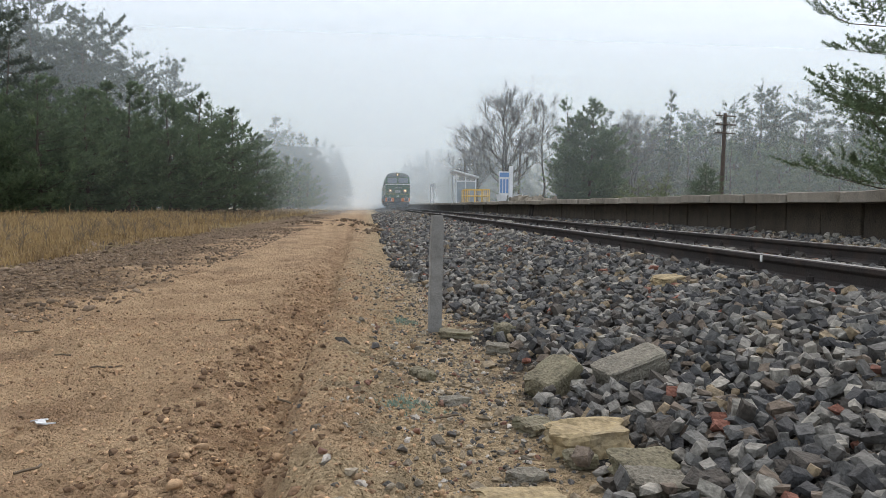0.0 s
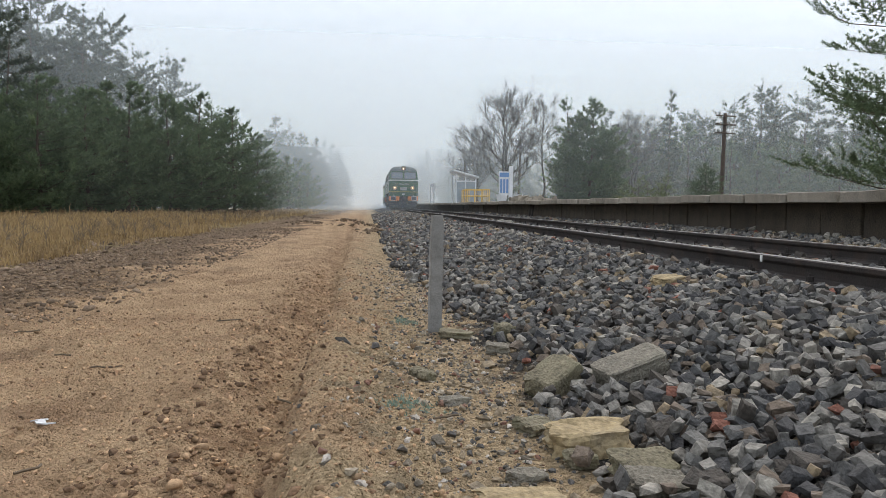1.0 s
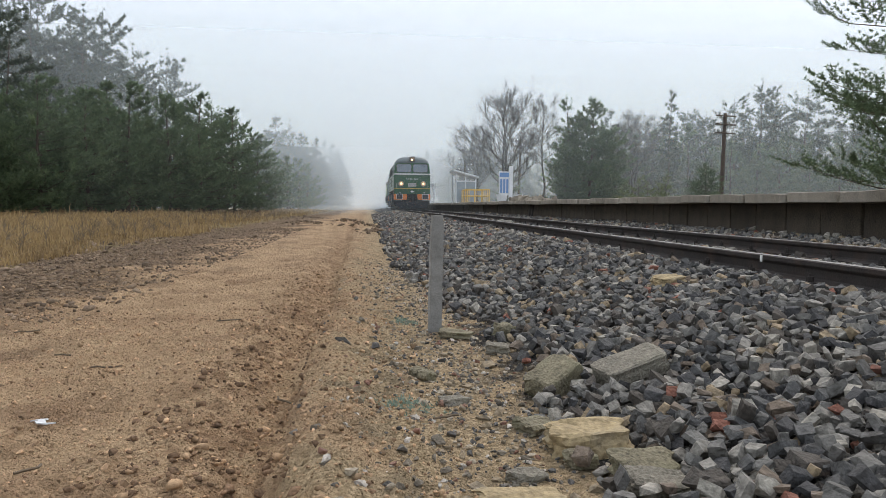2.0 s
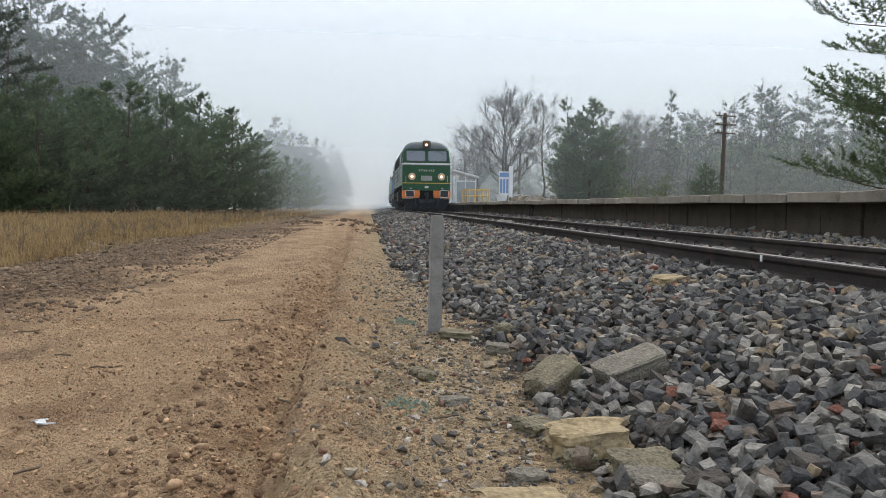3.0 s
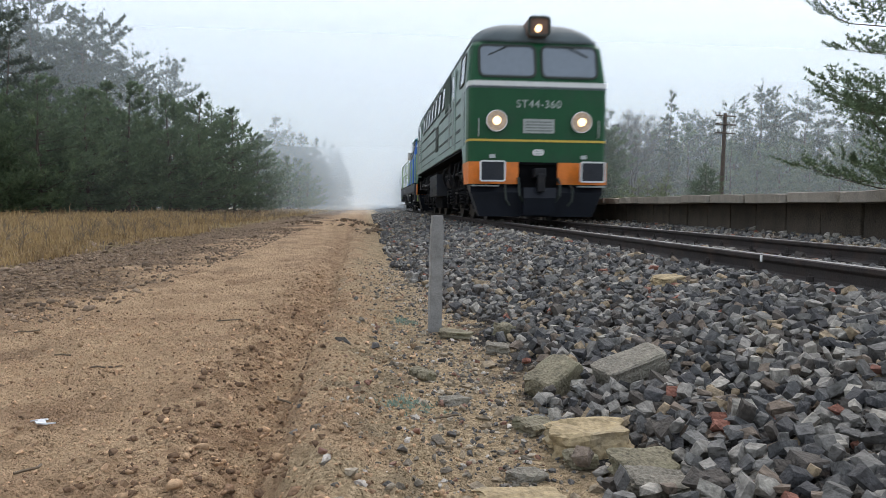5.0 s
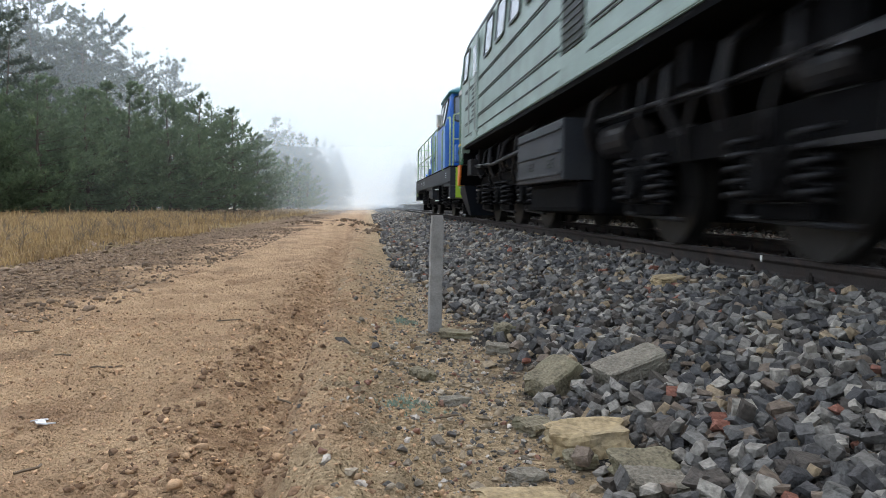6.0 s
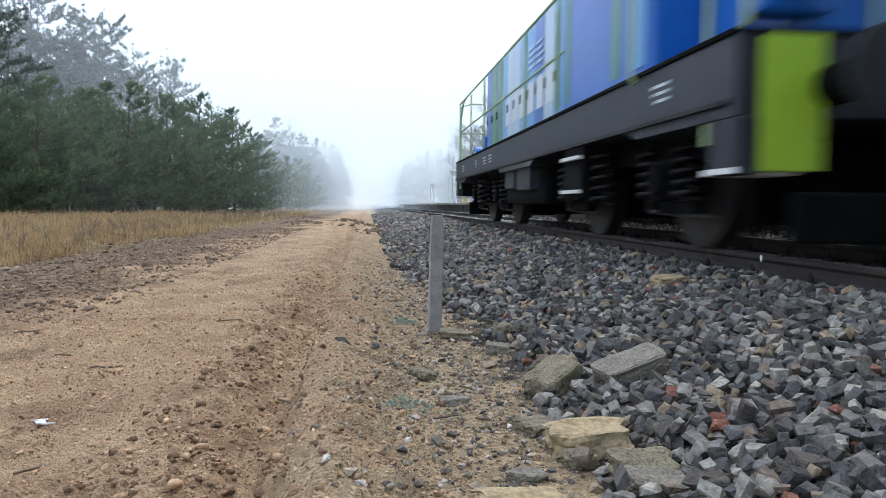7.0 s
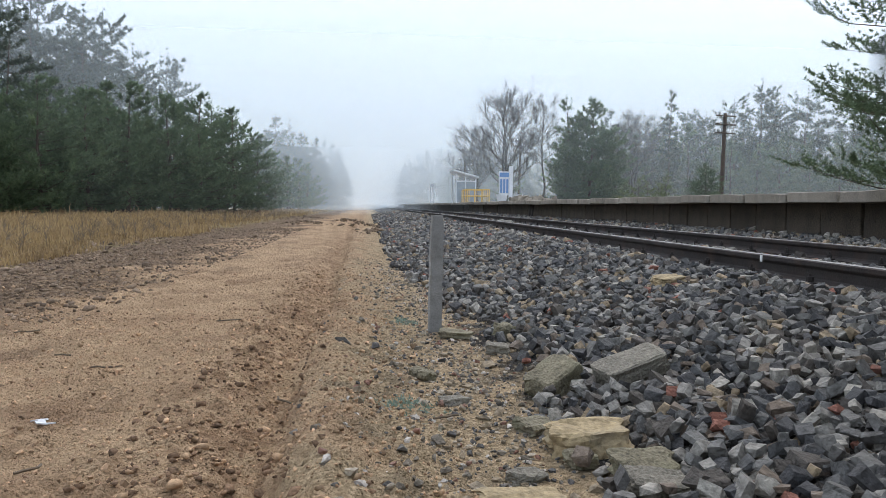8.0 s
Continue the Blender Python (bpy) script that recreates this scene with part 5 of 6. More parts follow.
    part("exhaust", cyl((0, 6.6, 4.2), (0, 6.6, 4.46), 0.16, 0.14, 16), M["black"], e)
    # underneath
    r = 0.525
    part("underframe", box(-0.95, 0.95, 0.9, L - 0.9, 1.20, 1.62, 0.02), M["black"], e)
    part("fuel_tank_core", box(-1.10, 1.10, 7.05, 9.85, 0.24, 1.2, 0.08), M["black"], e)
    for s in (-1, 1):
        tk = part("fuel_tank", box(*sorted((s * 1.05, s * 1.44)), 7.35, 9.70, 0.62, 1.30, 0.02), M["tank"], e, "grey side tank with three ribs")
        for z in (0.68, 0.93, 1.18):
            part("tank_rib", box(*sorted((s * 1.43, s * 1.462)), 7.42, 9.63, z, z + 0.035, 0.006), M["tank"], tk)
        for y in (7.9, 8.9):
            for i in range(3):
                part("louvre", box(*sorted((s * 1.43, s * 1.452)), y - 0.14, y + 0.14, 0.78 + i * 0.04, 0.795 + i * 0.04), M["rubber"], tk)
        part("tank_lower", box(*sorted((s * 0.7, s * 1.25)), 7.35, 9.7, 0.26, 0.62, 0.06), M["black"], e)
        part("air_pipe", tube([Vector((s * 1.22, 1.4, 1.22)), Vector((s * 1.24, 4.2, 1.14)), Vector((s * 1.22, 6.8, 1.20))], 0.022, 8), M["steelblack"], e)
        part("air_pipe", tube([Vector((s * 1.30, 10.0, 1.16)), Vector((s * 1.32, 12.4, 1.08)), Vector((s * 1.30, 14.9, 1.18))], 0.03, 8), M["steelblack"], e)
        for y in (1.25, L - 1.45):
            stp = part("cab_step", box(*sorted((s * 1.10, s * 1.40)), y - 0.10, y + 0.42, 0.98, 1.32, 0.02), M["steelblack"], e)
        part("air_reservoir", cyl((s * 1.0, 10.05, 0.95), (s * 1.0, 10.6, 0.95), 0.20, seg=18), M["steelblack"], e)
        part("air_reservoir", cyl((s * 1.0, 6.25, 1.0), (s * 1.0, 6.95, 1.0), 0.18, seg=18), M["steelblack"], e)
    # pipes, valves and boxes under the body
    rr = random.Random(8)
    for s in (-1, 1):
        for i in range(26):
            y = 1.4 + (L - 2.8) * i / 25 + rr.uniform(-0.15, 0.15)
            if 7.2 < y < 9.8:
                continue
            if i % 3 == 0:
                part("junction_box", box(*sorted((s * 1.0, s * rr.uniform(1.12, 1.34))), y, y + rr.uniform(0.12, 0.4), 1.12 + rr.uniform(0, 0.12), 1.50, 0.02), M["black"], e)
            else:
                a, b = rr.uniform(0.2, 0.6), rr.uniform(-0.4, 0.4)
                part("sag_pipe", tube([Vector((s * 1.05, y, 1.55)), Vector((s * 1.24, y + b * 0.3, 1.40)), Vector((s * 1.28, y + b * 0.6, 1.25 - a * 0.3)), Vector((s * 1.18, y + b, 1.02 - a * 0.3))], rr.choice((0.018, 0.028, 0.04)), 7), M["steelblack"], e)
    sets = []
    for yc in (3.75, 12.45):
        axles = [yc - 2.1, yc, yc + 2.1]
        bogie(e, yc, axles, r, 2.75, (-0.38, 0.38))
        sets += [(wheelset(e, a, r), a, r) for a in axles]
    return e, sets


# ---------------------------------------------------------------- the blue shunting engine behind it
E2_START, E2_LEN = 18.1, 13.15


def build_blue_engine():
    e = thing("shunting_locomotive", pose(TRACK_X, 80, RAIL_Z), "blue and green striped shunting locomotive with dark grey frame", "locomotive", "coupled engines")
    L, W, D = E2_LEN, 1.44, 1.34
    # frame
    fr = part("frame", prism([(0, D), (0, 0.86), (1.55, 0.86), (1.9, 0.96), (5.0, 0.96), (5.25, 0.86), (7.4, 0.86), (7.65, 0.96), (11.3, 0.96), (11.65, 0.86), (L, 0.86), (L, D)], -W, W), M["frame_grey"], e, "dark grey painted frame")
    part("deck_edge", box(-W - 0.02, W + 0.02, -0.02, L + 0.02, D - 0.004, D + 0.03, 0.008), M["black"], fr)
    for s in (-1, 1):
        part("frame_flange", box(*sorted((s * W, s * (W + 0.03))), 0.1, L - 0.1, 0.935, 0.965), M["steelblack"], fr)
        for y, w in ((1.1, 0.28), (8.4, 0.24), (9.0, 0.30), (10.0, 0.16), (11.9, 0.22)):
            for i in range(3):
                part("lettering_bar", box(*sorted((s * W, s * (W + 0.004))), y - w / 2, y + w / 2 - 0.03 * i, 1.20 - i * 0.055, 1.222 - i * 0.055), M["letter"], fr)
    for y0, k in ((0, 1), (L, -1)):
        f = lambda v: y0 + k * v
        for s in (-1, 1):
            part("end_plate", box(*sorted((s * 0.92, s * 1.30)), *sorted((f(-0.03), f(0.04))), 0.54, D - 0.01, 0.008), M["lime"] if k > 0 else M["frame_grey"], e, "painted end plate")
            part("corner_plate", box(*sorted((s * 1.304, s * W)), *sorted((f(-0.02), f(0.32))), 0.52, 0.855, 0.008), M["frame_grey"], e)
            part("step_edge", box(*sorted((s * 1.444, s * 1.458)), *sorted((f(-0.02), f(0.36))), 0.525, 0.56), M["creamstripe"], e, "white step edge")
            for z in (0.52, 0.86):
                part("step", box(*sorted((s * 1.02, s * 1.43)), *sorted((f(0.05), f(0.42))), z, z + 0.035), M["creamstripe"] if z < 0.6 else M["steelblack"], e, "white edged step")
            buffer(e, s * 0.875, f(0.0), 1.04, -k, False)
            # end handrails
            part("end_handrail", tube([Vector((s * 1.36, f(0.06), D)), Vector((s * 1.36, f(0.06), D + 1.34)), Vector((s * 1.10, f(0.06), D + 1.42)), Vector((s * 0.55, f(0.06), D + 1.42)), Vector((s * 0.55, f(0.06), D))], 0.022, 8), M["railgreen"], e)
            part("end_handrail", tube([Vector((s * 1.36, f(0.06), D + 0.72)), Vector((s * 0.55, f(0.06), D + 0.72))], 0.016, 8), M["railgreen"], e)
            part("end_handrail", tube([Vector((s * 1.40, f(0.45), 0.72)), Vector((s * 1.40, f(0.45), D + 1.0)), Vector((s * 1.38, f(0.75), D + 1.36)), Vector((s * 1.38, f(1.25), D + 1.40))], 0.022, 8), M["railgreen"], e)
        part("coupler_hook", box(-0.10, 0.10, *sorted((f(-0.30), f(0.05))), 0.93, 1.13, 0.03), M["steelblack"], e)
        part("plough_blade", box(-1.1, 1.1, *sorted((f(-0.12), f(0.0))), 0.12, 0.42, 0.02), M["black"], e)
    # short hood ahead of the cab
    part("short_hood", loft([(D, 1.02, 0.10, 1.35, 0.10), (2.35, 1.02, 0.10, 1.35, 0.10), (2.50, 0.95, 0.18, 1.35, 0.10)]), M["blue"], e, "blue short hood")
    for s in (-1, 1):
        box_l = part("headlight_box", box(*sorted((s * 0.86, s * 1.30)), -0.02, 0.30, 1.46, 1.92, 0.04), M["blue"], e)
        headlight(e, s * 1.09, -0.02, 1.70, 0.17, -1, lit=False)
        part("tail_lamp", cyl((s * 1.09, -0.02, 2.02), (s * 1.09, 0.1, 2.02), 0.05, seg=12), M["redlens"], e)
        hl2 = part("headlight_box", box(*sorted((s * 0.62, s * 0.98)), L - 1.22, L - 0.95, 1.50, 1.90, 0.04), M["blue"], e)
        headlight(e, s * 0.80, L - 0.96, 1.70, 0.15, 1, lit=False)
    part("brake_barrel", cyl((-1.05, L - 0.34, D + 0.19), (-0.55, L - 0.34, D + 0.19), 0.19, seg=20), M["blue"], e, "blue rounded sand box")
    part("barrel_band", cyl((-0.86, L - 0.34, D + 0.19), (-0.80, L - 0.34, D + 0.19), 0.196, seg=20), M["lime"], e)
    # cab
    c0, c1 = 1.35, 3.80
    part("cab_lower", loft([(D, W, c0, c1, 0.08), (2.55, W, c0, c1, 0.08)]), M["blue"], e, "blue cab wall")
    part("cab_upper", loft([(2.55, W - 0.02, c0 + 0.02, c1 - 0.02, 0.08), (3.45, 1.26, c0 + 0.10, c1 - 0.10, 0.10)]), M["blue"], e)
    part("cab_roof", loft([(3.45, 1.34, c0 - 0.10, c1 + 0.10, 0.15), (3.52, 1.32, c0 - 0.06, c1 + 0.06, 0.18), (3.68, 1.0, c0 + 0.05, c1 - 0.05, 0.25), (3.74, 0.5, c0 + 0.25, c1 - 0.25, 0.2)]),
         M["teal"], e, "dark rounded cab roof", smooth=True)
    lean = math.degrees(math.atan2(0.16, 0.90))
    for s in (-1, 1):
        m = Matrix.Translation((s * 0.66, c0 + 0.048, 3.02)) @ pose(0, 0, 0, 90 - 5, 0, 0)
        w = part("cab_window", rounded_plate(1.0, 0.66, 0.08, 0.014, m), M["window"], e, "dark cab window")
        part("window_frame", rounded_plate(1.08, 0.74, 0.10, 0.03, m, 0.045), M["rubber"], w)
        for y, w_, mt in ((2.1, 0.72, "window"), (3.05, 0.85, "window")):
            m = Matrix.Translation((s * 1.350, y, 2.98)) @ pose(0, 0, 0, 0, -s * 10, 0) @ pose(0, 0, 0, 90, 0, 90 * s)
            w = part("side_window", rounded_plate(w_, 0.68, 0.08, 0.016, m), M["window"], e)
            part("window_frame", rounded_plate(w_ + 0.08, 0.76, 0.10, 0.03, m, 0.04), M["rubber"], w)
        part("cab_panel", box(*sorted((s * W, s * (W + 0.006))), 3.46, 3.62, 1.42, 2.52), M["midgreen"], e, "green painted stripe")
        part("cab_panel", box(*sorted((s * W, s * (W + 0.006))), 1.40, 1.72, 1.42, 2.52), M["lightblue"], e, "light blue painted panel")
        part("cab_panel", box(*sorted((s * W, s * (W + 0.006))), 1.95, 2.15, 1.42, 2.52), M["midgreen"], e, "green painted stripe")
        mir = part("mirror", box(*sorted((s * 1.50, s * 1.68)), 1.42, 1.47, 2.50, 2.86, 0.03), M["chrome"], e, "rear-view mirror on an arm")
        part("arm", tube([Vector((s * 1.40, 1.46, 2.55)), Vector((s * 1.56, 1.45, 2.6))], 0.014, 6), M["railgreen"], mir)
        part("cab_handrail", tube([Vector((s * 1.46, 1.55, 1.30)), Vector((s * 1.50, 1.55, 1.36)), Vector((s * 1.50, 1.55, 2.35)), Vector((s * 1.46, 1.55, 2.4))], 0.018, 6), M["railgreen"], e)
        part("cab_handrail", tube([Vector((s * 1.46, 3.92, 1.42)), Vector((s * 1.46, 3.92, 2.5))], 0.018, 6), M["railgreen"], e)
    # long hood: core with door panels in their own colours
    h0, h1, hw, ht = c1, L - 1.25, 0.90, 3.41
    part("long_hood", loft([(D, hw, h0, h1, 0.06), (ht - 0.12, hw, h0, h1, 0.06), (ht, hw - 0.1, h0, h1 - 0.08, 0.08)]), M["lightblue"], e, "light blue engine hood")
    stripe = ["blue", "teal", "midgreen", "lightblue", "skyblue", "blue", "lightblue", "lightblue", "skyblue", "skyblue", "lightblue", "teal", "midgreen", "blue"]
    n = len(stripe)
    for s in (-1, 1):
        for i, cname in enumerate(stripe):
            y0 = h0 + 0.04 + (h1 - h0 - 0.1) * i / n
            y1 = h0 + 0.04 + (h1 - h0 - 0.1) * (i + 1) / n - 0.02
            d = part("hood_door", box(*sorted((s * hw, s * (hw + 0.022))), y0, y1, D + 0.08, ht - 0.16, 0.006), M[cname], e, "painted hood door")
            part("latch", box(*sorted((s * (hw + 0.02), s * (hw + 0.045))), y1 - 0.09, y1 - 0.05, 2.1, 2.25), M["steelblack"], d)
            if i in (0, 1, 2, 5, 6):
                for q in range(4):
                    part("louvre", box(*sorted((s * (hw + 0.02), s * (hw + 0.04))), y0 + 0.05, y1 - 0.12, 2.55 + q * 0.10, 2.585 + q * 0.10), M["rubber"] if i == 0 else M["skyblue"], d)
        # operator's name as plain white blocks
        for i in range(6):
            yy = 6.1 + i * 0.62
            part("name_block", box(*sorted((s * (hw + 0.022), s * (hw + 0.027))), yy, yy + 0.44, 1.85, 2.35), M["letter"], e, "white block of painted lettering")
        # walkway railing
        for i in range(6):
            yy = c1 + 0.35 + i * (L - 0.2 - c1 - 0.35) / 5
            part("railing_post", tube([Vector((s * 1.38, yy, D)), Vector((s * 1.38, yy, D + 1.40))], 0.018, 6), M["railgreen"], e)
        for z in (0.72, 1.40):
            part("railing_bar", tube([Vector((s * 1.38, c1 + 0.1, D + z)), Vector((s * 1.38, L - 0.06, D + z))], 0.018, 6), M["railgreen"], e)
    for y in (5.0, 6.4, 7.8, 9.2, 10.6):
        part("hood_hatch", box(-0.5, 0.5, y - 0.4, y + 0.4, ht - 0.01, ht + 0.09, 0.02), M["skyblue"], e)
    part("exhaust", cyl((0.2, 7.1, ht), (0.2, 7.1, ht + 0.3), 0.14, seg=14), M["black"], e)
    part("roof_rail", tube([Vector((-0.62, 5.0, ht + 0.02)), Vector((-0.62, 5.0, ht + 0.2)), Vector((-0.62, 10.8, ht + 0.2)), Vector((-0.62, 10.8, ht + 0.02))], 0.014, 6), M["plate"], e)
    # underneath
    r = 0.55
    part("fuel_tank", box(-1.25, 1.25, 5.2, 7.8, 0.36, 0.96, 0.08), M["black"], e)
    for s in (-1, 1):
        part("battery_box", box(*sorted((s * 1.0, s * 1.40)), 5.5, 6.3, 0.55, 0.96, 0.02), M["tank"], e)
        part("battery_box", box(*sorted((s * 1.0, s * 1.36)), 6.7, 7.4, 0.60, 0.96, 0.02), M["frame_grey"], e)
        for y in (3.25,):
            ladder = part("cab_ladder", box(*sorted((s * 1.36, s * W)), y - 0.30, y + 0.34, 0.42, 0.93), M["black"], e)
            for z in (0.46, 0.80):
                part("rung", box(*sorted((s * 1.36, s * 1.50)), y - 0.28, y + 0.30, z, z + 0.035), M["creamstripe"], ladder, "pale step edge")
    sets = []
    for yc in (2.95, 10.2):
        axles = [yc - 1.3, yc + 1.3]
        bogie(e, yc, axles, r, 1.95, (-0.36, 0.36))
        for s in (-1, 1):
            coil_spring(e, s * 1.22, yc, 0.35, 0.86, 0.12, 5)
        sets += [(wheelset(e, a, r), a, r) for a in axles]
    return e, sets


GREEN_ENGINE, GREEN_SETS = build_green_engine()
BLUE_ENGINE, BLUE_SETS = build_blue_engine()


def motions():
    """Both engines roll past at a steady speed, their wheels turning with the way covered."""
    for engine, offset in ((GREEN_ENGINE, 0.0), (BLUE_ENGINE, E2_START)):
        walk(engine, [(t, pose(TRACK_X, SPEED * (PASS_T - t) + offset, RAIL_Z)) for t in (0, 2, 4, 6, 8)])
    for sets in (GREEN_SETS, BLUE_SETS):
        for axle, y, r in sets:
            rows = []
            for i in range(241):
                t = i / 30
                rows.append((t, Matrix.Translation((0, y, r)) @ Matrix.Rotation(SPEED * t / r, 4, "X")))
            walk(axle, rows)


# ---------------------------------------------------------------- plants
def branch_tube(verts, tris, points, radii, seg=5):
    """Adds a tapered limb through points to the lists."""
    base = sum(len(v) for v in verts)
    pts = np.array(points, float)
    ring = []
    for i, p in enumerate(pts):
        d = pts[min(i + 1, len(pts) - 1)] - pts[max(i - 1, 0)]
        d /= np.linalg.norm(d) + 1e-9
        u = np.cross(d, (0.3, 0.9, 0.2))
        u /= np.linalg.norm(u) + 1e-9
        w = np.cross(d, u)
        a = np.arange(seg) * 2 * np.pi / seg
        ring.append(p + radii[i] * (np.cos(a)[:, None] * u + np.sin(a)[:, None] * w))
    verts.append(np.concatenate(ring))
    t = []
    for i in range(len(pts) - 1):
        for k in range(seg):
            a, b = base + i * seg + k, base + i * seg + (k + 1) % seg
            t += [(a, b, b + seg), (a, b + seg, a + seg)]
    tris.append(np.array(t))


def tufts(rs, centres, dirs, blades, length, width, spread=0.9):
    """Needle tufts: thin blades fanning from each centre about its direction."""
    n = len(centres)
    c = np.repeat(centres, blades, 0)
    d = np.repeat(dirs, blades, 0) + rs.normal(0, spread, (n * blades, 3))
    d /= np.linalg.norm(d, axis=1)[:, None]
    side = np.cross(d, rs.normal(size=(n * blades, 3)))
    side /= np.linalg.norm(side, axis=1)[:, None] + 1e-9
    ln = length * rs.uniform(0.6, 1.2, (n * blades, 1))
    w = width * rs.uniform(0.7, 1.3, (n * blades, 1))
    base = c + rs.normal(0, length * 0.18, c.shape)
    v = np.stack([base - side * w / 2, base + side * w / 2, base + d * ln], 1).reshape(-1, 3)
    return v, np.arange(len(v)).reshape(-1, 3)


def pine_meshes(seed, h, spread, low, layers, per_layer, lets, brush, blades, length, width, material, profile, irregular=0.3, trunk_r=0.12, rise=0.25, fan=0.55, leaders=3):
    """Trunk with whorls of boughs; each bough fans out into shoots, and needles stand in brushes along the shoots."""
    rs = np.random.RandomState(seed)
    tv, tt, cents, dirs = [], [], [], []
    sway = np.cumsum(rs.normal(0, 0.010 * h, (7, 2)), 0)
    zs = np.linspace(0, h, 7)
    line = np.column_stack([sway - sway[0], zs])
    branch_tube(tv, tt, line, [trunk_r * (1 - 0.93 * i / 6) + 0.008 for i in range(7)], 8)
    steps = np.linspace(0.25, 1, brush)[:, None]
    for i in range(layers):
        f = i / (layers - 1)
        for k in range(max(2, round(per_layer * (1 - 0.6 * f * f)))):
            if rs.rand() < irregular * 0.4:
                continue
            g = min(1.0, max(0.0, f + rs.normal(0, 0.4 / layers)))
            z = h * (low + (0.985 - low) * g)
            c0 = np.array([np.interp(z, zs, line[:, 0]), np.interp(z, zs, line[:, 1]), z])
            a = 2 * np.pi * (k + rs.uniform(-0.4, 0.4)) / per_layer + i * 1.1
            reach = max(0.25, spread * profile(g) * rs.uniform(1 - irregular, 1 + 0.7 * irregular))
            lift = rise * rs.uniform(0.2, 1.3) + 0.55 * g * g
            out = np.array([math.cos(a), math.sin(a), 0])
            pts = np.array([c0 + out * reach * q + np.array([0, 0, reach * (lift * q * 0.55 - 0.08 * q + 0.22 * q ** 3)]) + rs.normal(0, 0.025 * reach, 3) * q for q in (0, 0.35, 0.7, 1.0)])
            branch_tube(tv, tt, pts, [max(0.010, 0.010 * reach) * w for w in (1, 0.7, 0.4, 0.15)], 3)
            n = max(2, int(lets * (0.15 + 0.95 * reach / spread)))
            for j in range(n):
                q = 1.0 if j == n - 1 else 0.22 + 0.78 * (j + rs.rand()) / n
                p0 = np.array([np.interp(q, (0, 0.35, 0.7, 1.0), pts[:, c]) for c in range(3)])
                b = a + (rs.choice((-1, 1)) * rs.uniform(0.5, 1.25) if j < n - 1 else rs.normal(0, 0.2))
                d = np.array([math.cos(b), math.sin(b), rs.uniform(0.0, 0.55) + 0.3 * g])
                ln = (0.12 + reach * (0.12 + 0.30 * (1 - q))) * rs.uniform(0.6, 1.25)
                cents.append(p0 + d * ln * steps + np.array([0, 0, 0.22]) * ln * steps ** 2)
                dirs.append(np.tile(d + np.array([0, 0, 0.45]), (brush, 1)))
    for k in range(leaders):
        tip = line[-1] + np.array([*rs.normal(0, 0.045 * h * (k > 0), 2), -0.04 * h * (k > 0)])
        n = 4
        cents.append(tip + np.column_stack([rs.normal(0, 0.03, (n, 2)), np.linspace(-0.06 * h, 0.03 * h, n)]))
        dirs.append(np.tile((0, 0, 1.1), (n, 1)))
    v, t = tufts(rs, np.concatenate(cents), np.concatenate(dirs), blades, length, width, fan)
    return tri_mesh("trunk", np.concatenate(tv), np.concatenate(tt), M["bark"], True), tri_mesh("crown", v, t, material)


def dome(f):
    """A young pine: widest low down, closing to a blunt point."""
    return (0.74 + 0.26 * min(1, f * 5)) * (1 - f ** 1.7) ** 0.9 + 0.03


def old_crown(f):
    """An old pine: narrow below, a broad rounded head."""
    return 0.40 + 0.60 * math.sin(math.pi * min(1, 0.12 + 0.80 * f))


def open_crown(f):
    """A pine standing free: long low boughs, a broad open head."""
    return (0.86 + 0.14 * min(1, f * 6)) * (1 - 0.52 * f ** 1.4) * (1 - f ** 8) + 0.05


def spire(f):
    return (1 - f) ** 0.8 + 0.06


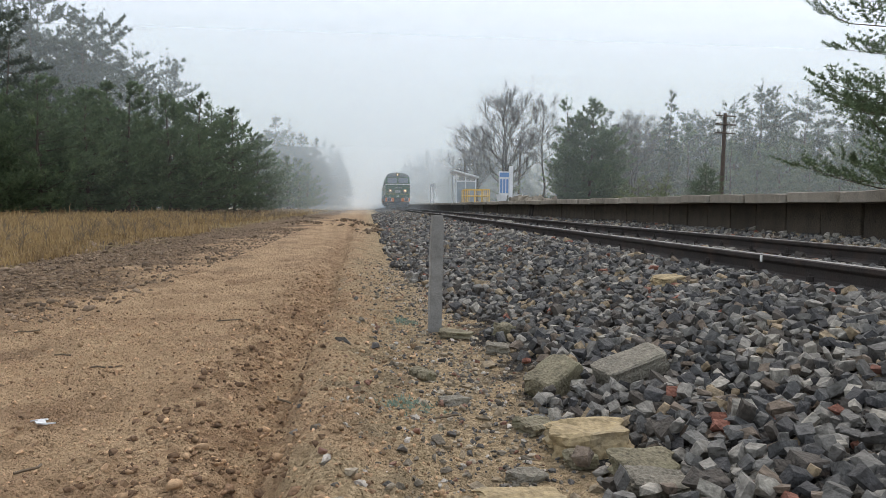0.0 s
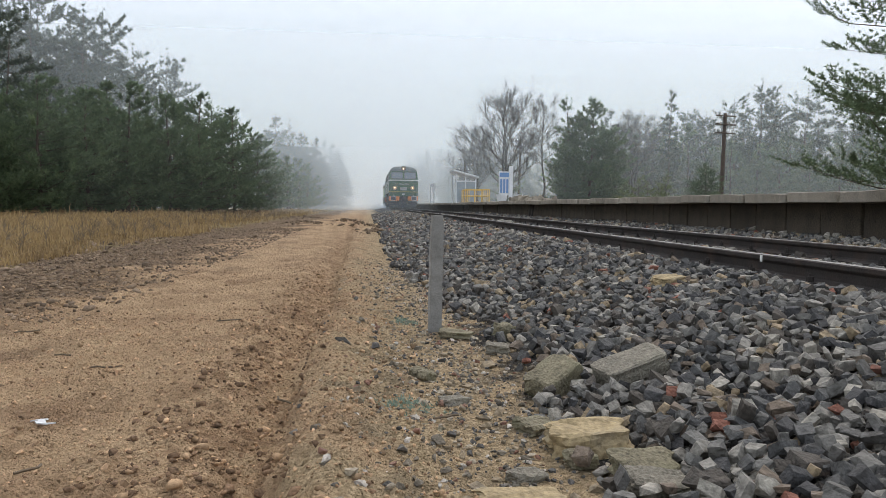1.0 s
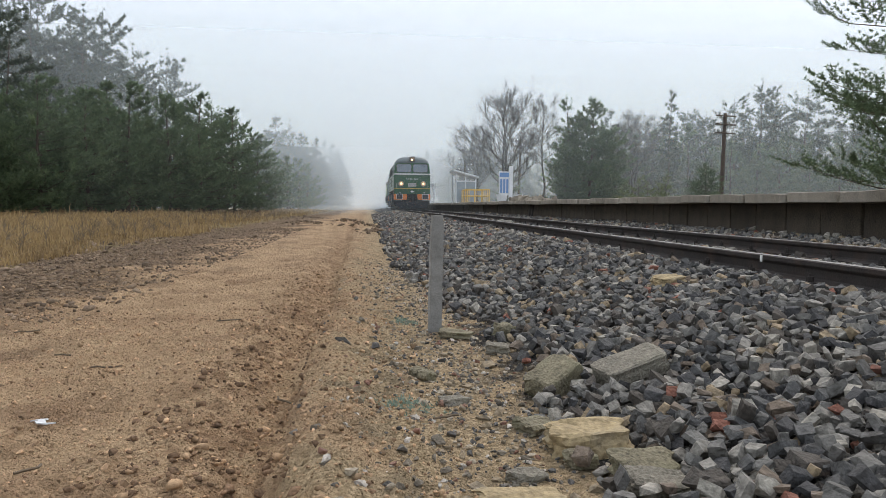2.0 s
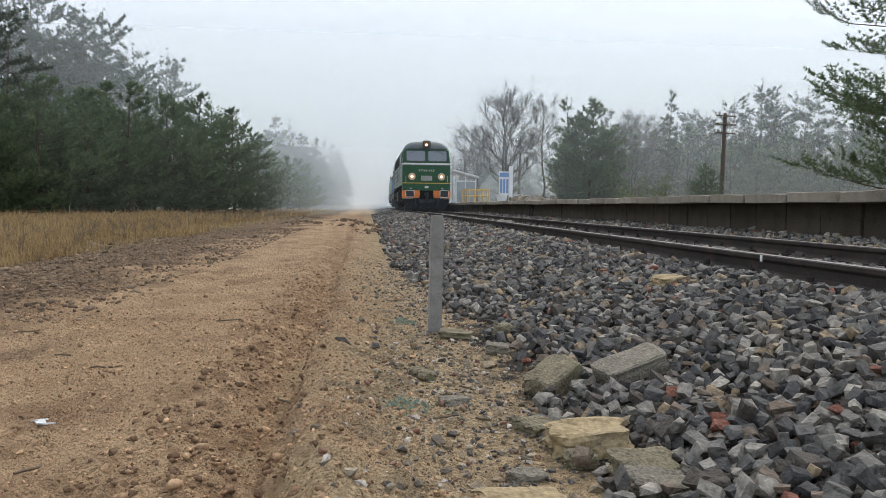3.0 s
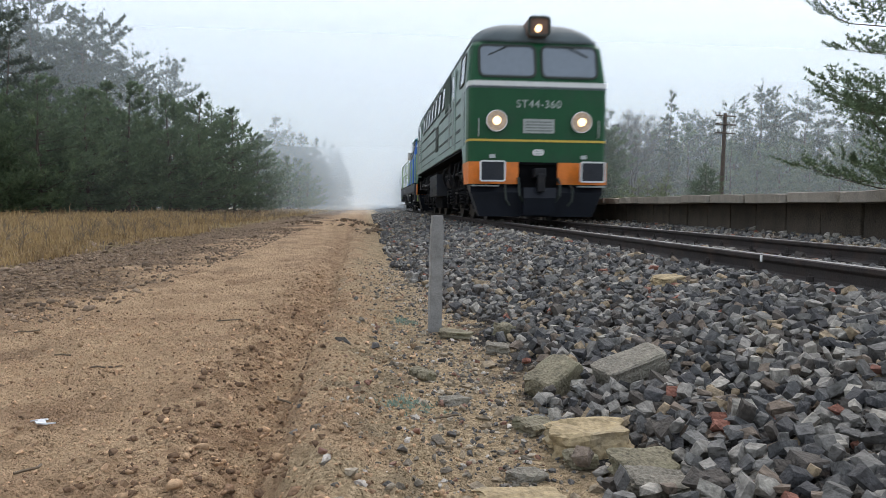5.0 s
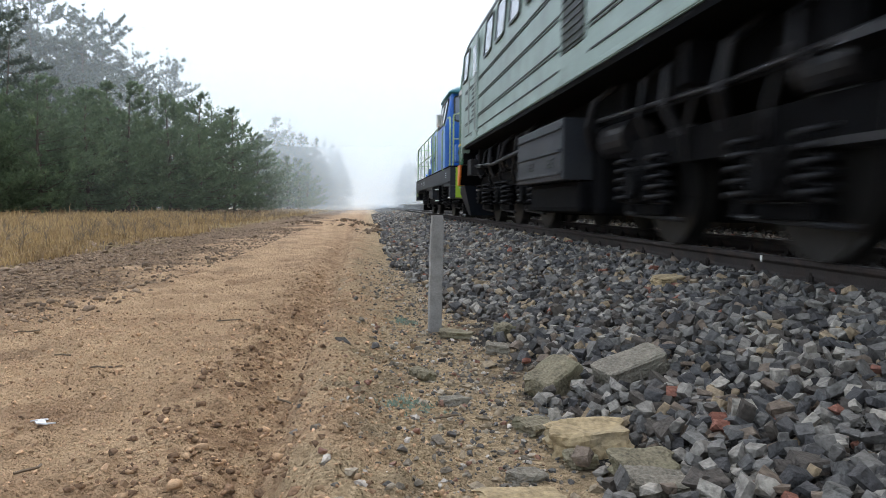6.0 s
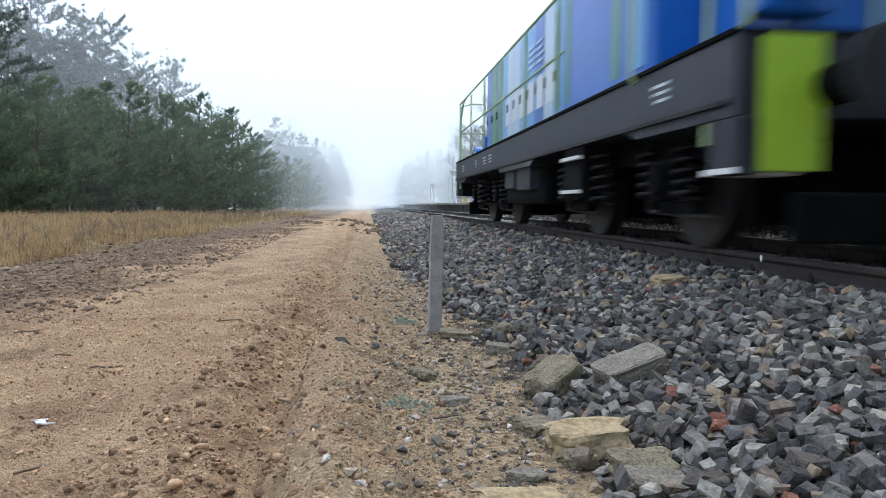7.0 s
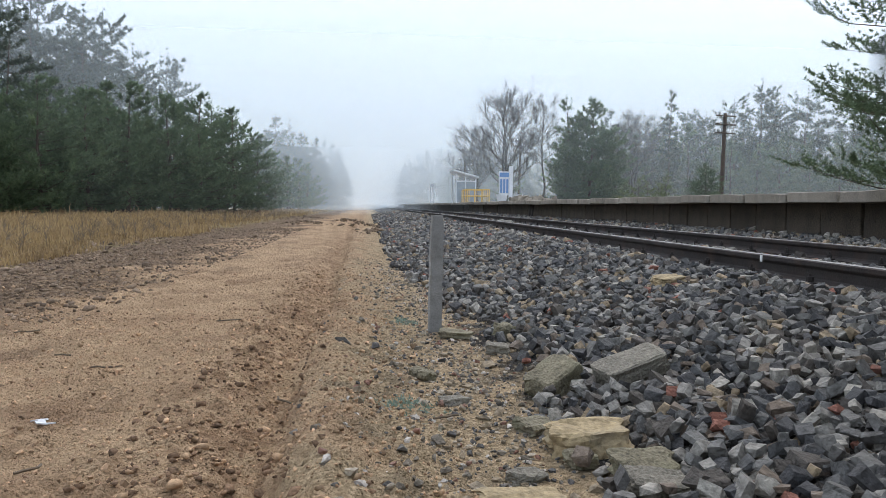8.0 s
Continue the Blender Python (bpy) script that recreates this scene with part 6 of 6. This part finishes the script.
def bare_mesh(seed, h, spread, stems=1, limbs=22, stem=0.2, first=0.2):
    """A leafless broadleaf tree: rising limbs that end on a rounded crown, forking to fine twigs."""
    rs = np.random.RandomState(seed)
    vs, ts, twv, twt = [], [], [], []

    def limb(p, d, length, r, level):
        pts = [p]
        for i in range(4):
            d = d + rs.normal(0, 0.10, 3) + np.array([0, 0, 0.045])
            d = d / np.linalg.norm(d)
            pts.append(pts[-1] + d * length / 4)
        pts = np.array(pts)
        store = (vs, ts) if level < 1 else (twv, twt)
        keep = slice(None) if level < 2 else slice(None, None, 2)
        branch_tube(*store, pts[keep], [r, r * 0.85, r * 0.68, r * 0.5, r * 0.3][keep], 5 if level < 1 else 3)
        if level >= 3:
            return
        for k in range((10, 6, 3)[level]):
            q = rs.uniform(0.22, 1.0)
            at = np.array([np.interp(q, (0, 0.25, 0.5, 0.75, 1), pts[:, j]) for j in range(3)])
            side = rs.normal(size=3)
            side -= d * side.dot(d)
            side /= np.linalg.norm(side) + 1e-9
            nd = d * 0.8 + side * rs.uniform(0.4, 0.85) + np.array([0, 0, 0.15])
            limb(at, nd / np.linalg.norm(nd), length * rs.uniform(0.30, 0.50) * (1.15 - 0.3 * q), max(r * 0.45, 0.011), level + 1)

    for sidx in range(stems):
        lean = np.array([*rs.normal(0, 0.10 * (stems > 1), 2), 1.0])
        line = np.array([np.array([0.25 * sidx * (-1) ** sidx, 0, 0]) + lean * h * 0.9 * q + np.array([*rs.normal(0, 0.012 * h, 2), 0]) * (q > 0) for q in (0, 0.2, 0.4, 0.6, 0.8, 1)])
        branch_tube(vs, ts, line, [stem, stem * 0.85, stem * 0.65, stem * 0.45, stem * 0.28, stem * 0.1], 8)
        for k in range(limbs // stems):
            q = first + (0.95 - first) * (k + rs.rand()) / (limbs // stems)
            at = np.array([np.interp(q, (0, 0.2, 0.4, 0.6, 0.8, 1), line[:, j]) for j in range(3)])
            a = 2.4 * k + rs.uniform(-0.4, 0.4)
            reach = spread * math.sin(math.pi * (0.16 + 0.78 * q)) ** 0.7 * rs.uniform(0.75, 1.1)
            d = np.array([math.cos(a) * 0.75, math.sin(a) * 0.75, 0.36 + 0.62 * q])
            d /= np.linalg.norm(d)
            limb(at, d, reach * 1.35, stem * (0.42 - 0.28 * q), 0)
    return (tri_mesh("trunk", np.concatenate(vs), np.concatenate(ts), M["bark_grey"], True),
            tri_mesh("crown", np.concatenate(twv), np.concatenate(twt), M["bark_grey"]))


def plant(kind, meshes, x, y, label, group, scale=1.0, turn=0.0, z=None, category="tree"):
    t = thing(kind, pose(x, y, float(height(x, y)) - 0.05 if z is None else z, 0, 0, turn), label, category, group)
    t.scale = (scale, scale, scale)
    part("trunk", meshes[0], None, t)
    part("crown", meshes[1], None, t)
    return t


YOUNG = [pine_meshes(40 + i, 7.6, 3.1, 0.03, 14, 9, 10, 4, 9, 0.20, 0.050, M["needles"], dome, 0.26, 0.12, 0.30, 0.95, 4) for i in range(4)]
YOUNG_FAR = [pine_meshes(140 + i, 7.2, 2.9, 0.03, 9, 6, 5, 3, 6, 0.42, 0.12, M["needles"], dome, 0.36, 0.12, 0.3, 1.0, 2) for i in range(3)]
TALL = [pine_meshes(60 + i, 20, 3.5, 0.22, 13, 6, 7, 4, 7, 0.36, 0.125, M["needles_far"], old_crown, 0.40, 0.20, 0.18, 1.1, 2) for i in range(5)]
FULL = [pine_meshes(70 + i, 15, 3.6, 0.03, 13, 7, 6, 4, 6, 0.38, 0.15, M["needles_far"], dome, 0.32, 0.18, 0.22, 1.1, 2) for i in range(3)]
BIG = pine_meshes(80, 14, 4.7, 0.07, 18, 7, 20, 6, 11, 0.14, 0.044, M["needles"], open_crown, 0.34, 0.22, 0.06, 1.2, 1)
SPRUCE = pine_meshes(85, 13, 1.5, 0.12, 18, 6, 6, 4, 6, 0.30, 0.09, M["needles_far"], spire, 0.4, 0.14, -0.25, 0.8, 1)
BARE = [bare_mesh(90, 12.2, 4.0, 2, 34, 0.22, 0.16), bare_mesh(92, 11.6, 2.3, 1, 18, 0.13, 0.35)]
BROAD = pine_meshes(160, 9.3, 3.6, 0.02, 17, 11, 12, 4, 9, 0.24, 0.060, M["needles"], dome, 0.20, 0.16, 0.12, 0.95, 6)
SLIM = pine_meshes(161, 9.9, 1.5, 0.25, 13, 5, 7, 4, 8, 0.25, 0.06, M["needles"], spire, 0.5, 0.10, 0.35, 0.9, 3)
SAPLING = pine_meshes(150, 2.4, 0.7, 0.05, 9, 5, 5, 3, 6, 0.13, 0.03, M["bush_leaf"], dome, 0.45, 0.03, 0.6, 0.7, 2)


def build_trees():
    rs = np.random.RandomState(51)
    # young pines along the field's edge
    rows = [(-20.0, 33.5, 0.86), (-17.6, 35.0, 0.85), (-15.86, 36.5, 0.88), (-14.6, 39.0, 0.86), (-13.6, 42.0, 0.98), (-12.0, 45.0, 0.93), (-10.9, 48.5, 1.02), (-9.8, 53.5, 1.0), (-8.9, 58.5, 0.82),
            (-23.5, 36.5, 0.95), (-20.6, 40, 1.0), (-17.8, 42.0, 1.0), (-15.8, 46, 1.04), (-13.6, 51, 1.06), (-12.0, 56, 1.06), (-24, 45, 1.1), (-19, 51, 1.1)]
    for i in range(11):
        plant("young_pine", YOUNG_FAR[i % 3], -31 + 1.75 * i, 52 + 0.7 * i, "bushy young pine in the second row", "young pines", rs.uniform(0.8, 1.0), rs.uniform(0, 360))
    for i, (x, y, s) in enumerate(rows):
        plant("young_pine", YOUNG[i % 4], x, y, "bushy dark green young pine at the field's edge", "young pines", s, rs.uniform(0, 360))
    # tall pines in the mist behind, on both sides
    spots_l = [(-40.0, 76, 1.12), (-37.5, 74, 1.06), (-35.4, 77, 1.14), (-33.4, 79, 1.07), (-32.2, 76, 0.94), (-30.4, 80, 1.05), (-28.8, 82, 1.06), (-29.8, 76, 0.90), (-27.6, 86, 0.92), (-27.9, 80, 0.84),
               (-30.3, 100, 0.93), (-26.9, 100, 1.04), (-26.0, 106, 0.92), (-28.3, 104, 0.82), (-23.0, 47, 0.60), (-24.6, 49, 0.66)]
    for i, (x, y, s) in enumerate(spots_l):
        plant("tall_pine", TALL[i % 5], x, y, "tall pine standing dim in the fog", "tall pines", s, rs.uniform(0, 360))
    for x, y, s in ((-36.5, 84, 1.30), (-33.5, 83, 1.22), (-31.0, 84, 1.20), (-39.5, 80, 1.3), (-29.0, 88, 1.12), (-34.5, 90, 1.3), (-32.6, 78, 1.12), (-37.6, 78, 1.25), (-30.2, 79, 1.05), (-44, 92, 1.4), (-40.5, 93, 1.4), (-37.5, 95, 1.4), (-33.8, 95, 1.32), (-31.2, 94, 1.2)):
        plant("tall_pine", FULL[int(y) % 3], x, y, "dense tall pine standing dim in the fog", "tall pines", s, rs.uniform(0, 360))
    for x, y, s in ((-16.0, 120, 0.76), (-17.5, 124, 0.66), (-15.0, 128, 0.66), (-13.8, 131, 0.67), (-12.6, 136, 0.69), (-11.6, 141, 0.70), (-10.4, 146, 0.70), (-9.2, 151, 0.70), (-8.0, 158, 0.69), (-7.0, 166, 0.66), (-6.6, 176, 0.64)):
        plant("tall_pine", FULL[int(y) % 3], x, y, "dense tall pine standing dim in the fog", "tall pines", s * 1.33, rs.uniform(0, 360))
    for i in range(9):
        y = 122 + i * 7 + rs.uniform(-3, 3)
        plant("tall_pine", TALL[i % 5], -16.0 - rs.uniform(0, 12) + 0.07 * (y - 122), y, "tall pine standing dim in the fog", "tall pines", rs.uniform(0.6, 0.78), rs.uniform(0, 360))
    for x, y, s in ((-11.2, 88, 0.95), (-10.3, 93, 0.92), (-9.4, 98, 0.90), (-8.6, 103, 0.85), (-12.5, 84, 0.95), (-12.4, 97, 1.0), (-11.0, 106, 1.0), (-9.6, 112, 0.95), (-14.0, 108, 1.1), (-9.0, 122, 0.95)):
        plant("young_pine", YOUNG_FAR[int(y) % 3], x, y, "bushy young pine dim in the fog", "young pines", s, rs.uniform(0, 360))
    for i in range(30):
        plant("tall_pine", FULL[i % 3], 30 + 1.7 * i + rs.uniform(0, 2), rs.uniform(98, 112), "dense tall pine standing dim in the fog", "tall pines", rs.uniform(0.72, 0.92), rs.uniform(0, 360))
    for x, y, s in ((51.8, 90, 0.83), (49.0, 91, 0.73), (54.4, 93, 0.76), (46.6, 95, 0.66), (59.5, 92, 0.82), (57.4, 95, 0.72), (62.0, 92, 0.72), (65.0, 90, 0.8), (69, 92, 0.78), (73, 91, 0.8), (50.7, 110, 0.75), (53.0, 111, 0.76), (43.5, 100, 0.60)):
        plant("tall_pine", TALL[int(x) % 5], x, y, "tall pine standing dim in the fog", "tall pines", s, rs.uniform(0, 360))
    for i in range(22):
        plant("young_pine", YOUNG_FAR[i % 3], 26 + i * 2.6, 90 + rs.uniform(-3, 6), "bushy undergrowth pine dim in the fog", "young pines", rs.uniform(1.05, 1.45), rs.uniform(0, 360))
    for i in range(12):
        plant("young_pine", YOUNG_FAR[i % 3], 44 + i * 2.6, 80 + rs.uniform(0, 6), "bushy undergrowth pine dim in the fog", "young pines", rs.uniform(0.95, 1.25), rs.uniform(0, 360))
    for x, y, s in ((11.8, 172, 0.62), (13.8, 166, 0.62), (16.2, 160, 0.64), (18.6, 156, 0.64), (21.2, 150, 0.65), (23.5, 146, 0.62), (14.5, 178, 0.66), (19.0, 170, 0.66), (24.0, 160, 0.66), (10.6, 185, 0.60), (10.0, 200, 0.58), (26, 140, 0.58), (9.6, 225, 0.55), (28, 132, 0.55)):
        plant("tall_pine", FULL[int(y) % 3], x, y, "dense tall pine standing dim in the fog", "tall pines", s * 1.33, rs.uniform(0, 360))
    for i in range(9):
        plant("young_pine", YOUNG_FAR[i % 3], 15.5 + i * 1.5 + rs.uniform(0, 2), 132 - i * 2, "bushy young pine dim in the fog", "young pines", rs.uniform(0.9, 1.2), rs.uniform(0, 360))
    # behind the platform
    plant("bare_tree", BARE[0], 13.9, 72, "leafless broad-crowned tree with fine twigs", "bare trees", 0.98, 20)
    plant("bare_tree", BARE[0], 12.9, 84, "leafless broad-crowned tree with fine twigs", "bare trees", 0.80, 130)
    plant("bare_tree", BARE[1], 17.3, 70, "slender leafless tree with fine twigs", "bare trees", 1.0, 70)
    plant("bare_tree", BARE[1], 29.6, 78, "slender leafless tree with fine twigs", "bare trees", 0.98, 200)
    plant("bare_tree", BARE[0], 31.4, 82, "leafless broad-crowned tree with fine twigs", "bare trees", 0.86, 300)
    plant("bare_tree", BARE[1], 28.0, 80, "slender leafless tree with fine twigs", "bare trees", 0.86, 250)
    plant("spruce", SPRUCE, 33.7, 78, "narrow dark spruce with drooping boughs", "", 1.0, 0)
    plant("pine_tree", BROAD, 19.2, 60.5, "broad bushy pine behind the platform", "pines behind the platform", 1.0, 40)
    plant("pine_tree", SLIM, 17.4, 62, "slim upright pine behind the platform", "pines behind the platform", 0.98, 140)
    plant("pine_tree", YOUNG_FAR[1], 15.2, 76, "small dark pine among bare trees", "pines behind the platform", 0.62, 10)
    plant("pine_tree", BIG, 22.6, 26.5, "large dark pine with open layered boughs beside the platform", "pines behind the platform", 1.0, 15)
    plant("young_pine", YOUNG[3], 22.7, 46, "small light green pine by the pole", "young pines", 0.40, 60)
    for x, y, s in ((16.6, 45, 0.7), (17.2, 44, 0.8), (18.6, 46, 0.75), (19.8, 46, 0.9), (20.6, 49, 0.7)):
        plant("sapling", SAPLING, x, y, "thin light green sapling behind the platform", "saplings", s, rs.uniform(0, 360))


build_trees()


def build_grass():
    rs = np.random.RandomState(61)
    vs, ts, base = [], [], 0
    for x0, x1, y0, y1, n, hgt in ((-8, -4.4, 8, 22, 30000, 0.11), (-15, -5.5, 10, 40, 40000, 0.165), (-30, -10, 18, 60, 18000, 0.19), (-12, -4.6, 22, 90, 18000, 0.15)):
        x, y = rs.uniform(x0, x1, n), rs.uniform(y0, y1, n)
        edge = -4.5 + 1.2 * fractal(x * 0.0 + 3, y * 0.6, 3)
        dens = 0.1 + 2.4 * (fractal(x * 0.9, y * 0.6, 3) + 0.2)
        k = (x < edge) & (rs.rand(n) < dens)
        x, y = x[k], y[k]
        z = height(x, y)
        h = hgt * rs.lognormal(0, 0.4, len(x)) * (0.6 + 1.1 * np.clip(fractal(x * 0.7 + 9, y * 0.7, 3) + 0.4, 0, 1))
        a = rs.uniform(0, 2 * np.pi, len(x))
        w = 0.006 + 0.00035 * y
        p = np.stack([x, y, z - 0.01], -1)
        d = np.stack([np.cos(a), np.sin(a), 0 * a], -1)
        lean = np.stack([rs.normal(0, 0.22, len(x)), rs.normal(0, 0.22, len(x)), np.ones(len(x))], -1)
        mid = p + lean * (h * 0.6)[:, None]
        tip = p + lean * h[:, None] + np.stack([rs.normal(0, 0.25, len(x)), rs.normal(0, 0.25, len(x)), -0.12 * np.ones(len(x))], -1) * h[:, None]
        q = np.stack([p - d * w[:, None], p + d * w[:, None], mid - d * w[:, None] * 0.7, mid + d * w[:, None] * 0.7, tip], 1)
        vs.append(q.reshape(-1, 3))
        i0 = base + np.arange(len(x)) * 5
        ts.append(np.concatenate([np.stack([i0, i0 + 1, i0 + 3], -1), np.stack([i0, i0 + 3, i0 + 2], -1), np.stack([i0 + 2, i0 + 3, i0 + 4], -1)]))
        base += len(x) * 5
    ob = new("dry_grass", tri_mesh("dry_grass", np.concatenate(vs), np.concatenate(ts), M["straw"]))
    tagged(ob, "pale tan dry autumn grass along the field's edge", "grass", kind="stuff")
    # dead weed stalks standing in it
    vs, ts = [], []
    for _ in range(260):
        y = rs.uniform(10, 45)
        x = -4.8 - rs.exponential(1.8)
        p = np.array([x, y, float(height(x, y))])
        h = rs.uniform(0.18, 0.5)
        tip = p + np.array([rs.normal(0, 0.06), rs.normal(0, 0.06), h])
        branch_tube(vs, ts, [p, (p + tip) / 2 + rs.normal(0, 0.01, 3), tip], [0.004, 0.0035, 0.0025], 3)
        for _k in range(7):
            q = rs.uniform(0.35, 1)
            b = p + (tip - p) * q
            branch_tube(vs, ts, [b, b + np.array([rs.normal(0, 0.07), rs.normal(0, 0.07), rs.uniform(0.05, 0.16)])], [0.004, 0.003], 3)
    ob = new("weed_stalks", tri_mesh("weed_stalks", np.concatenate(vs), np.concatenate(ts), M["weed"]))
    tagged(ob, "dark dead weed stalks standing in dry grass", "weeds", kind="stuff")
    # small green plants in the sand
    for gx, gy, w in ((0.17, 2.67, 0.12), (0.25, 4.72, 0.12)):
        k = 70
        c = np.stack([rs.normal(gx, w * 0.5, k), rs.normal(gy, w * 0.45, k)], -1)
        c3 = np.column_stack([c, height(c[:, 0], c[:, 1]) + 0.002])
        v, t = tufts(rs, c3, np.tile((0, 0, 0.8), (k, 1)), 5, 0.022, 0.006, 0.9)
        ob = new("ground_plant", tri_mesh("ground_plant", v, t, M["moss"]))
        tagged(ob, "flat tuft of blue-green moss in the sand", "plant", "low plants", "stuff")


build_grass()


# ---------------------------------------------------------------- fog
def build_fog():
    """See-through sheets stand in for haze; beyond a hundred metres it thickens fast."""
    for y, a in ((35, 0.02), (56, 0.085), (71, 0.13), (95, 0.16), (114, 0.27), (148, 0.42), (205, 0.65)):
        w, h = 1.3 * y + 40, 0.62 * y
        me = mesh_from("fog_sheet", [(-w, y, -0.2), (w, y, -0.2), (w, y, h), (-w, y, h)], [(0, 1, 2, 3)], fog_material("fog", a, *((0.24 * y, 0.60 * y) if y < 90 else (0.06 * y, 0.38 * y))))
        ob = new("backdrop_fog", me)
        tagged(ob, "pale see-through sheet standing in for fog in the railway clearing", "fog", kind="structure")


build_fog()
motions()
